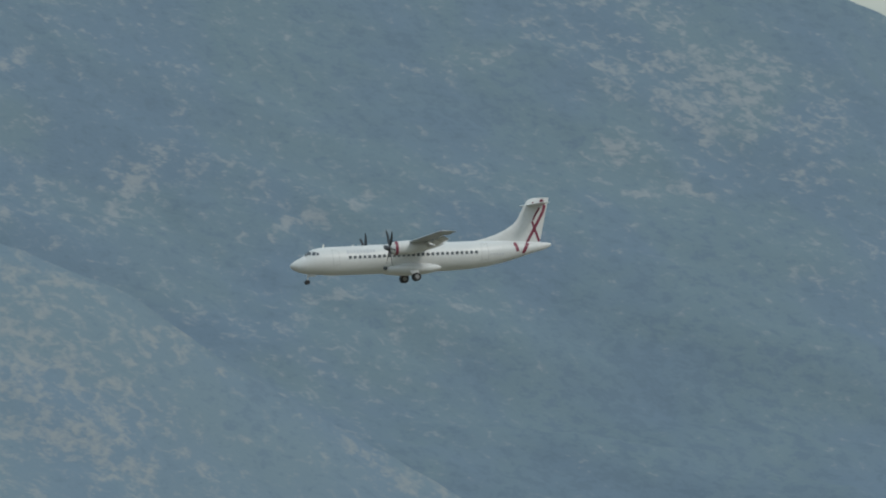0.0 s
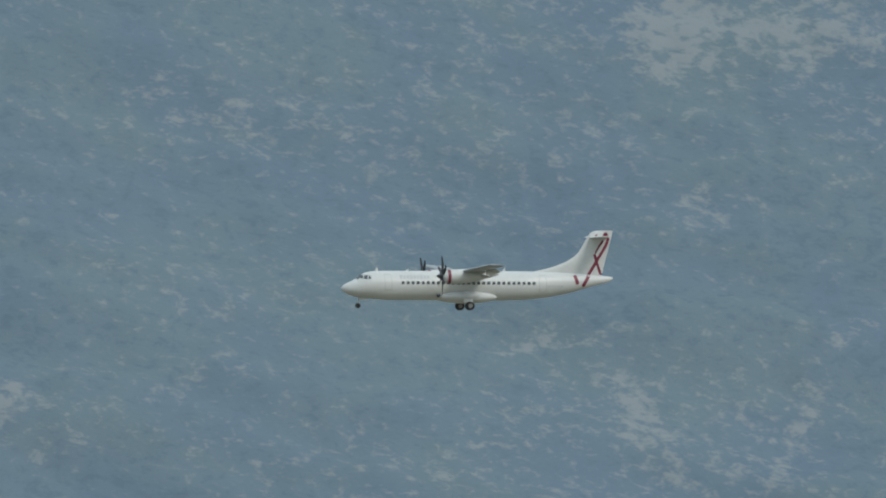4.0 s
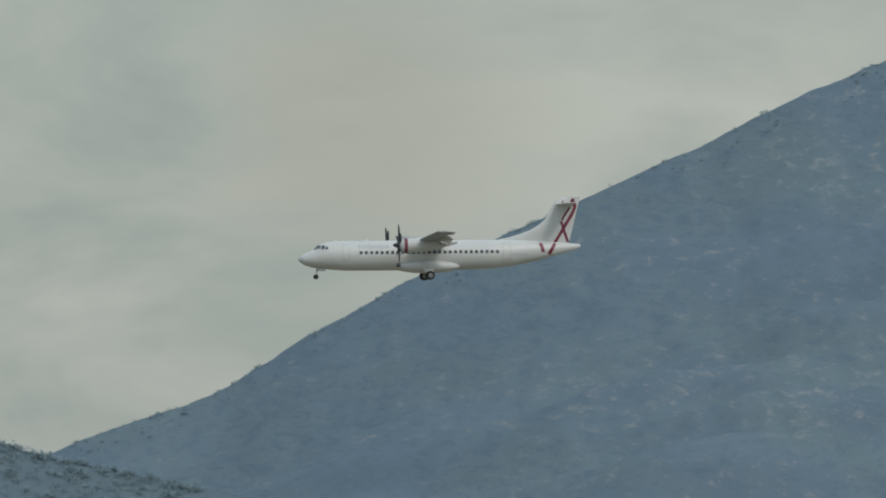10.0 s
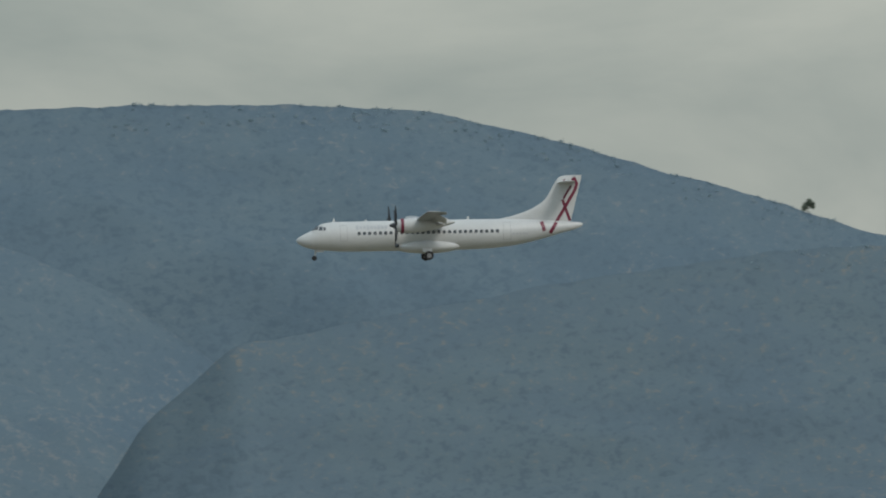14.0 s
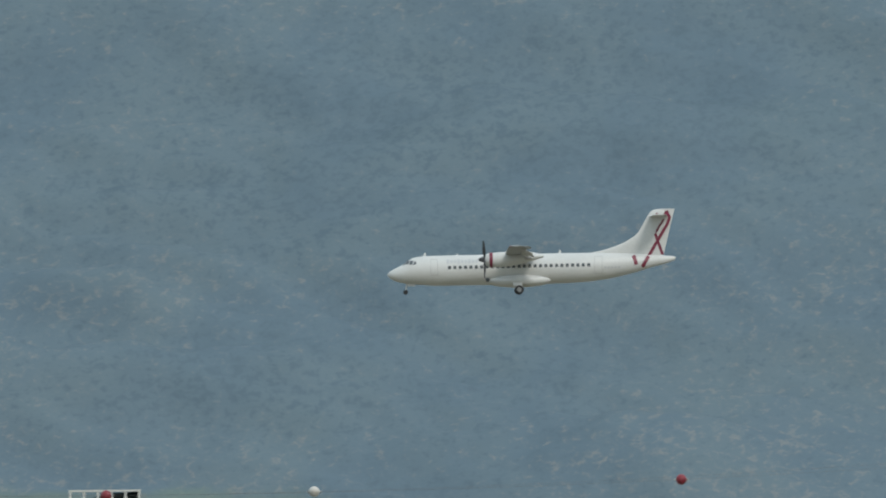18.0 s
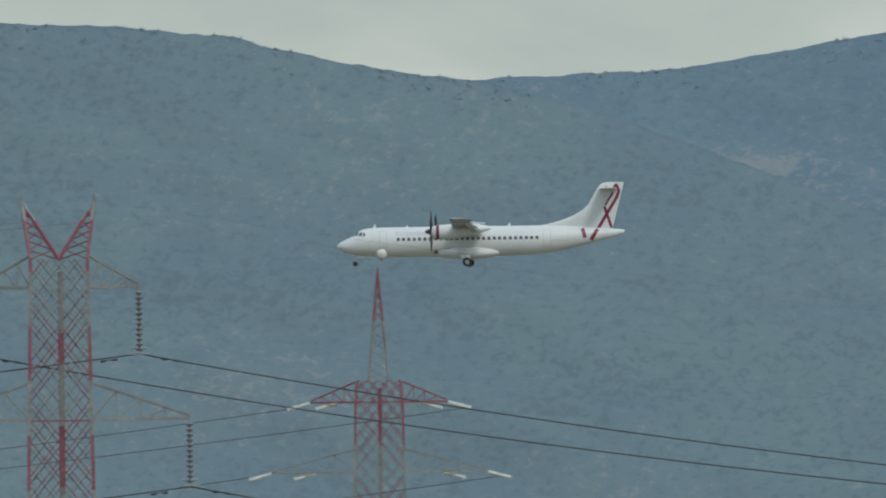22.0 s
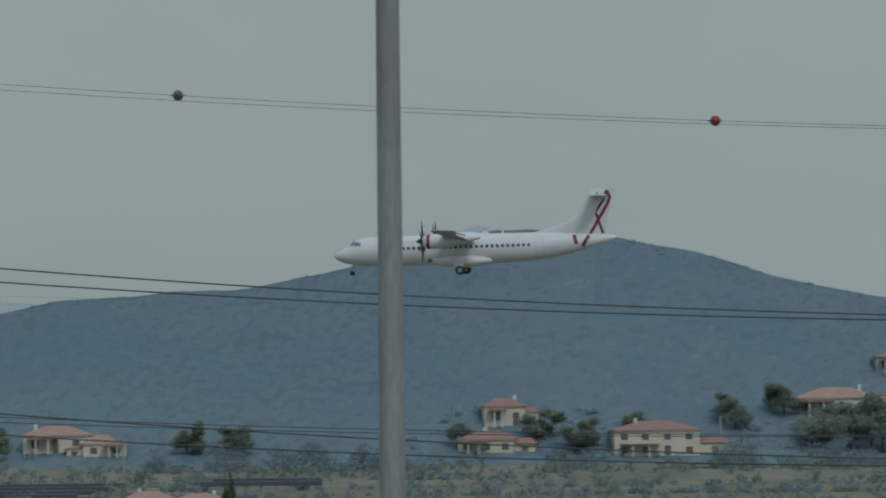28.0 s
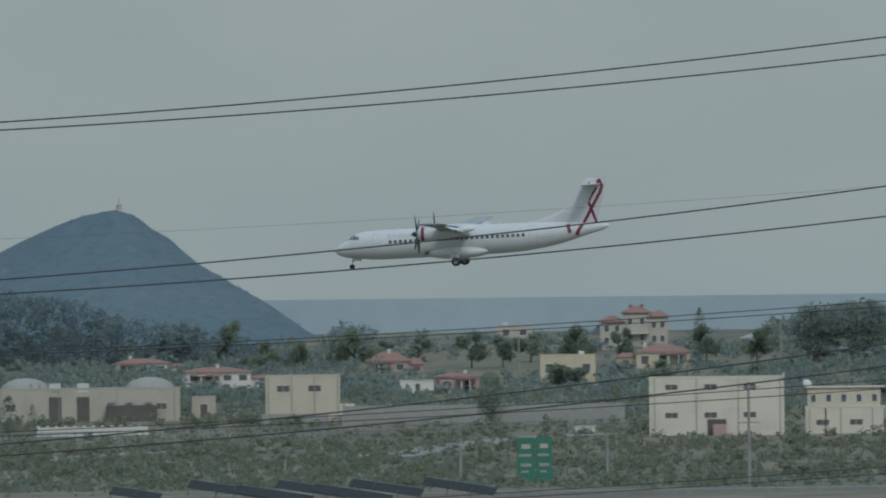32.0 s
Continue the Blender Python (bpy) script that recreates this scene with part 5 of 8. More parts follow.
def street_lamp(az, d, top, side, arm, label, base_r=0.085, turn=0.0, steel=None):
    """A steel lamp post with a cranked arm; side: which way the arm points; top: height of the arm's middle."""
    p = spot(az, 0, d)
    g = float(ground_z(d))
    thing = empty("street_lamp", pose(p.x, p.y, g, 0, 0, -az + turn), label, "street lamp", "street lamps")
    h = top - g
    part("pole", rod((0, 0, -0.2), (0, 0, h - 0.12), base_r, 0.050, 16), POLE_STEEL, thing, "galvanised tapered pole", smooth=60)
    part("collar", lathe(((h - 0.20, 0.052), (h - 0.19, 0.058), (h - 0.13, 0.058), (h - 0.12, 0.046)), 'z', 16), POLE_STEEL, thing, smooth=40)
    for k in range(4):
        part("bolt", rod((0.05 * math.cos(k * 1.57 + .6), 0.05 * math.sin(k * 1.57 + .6), h - 0.35), (0.062 * math.cos(k * 1.57 + .6), 0.062 * math.sin(k * 1.57 + .6), h - 0.35), 0.012, n=6), GALV, thing)
    # arm with its bend
    path = [(0, h - 0.14), (0, h - 0.04), (0.004, h - 0.014), (0.02, h - 0.002), (0.09, h)] + [(0.09 + (arm - 0.09) * k / 6, h + 0.012 * k / 6) for k in range(1, 7)]
    rings = []
    for i, (x, z) in enumerate(path):
        (xa, za), (xb, zb) = path[max(0, i - 1)], path[min(len(path) - 1, i + 1)]
        l = math.hypot(xb - xa, zb - za)
        nx, nz = -(zb - za) / l, (xb - xa) / l
        r = 0.036
        rings.append([(side * (x + nx * r * math.cos(t)), r * math.sin(t), z + nz * r * math.cos(t)) for t in (2 * math.pi * k / 12 for k in range(12))])
    part("arm", loft(rings), steel or RUSTY, thing, "plain galvanised arm" if steel else "rust-stained horizontal arm", smooth=60)
    # lamp head
    x0 = arm - 0.02
    prof = ((0.0, 0.10, -0.075, 0.09), (0.015, 0.115, -0.09, 0.115), (0.12, 0.125, -0.095, 0.14), (0.30, 0.122, -0.10, 0.155), (0.45, 0.11, -0.105, 0.16), (0.60, 0.065, -0.11, 0.15), (0.70, 0.0, -0.112, 0.11), (0.735, -0.06, -0.113, 0.06))
    rings = []
    for x, zt, zb, hw in prof:
        ring = []
        for k in range(16):
            t = 2 * math.pi * k / 16
            c, s = math.cos(t), math.sin(t)
            y = hw * math.copysign(abs(c) ** 0.6, c)
            zz = (zt + zb) / 2 + (zt - zb) / 2 * math.copysign(abs(s) ** 0.6, s)
            ring.append((side * (x0 + x), y, h + zz - 0.01))
        rings.append(ring)
    head = part("lamp_head", loft(rings), LAMP_HOUSING, thing, "dusty dark grey lamp housing", smooth=45)
    part("rim", box((side * (x0 + 0.40), 0, h - 0.115), (0.70, 0.31, 0.022), 0.006), LAMP_HOUSING, head)
    rings = []
    for z, xa, xb, hw in ((0.0, 0.16, 0.715, 0.145), (-0.06, 0.205, 0.70, 0.13), (-0.15, 0.29, 0.60, 0.085), (-0.172, 0.32, 0.575, 0.06)):
        rings.append([(side * (x0 + (xa + xb) / 2 + (xb - xa) / 2 * math.copysign(abs(math.cos(t)) ** 0.5, math.cos(t))), hw * math.copysign(abs(math.sin(t)) ** 0.5, math.sin(t)), h - 0.128 + z) for t in (2 * math.pi * k / 20 for k in range(20))])
    part("lamp_bowl", loft(rings), LAMP_BOWL, head, "dusty translucent prismatic bowl", smooth=30)
    part("catch", box((side * (x0 + 0.30), -0.17, h - 0.09), (0.035, 0.03, 0.05), 0.006, Euler((0, 0.4, 0)).to_matrix().to_4x4()), BARE_METAL, head, "bright metal catch")
    part("hinge", box((side * (x0 + 0.03), -0.12, h - 0.10), (0.06, 0.03, 0.05), 0.006), LAMP_HOUSING, head)
    part("base_plate", box((0, 0, 0.02), (0.4, 0.4, 0.04), 0.008), GALV, thing)
    return thing


street_lamp(3.586, 202, 20 + 202 * 508 / 62000, -1, 1.66, "grey steel street lamp with a dusty lamp head", steel=POLE_STEEL)
street_lamp(-6.466, 151, 20 + 151 * 644 / 62000, 1, 1.335, "grey steel street lamp with a rusty arm")
street_lamp(-8.685, 160, 23.4, 1, 1.335, "tall grey steel street lamp on the roadside", base_r=0.085, turn=95)

# ---- telecom mast with birds ----
ANTENNA_PANEL = material("cream_antenna_panel", (0.46, 0.445, 0.375), 0.5, vary=0.06, scale=3, fine=20)
MAST_STEEL = material("dark_weathered_steel", (0.115, 0.12, 0.125), 0.6, 0.4, vary=0.25, scale=3, fine=20)
RED_GLOW = bpy.data.materials.new("glowing_red_obstruction_light")
RED_GLOW.use_nodes = True
_b = RED_GLOW.node_tree.nodes["Principled BSDF"]
_b.inputs["Base Color"].default_value = (0.6, 0.03, 0.02, 1)
_b.inputs["Emission Color"].default_value = (1.0, 0.045, 0.015, 1)
_b.inputs["Emission Strength"].default_value = 1.7


def telecom_mast(az=9.904, d=370.0):
    u = d / 62000
    z = lambda v: 20 + v * u
    p = spot(az, 0, d)
    thing = empty("telecom_mast", pose(p.x, p.y, 0, 0, 0, -az), "steel telecom mast with cream panel antennas and a red light", "telecom mast")
    g = float(ground_z(d))
    X = lambda px: (px - 763) * u
    top = z(757 + 812 - 806)
    for px in (735, 846):
        part("post", rod((X(px), 0, g), (X(px), 0, top), 0.032, n=10), MAST_STEEL, thing, smooth=60)
    part("post", rod((X(790), 0.5, g), (X(790), 0.5, top), 0.032, n=10), MAST_STEEL, thing, smooth=60)
    for v in (0.0, -0.28, -0.36):
        part("cross_bar", rod((X(735), 0, top + v), (X(846), 0, top + v), 0.02, n=8), MAST_STEEL, thing, smooth=60)
    for k in range(14):
        zz = top - 0.5 - k * 1.2
        part("brace", rod((X(735), 0, zz), (X(846), 0, zz - 1.1), 0.016, n=6), MAST_STEEL, thing)
        part("brace", rod((X(846), 0, zz), (X(790), 0.5, zz - 1.1), 0.016, n=6), MAST_STEEL, thing)
    part("light_pole", rod((X(763), -0.1, top - 1.2), (X(763), -0.1, top - 0.10), 0.045, 0.03, 10), MAST_STEEL, thing)
    part("light_base", lathe(((-0.1, 0.06), (-0.05, 0.075), (0.0, 0.06)), 'z', 12), MAST_STEEL, thing, at=pose(X(764), -0.1, top - 0.07))
    part("obstruction_light", lathe(((0.0, 0.04), (0.02, 0.058), (0.07, 0.058), (0.09, 0.03)), 'z', 14), RED_GLOW, thing, "lit red obstruction light", smooth=60, at=pose(X(764), -0.1, top - 0.07))
    part("lightning_rod", rod((X(762), 0, top), (X(762), 0, z(897)), 0.022, 0.010, 8), MAST_STEEL, thing, smooth=60)
    for px, ptop, x0, x1, name_top, dy in ((684, 822, 630, 680, 856, -0.18), (896, 803, 926, 948, 850, 0.0), (826, 812, 819, 873, 845, -0.22)):
        zt = z(757 + 812 - ptop)
        part("antenna_pole", rod((X(px), dy + 0.12, zt - 2.6), (X(px), dy + 0.12, zt), 0.036, n=10), MAST_STEEL, thing, smooth=60)
        za = z(757 + 812 - name_top)
        w = (x1 - x0) * u
        pan = part("panel_antenna", box((X((x0 + x1) / 2), dy, za - 1.0), (w, 0.14 if w > 0.2 else 0.3, 2.0), 0.015), ANTENNA_PANEL, thing, "cream panel antenna", smooth=30)
        part("top_cap", box((X((x0 + x1) / 2), dy, za + 0.006), (w + 0.012, 0.15 if w > 0.2 else 0.31, 0.022), 0.004), ANTENNA_PANEL, pan)
        for zz in (za - 0.1, za + 0.07):
            part("bracket", box((X(px), dy + 0.08, zz), (0.17, 0.22, 0.04), 0.006), MAST_STEEL, pan)
        part("tilt_clamp", rod((X(px) - 0.14, dy + 0.1, za + 0.1), (X(px) + 0.14, dy + 0.1, za + 0.08), 0.015, n=6), MAST_STEEL, pan)
        part("radio_unit", box((X(px) + 0.06, dy + 0.2, za - 0.18), (0.14, 0.12, 0.3), 0.015), MAST_STEEL, thing, "dark remote radio unit")
    part("outrigger", rod((X(684), 0, top - 0.9), (X(735), 0, top - 0.9), 0.03, n=8), MAST_STEEL, thing)
    part("outrigger", rod((X(896), 0, top - 0.9), (X(846), 0, top - 0.9), 0.03, n=8), MAST_STEEL, thing)
    return X, z, p, az


FEATHER_BLACK = material("black_feathers", (0.016, 0.017, 0.022), 0.5, vary=0.2, scale=10, fine=60)
FEATHER_WHITE = material("white_feathers", (0.75, 0.75, 0.72), 0.7, vary=0.08, scale=10, fine=60)


def blob(parts, n=10):
    """A body of round sections: (x, y, z, radius) along a line."""
    rings = []
    for x, y, z, r in parts:
        rings.append([(x, y + r * math.cos(t), z + r * math.sin(t)) for t in (2 * math.pi * k / n for k in range(n))])
    return loft(rings)


def magpie(p, turn):
    bird = empty("magpie", Matrix.Translation(p) @ pose(0, 0, 0, 0, 0, turn), "black and white magpie perched on the mast", "bird", "magpies")
    part("body", blob(((-0.10, 0, 0.06, 0.012), (-0.05, 0, 0.075, 0.04), (0.0, 0, 0.095, 0.052), (0.05, 0, 0.125, 0.042), (0.075, 0, 0.145, 0.02))), FEATHER_WHITE, bird, "white belly", smooth=179)
    part("head", blob(((0.03, 0, 0.15, 0.015), (0.05, 0, 0.165, 0.033), (0.085, 0, 0.172, 0.032), (0.11, 0, 0.168, 0.012))), FEATHER_BLACK, bird, "black head", smooth=179)
    part("beak", rod((0.105, 0, 0.168), (0.15, 0, 0.162), 0.010, 0.002, 6), FEATHER_BLACK, bird)
    part("tail", loft([[(-0.07, -0.022, 0.075), (-0.07, 0.022, 0.075), (-0.07, 0.022, 0.062), (-0.07, -0.022, 0.062)], [(-0.30, -0.012, -0.02), (-0.30, 0.012, -0.02), (-0.30, 0.012, -0.026), (-0.30, -0.012, -0.026)]]), FEATHER_BLACK, bird, "long black tail")
    for s in (-1, 1):
        part("wing", blob(((-0.13, s * 0.03, 0.055, 0.006), (-0.06, s * 0.042, 0.085, 0.026), (0.01, s * 0.044, 0.108, 0.030), (0.05, s * 0.036, 0.13, 0.014))), FEATHER_BLACK, bird, "folded black wing", smooth=179)
        part("leg", rod((0.0, s * 0.02, 0.05), (0.005, s * 0.02, 0.0), 0.005, n=5), FEATHER_BLACK, bird)


_X, _z, _p, _az = telecom_mast()


def mast_place(px, v, dy=0.0):
    off, a = _X(px), radians(_az)
    return Vector((_p.x + off * math.cos(a) + dy * math.sin(a), _p.y - off * math.sin(a) + dy * math.cos(a), v))


magpie(mast_place(826, _z(757 + 0) + 0.0, -0.1), 20)
magpie(mast_place(910, _z(757 + 812 - 846), -0.05), 150)
magpie(mast_place(750, _z(757 + 812 - 846), -0.08), 205)

# ---- the plain: buildings ----
HILLS = [hill_1, hill_2, hill_3, hill_4, hill_5, hill_6, hill_7, hill_8, hill_9, hill_10, hill_11]
_gd = np.arange(2600.0, 4985.0, 1.0)
_ge = (ground_z(_gd) - EYE.z) / _gd * 1000


def site(az, v):
    """Where the sight line at azimuth az and slope v meets the land."""
    rise = v * K
    best = None
    i = int(np.argmax(_ge >= rise)) if (_ge >= rise).any() else -1
    if i > 0:
        best = spot(az, rise, float(_gd[i]))
    for h in HILLS:
        if h.az[0] < az < h.az[-1]:
            rows = int(np.searchsorted(h.s, 1.0 + 1e-6))
            j = int(np.argmin(np.abs(h.az - az)))
            e = (h.z[:rows, j] - EYE.z) / np.hypot(h.x[:rows, j], h.y[:rows, j]) * 1000
            if (e >= rise).any():
                q = Vector((h.x[int(np.argmax(e >= rise)), j], h.y[int(np.argmax(e >= rise)), j], h.z[int(np.argmax(e >= rise)), j]))
                if best is None or q.xy.length < best.xy.length:
                    best = q
    return best or spot(az, rise, 4700)


def wall_paint(name, c):
    return material(name, c, 0.85, vary=0.1, scale=0.35, fine=5, color2=tuple(x * 0.86 for x in c), patch=0.6)


WALLS = {"cream": wall_paint("cream_render", (0.54, 0.485, 0.38)), "white": wall_paint("white_render", (0.64, 0.61, 0.55)), "peach": wall_paint("peach_render", (0.60, 0.42, 0.32)),
         "yellow": wall_paint("yellow_render", (0.55, 0.475, 0.34)), "pink": wall_paint("pink_render", (0.44, 0.31, 0.275)), "grey": wall_paint("grey_render", (0.33, 0.32, 0.29)),
         "warm": wall_paint("warm_white_render", (0.62, 0.572, 0.468)),
         "stone": wall_paint("stone_grey_render", (0.45, 0.405, 0.335))}
# clay tile colours are greyed by haze mixed into them
ROOFS = {"tile": material("red_clay_tiles", (0.29, 0.155, 0.13), 0.85, vary=0.2, scale=0.9, fine=7, color2=(0.24, 0.15, 0.13)),
         "orange": material("orange_clay_tiles", (0.37, 0.225, 0.17), 0.85, vary=0.2, scale=0.9, fine=7, color2=(0.30, 0.19, 0.15)),
         "concrete": CONCRETE}
# slope houses: distance haze is painted into wall, tile, pane and trim colours
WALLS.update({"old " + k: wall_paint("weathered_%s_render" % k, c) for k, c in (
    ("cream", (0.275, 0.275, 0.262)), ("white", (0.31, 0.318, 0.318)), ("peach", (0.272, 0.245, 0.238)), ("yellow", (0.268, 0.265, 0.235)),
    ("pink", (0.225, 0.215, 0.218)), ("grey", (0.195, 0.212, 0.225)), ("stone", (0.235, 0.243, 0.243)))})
HAZED_TILE = material("hazed_tiles", (0.205, 0.172, 0.168), 0.9, vary=0.2, scale=0.9, fine=7, color2=(0.18, 0.17, 0.17))
HAZED_PANE = material("hazed_shutter", (0.165, 0.185, 0.198), 0.7, vary=0.15)
HAZED_TRIM = material("hazed_trim", (0.26, 0.268, 0.268), 0.8, vary=0.1)
# shutter and pane are raised from darker tones, haze in the colour
SHUTTER = material("dark_brown_shutter", (0.12, 0.105, 0.095), 0.7, vary=0.2)
PANE = material("dark_window_pane", (0.10, 0.11, 0.12), 0.15, vary=0.2)
TRIM_WHITE = material("white_trim", (0.58, 0.58, 0.54), 0.7, vary=0.08)
_box_meshes = {}


def unit_box(name, mat):
    """A bevelled unit block, made once for each material."""
    key = (name, mat.name)
    if key not in _box_meshes:
        me = bpy.data.meshes.new(name)
        bm = box((0, 0, 0), (1, 1, 1), 0.03)
        bm.to_mesh(me)
        bm.free()
        me.materials.append(mat)
        _box_meshes[key] = me
    return _box_meshes[key]


def block(name, parent, c, size, mat, label=""):
    ob = shared(name, unit_box(name, mat), parent, Matrix.Translation(c) @ Matrix.Diagonal((*size, 1)))
    if label:
        ob["label"] = label
    return ob


def roof_mesh(w, dp, h, over, ridge):
    """A hipped roof with a ridge along x."""
    bm = bmesh.new()
    a, b = w / 2 + over, dp / 2 + over
    base = [bm.verts.new(p) for p in ((-a, -b, 0), (a, -b, 0), (a, b, 0), (-a, b, 0))]
    low = [bm.verts.new(p) for p in ((-a, -b, -0.12), (a, -b, -0.12), (a, b, -0.12), (-a, b, -0.12))]
    r0, r1 = bm.verts.new((-ridge, 0, h)), bm.verts.new((ridge, 0, h))
    for f in ((base[0], base[1], r1, r0), (base[2], base[3], r0, r1), (base[1], base[2], r1), (base[3], base[0], r0), tuple(reversed(low))):
        bm.faces.new(f)
    for i in range(4):
        bm.faces.new((low[i], low[(i + 1) % 4], base[(i + 1) % 4], base[i]))
    return bm


_house_rng = random.Random(7)
HILLSIDE = []


def house(az, v, wpx, hpx, rpx, wall="cream", roof="tile", turn=0.0, label="", cols=None, floors=None, balcony=False, name="house", category="house", chimney=True, windows=True, hazed=False):
    """A villa or farm building; sizes are angles, taken to metres at the site's distance."""
    p = site(az, v)
    # slope houses take the colours that have haze mixed in
    trim, pane, shutter, plaster = (HAZED_TRIM, HAZED_PANE, HAZED_PANE, WALLS["old " + wall]) if hazed else (TRIM_WHITE, PANE, SHUTTER, WALLS[wall])
    tiles = ROOFS[roof] if not hazed or roof == "concrete" else HAZED_TILE
    d = p.xy.length
    w, h, rh = wpx * d / 62000, hpx * d / 62000, max(0.0, rpx * d / 62000)
    dp = min(max(0.75 * w, 3.5), 9.0)
    thing = empty(name, pose(p.x, p.y, p.z - 0.25, 0, 0, -az + turn), label or "%s rendered house with a %s roof" % (wall, "flat" if not rpx else "pale concrete" if roof == "concrete" else "orange tiled" if roof == "orange" else "red tiled"), category, "houses on the plain" if name == "house" else "")
    if hazed:
        HILLSIDE.append((p.copy(), w))
    h = h + 0.25
    bm = box((0, dp / 2, h / 2 - 0.45), (w, dp, h + 0.9), min(0.04, h * 0.02))
    part("wall", bm, plaster, thing)
    if rpx:
        part("roof", roof_mesh(w, dp, rh, 0.28, max(0.1, w / 2 - dp * 0.42) if w > dp else w * 0.12), tiles, thing, "clay tiled hipped roof", at=pose(0, dp / 2, h + 0.12))
        block("eave", thing, (0, dp / 2, h - 0.02), (w + 0.5, dp + 0.5, 0.09), trim)
        if chimney:
            cx = _house_rng.uniform(-0.35, 0.35) * w
            ch = block("chimney", thing, (cx, dp * 0.45, h + rh * 0.8), (0.45, 0.45, 0.9 + rh * 0.5), trim, "white chimney")
    else:
        for c, s in (((0, 0.1, h + 0.12), (w, 0.2, 0.3)), ((0, dp - 0.1, h + 0.12), (w, 0.2, 0.3)), ((-w / 2 + 0.1, dp / 2, h + 0.12), (0.2, dp - 0.4, 0.3)), ((w / 2 - 0.1, dp / 2, h + 0.12), (0.2, dp - 0.4, 0.3))):
            block("parapet", thing, c, s, plaster)
        if w > 4 and chimney:
            block("water_tank", thing, (_house_rng.uniform(-0.3, 0.3) * w, dp * 0.5, h + 0.45), (0.7, 0.5, 0.5), trim, "white rooftop water tank")
    if windows and h > 1.0:
        nf = floors or max(1, round(h / 2.7))
        nc = cols or max(1, int(w / 2.3))
        fh = h / nf
        for f in range(nf):
            for c in range(nc):
                x = -w / 2 + w * (c + 0.5) / nc + _house_rng.uniform(-0.15, 0.15)
                door = f == 0 and c == nc // 2 and h > 2.2
                ww, wh = (0.9, min(1.9, fh * 0.75)) if door else (min(1.0, w * 0.2), min(1.15, fh * 0.48))
                z = (wh / 2 + 0.25) if door else fh * (f + 0.55)
                win = block("door" if door else "window", thing, (x, -0.015, z), (ww + 0.16, 0.05, wh + 0.16), trim, "")
                block("pane", win, (0, -0.4, 0), (ww / (ww + 0.16), 0.6, wh / (wh + 0.16)), shutter if (c + f) % 3 == 0 or door else pane)
        for f in range(nf):
            win = block("window", thing, (w / 2 + 0.015, dp * 0.5, fh * (f + 0.55)), (0.05, 0.9, min(1.1, fh * 0.45)), trim)
            block("pane", win, (0.4, 0, 0), (0.6, 0.82, 0.85), pane)
    if rpx and w > 4.5 and not hazed:          # a lower wing beside the main house
        side = 1 if _house_rng.random() < 0.6 else -1
        ww, wd, wh = w * 0.38, dp * 0.6, h * (0.5 if h > 3.5 else 0.7)
        wing = part("wing", box((side * (w / 2 + ww / 2 - 0.1), dp * 0.45, wh / 2 - 0.45), (ww, wd, wh + 0.9), 0.03), plaster, thing, "lower side wing")
        part("roof", roof_mesh(ww, wd, rh * 0.6, 0.2, ww * 0.25), tiles, wing, "clay tiled wing roof", at=pose(side * (w / 2 + ww / 2 - 0.1), dp * 0.45, wh + 0.12))
        block("window", wing, (side * (w / 2 + ww * 0.5), dp * 0.15 - 0.02, wh * 0.55), (0.9, 0.06, min(1.0, wh * 0.45)), shutter, "dark shuttered window")
        block("veranda", thing, (-side * w * 0.2, -0.9, h * (0.5 if h > 3.5 else 0.85)), (w * 0.45, 1.7, 0.14), tiles, "tiled veranda roof")
        for k in (-0.4, -0.02):
            block("post", thing, (-side * w * (0.2 + k * 0.5 + 0.1), -1.6, h * (0.25 if h > 3.5 else 0.42)), (0.16, 0.16, h * (0.5 if h > 3.5 else 0.84)), trim)
    if balcony:
        nf = floors or max(1, round(h / 2.7))
        fh = h / nf
        for f in range(1, nf):
            bal = block("balcony", thing, (0.05 * w, -0.55, fh * f), (w * 0.75, 1.1, 0.14), trim, "white balcony")
            block("balustrade", thing, (0.05 * w, -1.05, fh * f + 0.45), (w * 0.75, 0.09, 0.8), trim, "white balcony balustrade")
    return thing


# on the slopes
house(6.708, 429, 82, 38, 8, "cream", "orange", 8, hazed=True)
house(6.769, 431, 60, 44, 9, "stone", "orange", -10, hazed=True)
house(6.841, 427, 65, 47, 8, "cream", "orange", 5, hazed=True)
house(6.15, 395, 70, 30, 8, "stone", "orange", 12, hazed=True)
house(7.323, 562, 40, 25, 0, "white", turn=6, label="small white flat-roofed house on the wooded ridge", hazed=True)
house(7.288, 582, 35, 16, 0, "grey", turn=-8, label="low grey building on the wooded ridge", hazed=True)
house(7.126, 534, 45, 15, 0, "stone", turn=5, label="low tan building on the rocky slope", hazed=True)
house(7.299, 532, 38, 12, 0, "grey", turn=0, label="low grey shed on the rocky slope", hazed=True)
house(2.759, 422, 47, 16, 7, "peach", "orange", 5, hazed=True)
house(2.83, 420, 40, 12, 5, "cream", "orange", -5, hazed=True)
house(3.506, 391, 95, 12, 7, "peach", "orange", 0, hazed=True)
house(3.30, 402, 45, 10, 0, "white", turn=4, label="low white building among the scrub", hazed=True)
house(-0.027, 214, 105, 32, 14, "pink", "orange", 6, hazed=True)
house(0.104, 193, 90, 18, 6, "white", "orange", 0, hazed=True)
house(-0.36, 250, 90, 12, 5, "grey", "orange", 0, hazed=True)
house(-4.745, 246, 70, 38, 0, "white", turn=10, label="white flat-roofed building on a terrace", hazed=True)
house(-4.798, 296, 55, 18, 0, "stone", turn=5, label="low pale building on the slope", hazed=True)
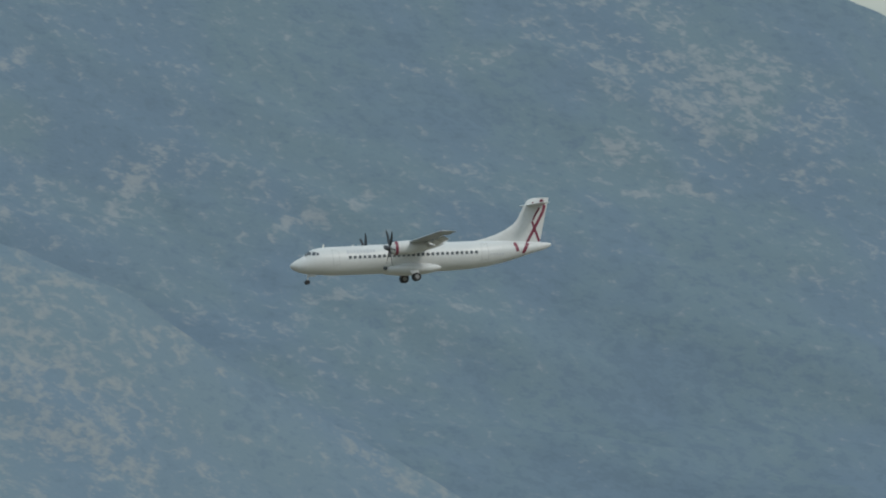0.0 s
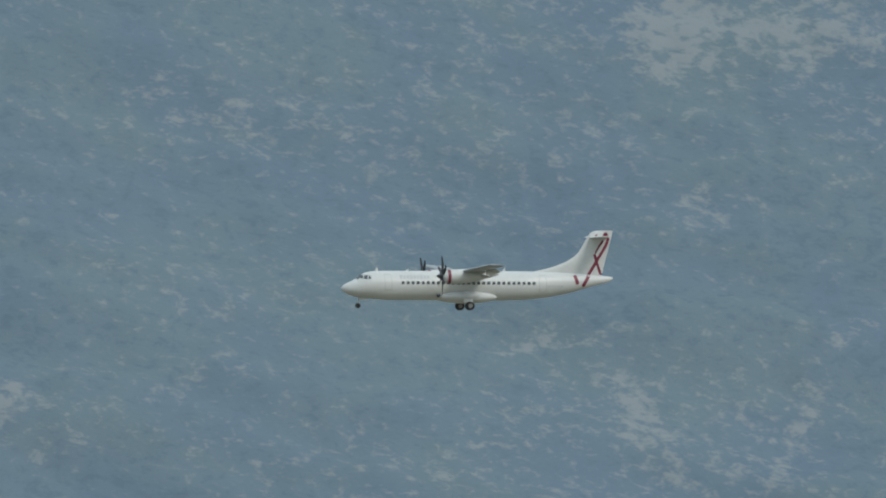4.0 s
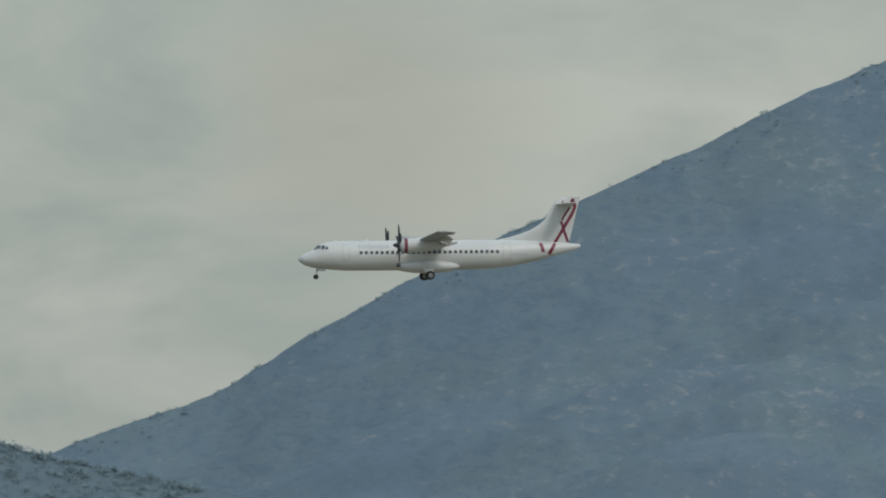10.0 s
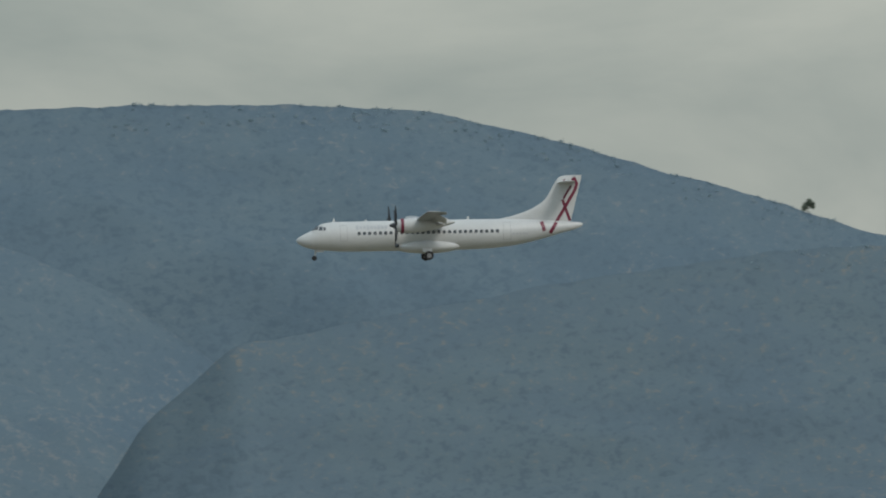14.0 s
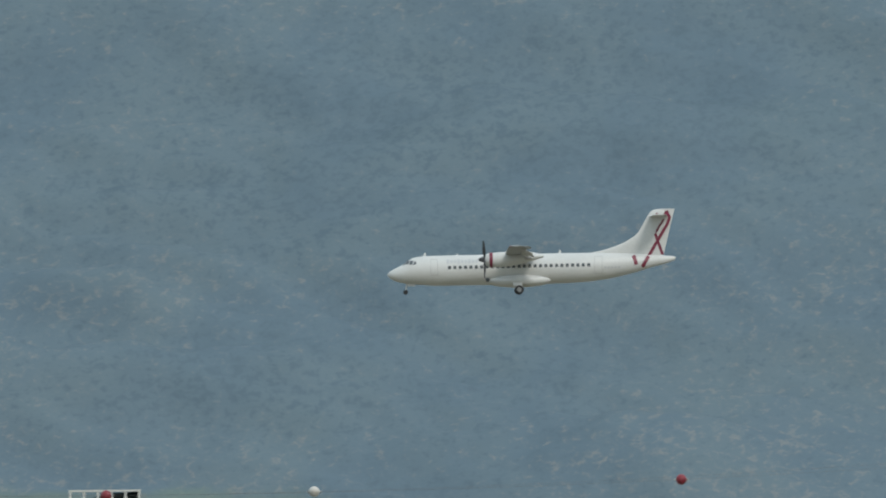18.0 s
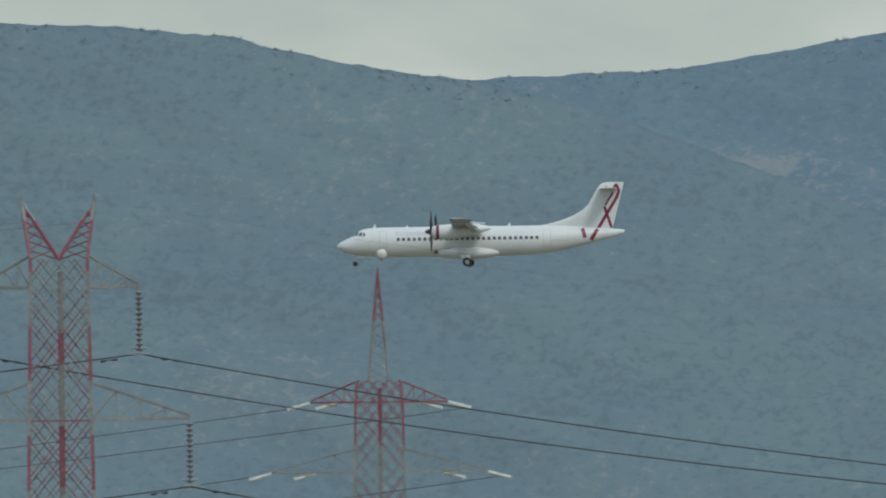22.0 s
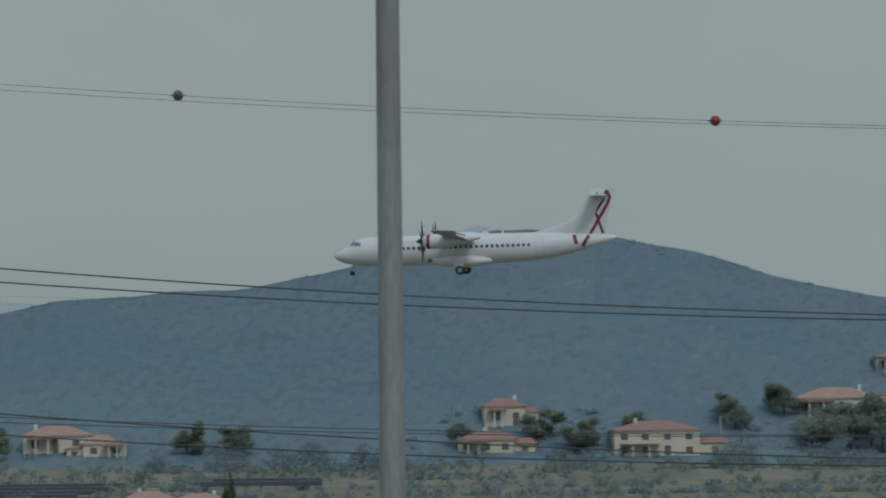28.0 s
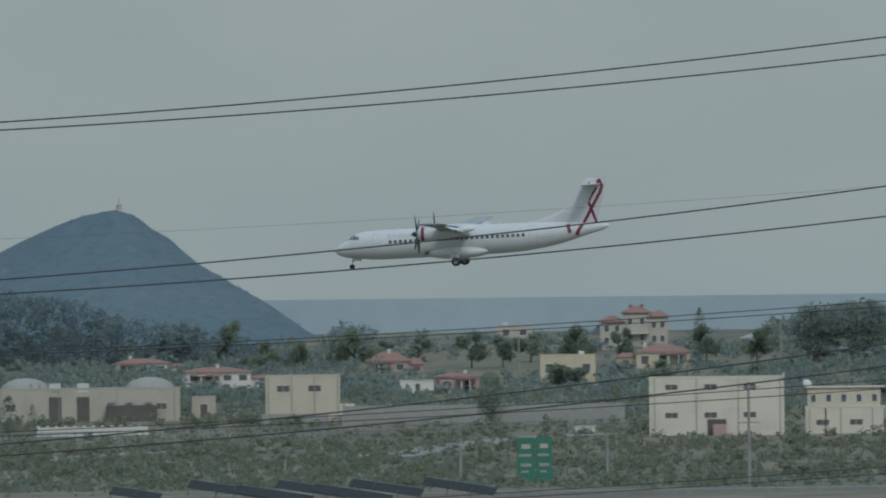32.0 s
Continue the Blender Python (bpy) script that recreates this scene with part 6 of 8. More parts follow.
house(-4.902, 310, 70, 24, 0, "stone", turn=4, label="pale flat-roofed house on the slope", hazed=True)
house(-4.843, 219, 70, 20, 0, "cream", turn=-6, label="low cream house on the slope", hazed=True)
house(-4.906, 126, 75, 28, 5, "cream", "tile", 5, hazed=True)
house(-4.765, 106, 90, 20, 18, "grey", "concrete", 0, label="shed with a pale pitched roof among trees", hazed=True)
house(-4.999, 78, 65, 23, 6, "cream", "tile", -5, hazed=True)
house(-5.136, 53, 80, 34, 0, "cream", turn=6, label="cream flat-roofed house among trees", hazed=True)
house(-5.452, 89, 65, 10, 0, "white", turn=0, label="long low white building", hazed=True)
house(-5.912, 97, 58, 29, 8, "cream", "tile", 0, hazed=True)
house(-5.928, 97, 26, 48, 4, "stone", "tile", 0, label="narrow stone tower of a house", chimney=False, hazed=True)
house(-5.821, 70, 131, 36, 5, "yellow", "tile", 0, label="long yellow villa with a tiled roof", hazed=True)
house(-5.676, 71, 128, 50, 4, "yellow", "tile", 0, label="large yellow villa with a tiled roof", hazed=True)
house(-5.602, 5, 81, 32, 14, "peach", "tile", 0, hazed=True)
house(-6.550, 137, 120, 28, 8, "cream", "tile", 0, hazed=True)
house(-6.824, 149, 75, 24, 10, "pink", "tile", 4, hazed=True)
house(-6.727, 148, 125, 30, 8, "cream", "tile", -4, hazed=True)
house(-6.160, 3, 85, 22, 12, "white", "tile", 0, hazed=True)
house(-6.62, 40, 60, 20, 8, "white", "tile", 6, hazed=True)
house(-6.30, 60, 50, 16, 6, "cream", "tile", -6, hazed=True)
# round the dark wooded hill
house(-8.503, -16, 72, 34, 14, "cream", "tile", 6)
house(-8.532, -67, 99, 22, 16, "yellow", "tile", -8)
house(-8.256, -71, 152, 44, 16, "cream", "tile", 4, floors=2, cols=4, label="large cream villa with a red tiled roof")
house(-7.968, -4, 135, 30, 18, "cream", "orange", -6, cols=4)
house(-7.835, -24, 87, 38, 14, "white", "tile", 5)
house(-7.732, 27, 175, 26, 6, "pink", "orange", 0)
house(-7.858, 66, 70, 30, 6, "grey", "tile", 6)
house(-7.493, 82, 90, 60, 0, "stone", turn=-8, floors=3, cols=3, balcony=True, label="stone-coloured block with balconies among trees")
house(-7.430, -32, 80, 27, 14, "yellow", "tile", 4)
house(-7.576, -69, 135, 16, 10, "white", "concrete", 0, label="low white shed with a pale roof", chimney=False)
house(-7.379, -71, 50, 14, 0, "white", turn=0, label="small white flat-roofed shed")
# among the groves
house(-9.236, -54, 115, 30, 16, "cream", "orange", -5, cols=3)
house(-9.156, -65, 77, 22, 6, "cream", "orange", 0, label="cream veranda wing with a tiled roof")
house(-9.555, -84, 90, 36, 18, "white", "tile", 6)
house(-10.023, -72, 112, 68, 12, "yellow", "tile", 4, floors=2, cols=3, label="tall yellow villa with a red roof terrace")
house(-9.986, -153, 85, 62, 14, "white", "orange", 14, floors=2, cols=2, balcony=True, label="white villa with an orange tiled roof")
house(-9.909, -140, 70, 48, 12, "peach", "orange", -12, floors=2, cols=2, label="peach villa with an orange tiled roof")
house(-9.795, -110, 77, 15, 10, "pink", "orange", 0)
house(-9.086, -162, 88, 23, 14, "pink", "orange", -5, cols=3)
house(-8.997, -171, 85, 31, 10, "yellow", "orange", 5, cols=3)
house(-10.094, -157, 60, 24, 0, "peach", turn=8, label="small peach flat-roofed outbuilding")
house(-10.704, -114, 83, 52, 14, "yellow", "orange", 12, floors=2, cols=2)
house(-10.494, -112, 138, 68, 12, "stone", "tile", 0, floors=3, cols=4, balcony=True, label="three-storey house with white balconies and a red roof")
house(-10.306, -69, 80, 34, 10, "cream", "orange", -5)
house(-10.868, -112, 122, 16, 6, "pink", "tile", 0)
house(-10.771, -161, 150, 40, 12, "pink", "tile", 6, floors=1)
house(-10.370, -166, 120, 28, 6, "pink", "tile", 0)
house(-10.20, 12, 70, 18, 0, "grey", turn=0, label="grey flat roof above the pines")
house(-10.62, 5, 80, 22, 0, "grey", turn=5, label="grey house half hidden by pines")
house(-11.933, -149, 98, 44, 0, "yellow", turn=0, label="yellow unfinished house with a flat roof")
house(-11.777, -126, 95, 26, 12, "yellow", "tile", 0)
house(-12.628, -128, 95, 18, 8, "white", "tile", 0)
house(-12.504, -164, 115, 37, 8, "white", "tile", 5, floors=2, cols=4)
house(-12.114, -168, 78, 28, 6, "pink", "tile", 0)
house(-12.224, -129, 70, 18, 16, "pink", "tile", 4)
house(-12.529, -209, 42, 37, 0, "stone", turn=0, label="small stone-coloured annexe beside the depot", chimney=False)
house(-11.274, -252, 83, 58, 0, "white", turn=4, label="white flat-roofed outbuilding with a blue awning")
house(-11.184, -284, 72, 56, 0, "cream", turn=-6, label="cream house with a peach wing")
house(-11.62, -95, 60, 18, 8, "grey", "concrete", 0, label="grey shed with a white roof", chimney=False)
house(-11.50, -118, 85, 16, 8, "grey", "concrete", 0, label="long grey shed with a white roof", chimney=False)
house(-12.02, -70, 60, 18, 0, "stone", turn=0, label="pale block above the trees")


# the villa with turrets
def turret_villa(az=-11.824, v=-92):
    p = site(az, v)
    m = p.xy.length / 62000
    thing = empty("villa", pose(p.x, p.y, p.z - 0.3, 0, 0, -az), "ochre villa with three red-roofed turrets", "house")
    for x0, x1, h, dp in ((-60, -18, 46, 5), (-20, 28, 62, 7), (26, 60, 54, 6)):
        w = (x1 - x0) * m
        hh = h * m + 0.3
        part("wall", box(((x0 + x1) / 2 * m, dp / 2, hh / 2), (w, dp, hh), 0.03), WALLS["stone"], thing)
        part("roof", roof_mesh(w, dp, 11 * m, 0.3, 0.3), ROOFS["tile"], thing, "red tiled turret roof", at=pose((x0 + x1) / 2 * m, dp / 2, hh + 0.12))
        for k in (-0.22, 0.22):
            for zz in (0.35, 0.78):
                win = block("window", thing, ((x0 + x1) / 2 * m + k * w, -0.02, hh * zz), (0.75, 0.06, 1.0), TRIM_WHITE)
                block("pane", win, (0, -0.4, 0), (0.8, 0.6, 0.85), PANE)
    for x in (-6, 14):
        block("chimney", thing, (x * m, 3, 74 * m), (0.5, 0.5, 1.1), ROOFS["tile"], "brick chimney")
    block("balcony", thing, (4 * m, -0.6, 30 * m), (3.4, 1.1, 0.15), TRIM_WHITE)


turret_villa()


# large buildings by the motorway
def slab_building(name, label, az, v, wpx, hpx, wall, rows, cols, win_w, win_h, lintel=0.0, depth=11.0, parapet=0.25, tall=None):
    p = site(az, v)
    m = p.xy.length / 62000
    w, h = wpx * m, hpx * m + 0.3
    thing = empty(name, pose(p.x, p.y, p.z - 0.3, 0, 0, -az), label, "building")
    part("wall", box((0, depth / 2, h / 2), (w, depth, h), 0.03), WALLS[wall], thing)
    for c, s in (((0, 0.1, h + parapet / 2), (w + 0.06, 0.22, parapet)), ((0, depth - 0.1, h + parapet / 2), (w + 0.06, 0.22, parapet)), ((-w / 2 + 0.1, depth / 2, h + parapet / 2), (0.22, depth - 0.44, parapet)), ((w / 2 - 0.1, depth / 2, h + parapet / 2), (0.22, depth - 0.44, parapet))):
        block("parapet", thing, c, s, WALLS[wall])
    for r in rows:
        for c in cols:
            win = block("window", thing, ((c - 0.5) * w, -0.01, r * h), (win_w + 0.14, 0.06, win_h + 0.14), TRIM_WHITE, "strip window")
            for k in (-0.25, 0.25):
                block("pane", win, (k * 0.96, -0.35, 0), (0.45, 0.6, 0.84), SHUTTER)
    for k in range(4):
        block("downpipe", thing, (-w / 2 + w * (0.04 + 0.31 * k), -0.06, h / 2), (0.09, 0.1, h), WALLS["grey"])
    return thing, w, h, m


big, bw, bh, bm_ = slab_building("warehouse", "large white two-storey warehouse with small strip windows", -11.690, -251, 239, 104, "warm", (0.40, 0.86), (0.165, 0.455, 0.745), 1.45, 0.62)
block("roller_door", big, (0.0, -0.03, 1.35), (2.3, 0.1, 2.2), SHUTTER, "dark roller door")
block("kiosk", big, (0.02 * bw, -1.2, 1.0), (1.6, 1.2, 1.7), WALLS["pink"], "small pink kiosk at the wall")
block("corner_post", big, (bw / 2 - 0.08, -0.08, bh + 0.3), (0.3, 0.3, 0.5), WALLS["warm"])
off, ow, oh, om = slab_building("office_block", "white office block with stepped roof terraces", -11.462, -250, 180, 48, "warm", (0.52,), (0.17, 0.5, 0.83), 1.5, 0.62, depth=9)
part("upper_storey", box((-0.12 * ow, 5.2, oh + 1.2), (ow * 0.72, 7, 2.4), 0.03), WALLS["cream"], off, "cream upper storey")
part("upper_roof", box((-0.10 * ow, 5.2, oh + 2.55), (ow * 0.78, 7.6, 0.22), 0.03), WALLS["warm"], off)
for k in range(5):
    win = block("window", off, (-0.42 * ow + k * 0.15 * ow, 1.66, oh + 1.2), (0.7, 0.1, 1.0), TRIM_WHITE)
    block("pane", win, (0, -0.4, 0), (0.8, 0.6, 0.85), PANE)
part("satellite_dish", lathe(((0.0, 0.02), (0.03, 0.3), (0.12, 0.55)), 'y', 16), TRIM_WHITE, off, "white satellite dish", at=pose(-0.5 * ow + 0.3, 2.0, oh + 3.1, -30, 0, 20))
for k, x in enumerate((-0.3, 0.28)):
    part("downpipe", rod((x * ow, -0.1, 0), (x * ow, -0.1, oh), 0.07), SHUTTER, off)
cre, cw, chh, cm = slab_building("depot", "cream flat-roofed depot with a white annexe", -12.367, -219, 132, 83, "cream", (0.76,), (0.24, 0.66), 1.55, 0.75, depth=8)
part("annexe", box((cw / 2 + 0.9, 2.5, 1.35), (1.8, 5, 2.7), 0.03), WALLS["white"], cre, "white lean-to annexe")
part("yard_wall", box((-0.1 * cw, -0.6, 0.8), (cw * 0.9, 0.25, 1.5), 0.02), WALLS["grey"], cre)
ind, iw, ih, im = slab_building("factory", "long beige factory with skylights and domed roofs", -12.72, -211, 330, 56, "stone", (0.5,), (0.09, 0.9), 1.2, 0.8, depth=14)
for x in (0.17, 0.42):
    part("vault_roof", lathe([(0.0, 3.1), (0.6, 2.9), (1.1, 2.2), (1.45, 1.2), (1.55, 0.05)], 'z', 20), WALLS["grey"], ind, "pale domed roof", at=pose((x - 0.5 if x < 0.3 else 0.34) * iw, 7, ih), smooth=40)
for x in (-0.17, -0.02):
    block("skylight_box", ind, (x * iw, 0.6, ih + 0.25), (1.5, 1.2, 1.2), TRIM_WHITE, "white roof hatch")
    block("loading_bay", ind, (x * iw, -0.04, ih * 0.42), (1.6, 0.1, ih * 0.75), SHUTTER, "dark loading bay")
for k in range(3):
    block("silo_rail", ind, ((0.13 + 0.1 * k) * iw, -0.5, ih * 0.62), (0.9, 0.6, 0.12), GALV)
block("dark_lean_to", ind, (0.24 * iw, -0.8, ih * 0.28), (0.27 * iw, 1.6, ih * 0.5), SHUTTER, "dark lean-to shed")
for k in range(6):
    part("roof_vent", rod((-0.3 * iw + k * 1.1, 3, ih), (-0.3 * iw + k * 1.1, 3, ih + 0.9), 0.1), GALV, ind)


# concrete frame of an unfinished building on a green field
def concrete_frame(az=-0.047, v=256):
    p = site(az, v)
    m = p.xy.length / 62000
    w, h = 122 * m, 38 * m
    thing = empty("unfinished_building", pose(p.x, p.y, p.z - 0.2, 0, 0, -az), "unfinished two-storey building of white concrete frames", "building")
    for x in np.linspace(-w / 2, w / 2, 6):
        for y in (0, 4):
            block("column", thing, (x, y, h / 2), (0.32, 0.32, h), TRIM_WHITE)
    for z in (h * 0.5, h):
        block("floor_slab", thing, (0, 2, z), (w + 0.4, 4.6, 0.26), TRIM_WHITE, "white concrete slab")
    block("rear_wall", thing, (-w * 0.2, 4.2, h * 0.25), (w * 0.6, 0.2, h * 0.5), WALLS["white"])
    block("side_wall", thing, (w / 2, 2, h / 2), (0.2, 4, h), WALLS["white"])


concrete_frame()

# ---- small things on the plain ----
WOOD_POLE = material("grey_weathered_pole", (0.30, 0.29, 0.26), 0.85, vary=0.2, scale=1.5, fine=12, stretch=(4, 4, 0.5))


def pole(az, v, hpx, arm=False):
    p = site(az, v)
    h = hpx * p.xy.length / 62000
    thing = empty("utility_pole", pose(p.x, p.y, p.z - 0.1, 0, 0, -az), "grey weathered utility pole in the fields", "utility pole", "utility poles")
    part("shaft", rod((0, 0, 0), (0, 0, h), 0.17, 0.11, 8), WOOD_POLE, thing, smooth=60)
    if arm:
        for z in (h - 0.5, h - 4.0):
            part("cross_arm", box((0, 0, z), (2.2, 0.12, 0.12), 0.02), WOOD_POLE, thing)
            for x in (-0.9, 0, 0.9):
                part("insulator", rod((x, 0, z), (x, 0, z + 0.3), 0.06, 0.04, 6), WHITE_INS, thing)
    else:
        part("cap", rod((0, 0, h), (0, 0, h + 0.12), 0.13, 0.08, 8), WOOD_POLE, thing)


for az, v, hpx in ((-9.632, -163, 71), (-9.524, -168, 95), (-9.761, -110, 63), (-9.125, -111, 68), (-9.544, -138, 55), (-10.742, -337, 150), (-10.899, -315, 120), (-11.234, -130, 60),
                   (-12.013, -145, 72), (-11.584, -120, 72), (-11.535, -119, 65), (-11.870, -325, 80), (-12.110, -322, 60), (-12.397, -318, 35), (-10.557, -175, 42), (-10.083, -89, 30), (-8.146, -60, 55), (-8.447, -31, 35)):
    pole(az, v, hpx)
pole(-11.638, -345, 193, True)

# sign green muted by painted distance haze
SIGN_GREEN = material("green_sign_sheet", (0.045, 0.175, 0.115), 0.6, vary=0.08, scale=1, fine=6)


def road_sign(az=-11.989, v=-330):
    p = site(az, v)
    m = p.xy.length / 62000
    thing = empty("road_sign", pose(p.x, p.y, p.z, 0, 0, -az), "green motorway sign with two panels on posts", "road sign")
    z1, z0 = 80 * m, 2 * m
    for x0, x1, zt in ((-31, 1, z1), (3, 31, z1 + 1 * m)):
        pan = part("panel", box(((x0 + x1) / 2 * m, 0, (zt + z0) / 2 + 0.1), ((x1 - x0) * m, 0.08, zt - z0), 0.02), SIGN_GREEN, thing, "green sign panel")
        cx, w = (x0 + x1) / 2 * m, (x1 - x0) * m
        for k, (zz, ww, hh) in enumerate(((0.82, 0.5, 0.10), (0.62, 0.7, 0.06), (0.40, 0.6, 0.07), (0.25, 0.4, 0.05))):
            part("lettering_bar", box((cx - 0.06 * w * (k % 2), -0.05, z0 + (zt - z0) * zz), (w * ww, 0.02, (zt - z0) * hh)), WALLS["stone"] if k == 0 else WALLS["grey"], pan, "plain pale lettering bar")
    for x in (-24, -4, 8, 26):
        part("post", box((x * m, 0.12, z1 / 2 - 0.3), (0.16, 0.14, z1 + 0.6), 0.01), GALV, thing)


road_sign()
PANEL_BLUE = material("dark_solar_cell_glass", (0.028, 0.031, 0.036), 0.6, vary=0.15, scale=1.2, fine=6, spec=0.15)


def solar_table(az, v, wpx, depth=3.0, tilt=14, skew=0.0, lean=0.0):
    p = site(az, v)
    m = p.xy.length / 62000
    w = wpx * m
    thing = empty("solar_table", pose(p.x, p.y, p.z + wpx * m * 0.5 * math.sin(radians(lean)), 0, lean, -az + skew), "tilted table of dark solar panels with a pale edge", "solar panels", "solar tables")
    n = max(2, min(8, int(w / 2.0)))
    for k in range(n):
        pan = part("solar_panel", box((0, 0, 0), (w / n - 0.04, depth, 0.05), 0.01), PANEL_BLUE, thing, at=pose(-w / 2 + w * (k + 0.5) / n, 0, 1.1, tilt, 0, 0))
        part("edge", box((0, depth / 2, 0.03), (w / n - 0.02, 0.07, 0.05)), GALV, pan, "dull aluminium edge")
    for k in range(n + 1):
        part("leg", rod((-w / 2 + w * k / n, 0.3, 0), (-w / 2 + w * k / n, 0.3, 1.15), 0.05), GALV, thing)


for az, v, wpx in ((-12.645, -368, 90), (-12.49, -367, 150), (-12.355, -366, 130), (-12.235, -365, 130), (-12.115, -364, 130), (-12.42, -376, 140), (-12.29, -376, 140)):
    solar_table(az, v, wpx, skew=-7, lean=9, tilt=13)
for r, (v, a0, a1) in enumerate(((-152, -9.50, -9.22), (-145, -9.47, -9.20), (-139, -9.44, -9.17), (-133, -9.41, -9.15), (-127, -9.37, -9.12), (-121, -8.98, -8.80), (-127, -9.0, -8.80))):
    solar_table((a0 + a1) / 2, v, (a1 - a0) * 1082, depth=2.2)

FENCE_MAT = material("grey_fence_steel", (0.28, 0.28, 0.26), 0.7, 0.3, vary=0.2)


def fence(az0, az1, v0, v1, n, hpx=26, mesh=True):
    p0, p1 = site(az0, v0), site(az1, v1)
    thing = empty("fence", Matrix.Translation(p0), "grey post and wire fence along the yard", "fence", "fences")
    h = hpx * p0.xy.length / 62000
    for k in range(n + 1):
        u = k / n
        q = site(az0 + (az1 - az0) * u, v0 + (v1 - v0) * u) - p0
        part("post", rod(q - Vector((0, 0, 0.2)), q + Vector((0, 0, h)), 0.07, n=5), FENCE_MAT, thing)
    for f in (0.35, 0.65, 0.95):
        part("rail", rod(Vector((0, 0, h * f)), p1 - p0 + Vector((0, 0, h * f)), 0.05, n=5), FENCE_MAT, thing)


fence(-12.85, -12.38, -256, -250, 34)
fence(-12.38, -11.82, -250, -238, 40, 24)
ASPHALT = material("pale_worn_road", (0.24, 0.235, 0.215), 0.9, vary=0.12, scale=0.1, fine=1.0)


def road_strip(name, label, pts, width, mat=ASPHALT, lift=0.35):
    """A road along sites (azimuth, slope)."""
    ps = [site(a, v) for a, v in pts]
    rows = []
    for i, p in enumerate(ps):
        t = (ps[min(len(ps) - 1, i + 1)] - ps[max(0, i - 1)]).normalized()
        s = Vector((t.y, -t.x, 0)) * width / 2
        rows.append([p + s + Vector((0, 0, lift)), p - s + Vector((0, 0, lift)), p - s + Vector((0, 0, lift - 1.0)), p + s + Vector((0, 0, lift - 1.0))])
    ob = part(name, loft(rows), mat)
    return tagged(ob, label, "road", kind="structure")


road_strip("road_1", "pale worn road past the factory yard", [(-12.95, -292), (-12.8, -284), (-12.65, -272), (-12.5, -268), (-12.38, -272)], 7)
road_strip("road_2", "pale curved slip road", [(-12.25, -285), (-12.16, -272), (-12.08, -262), (-11.98, -252), (-11.88, -248)], 8)
road_strip("road_3", "grey motorway edge behind the groves", [(-12.95, -352), (-12.3, -351), (-11.6, -348), (-11.2, -346), (-10.6, -343)], 9)
for a0, a1, v, hh, w_, lab in ((-12.30, -11.84, -226, 40, "grey", "long grey concrete yard wall"), (-12.80, -12.62, -240, 22, "white", "white panel wall by the road")):
    p0, p1 = site(a0, v), site(a1, v)
    m = p0.xy.length / 62000
    mid = (p0 + p1) / 2
    wl_ = empty("yard_wall", pose(mid.x, mid.y, min(p0.z, p1.z) - 0.2, 0, 0, -(a0 + a1) / 2), lab, "wall", "yard walls")
    L = (p1 - p0).length
    for k in range(12):
        block("wall_panel", wl_, (-L / 2 + L * (k + 0.5) / 12, 0, hh * m / 2), (L / 12 - 0.06, 0.25, hh * m), WALLS[w_])
        block("pier", wl_, (-L / 2 + L * k / 12, -0.05, hh * m / 2 + 0.1), (0.35, 0.4, hh * m + 0.2), WALLS[w_])
for az, v, wpx, hpx, lab, w_ in ((-11.370, -186, 26, 24, "white water tank on a stand", "white"), (-9.373, -128, 60, 9, "low white shed in the field", "white"), (-11.906, -243, 36, 14, "white cabinet beside the road", "white"), (-12.18, -170, 60, 26, "white flat shed with a pink wing", "white"), (-9.66, -112, 22, 10, "small white hut between the trees", "white")):
    p = site(az, v)
    m = p.xy.length / 62000
    hut = empty("shed", pose(p.x, p.y, p.z - 0.1, 0, 0, -az), lab, "shed", "sheds")
    part("body", box((0, 1, hpx * m / 2), (wpx * m, 2.0, hpx * m), 0.04), WALLS[w_], hut)
    part("lid", box((0, 1, hpx * m + 0.06), (wpx * m + 0.25, 2.2, 0.12), 0.03), TRIM_WHITE, hut)
    block("door", hut, (0.1, -0.02, hpx * m * 0.42), (0.6, 0.06, hpx * m * 0.75), SHUTTER)


# radio mast on the rocky hill, and the little tower on the cone
def radio_mast():
    p = hill_8.on(-6.30, 238 * K)
    m = p.xy.length / 62000
    h = 178 * m
    thing = empty("radio_mast", pose(p.x, p.y, p.z - 0.4, 0, 0, 6.3), "tall grey lattice radio mast on a rocky hill", "radio mast")
    lv = ((0, 1.15), (h * 0.35, 0.72), (h * 0.72, 0.45), (h * 0.86, 0.34))
    for sx, sy in ((-1, -1), (1, -1), (1, 1), (-1, 1)):
        bm = bmesh.new()
        for (z0, h0), (z1, h1) in zip(lv[:-1], lv[1:]):
            add_bar(bm, (sx * h0, sy * h0, z0), (sx * h1, sy * h1, z1), 0.2)
        part("leg", bm, GALV, thing)
    for k in range(4):
        bm = bmesh.new()
        lattice_faces(bm, lv, 0.8, 0.11, (k,))
        part("bracing", bm, GALV, thing)
    for z, r in ((0.62, 0.75), (0.70, 0.65), (0.78, 0.7), (0.84, 0.6), (0.28, 0.9)):
        part("platform", box((0, 0, h * z), (r * 2, r * 2, 0.12), 0.02), GALV, thing)
    for k in range(7):
        t = k * 0.9
        part("antenna", box((0.62 * math.cos(t), 0.62 * math.sin(t), h * (0.64 + 0.035 * k)), (0.16, 0.16, 1.0), 0.03), PALE_GREY, thing, "pale panel antenna")
    part("top_pole", rod((0, 0, h * 0.86), (0, 0, h), 0.14, 0.06, 8), GALV, thing)
    part("hut", box((-1.9, 0.5, 0.5), (2.2, 2, 1.4), 0.04), WALLS["white"], thing, "small white equipment hut")


radio_mast()
_p = hill_11.on(-12.665, 170 * K)
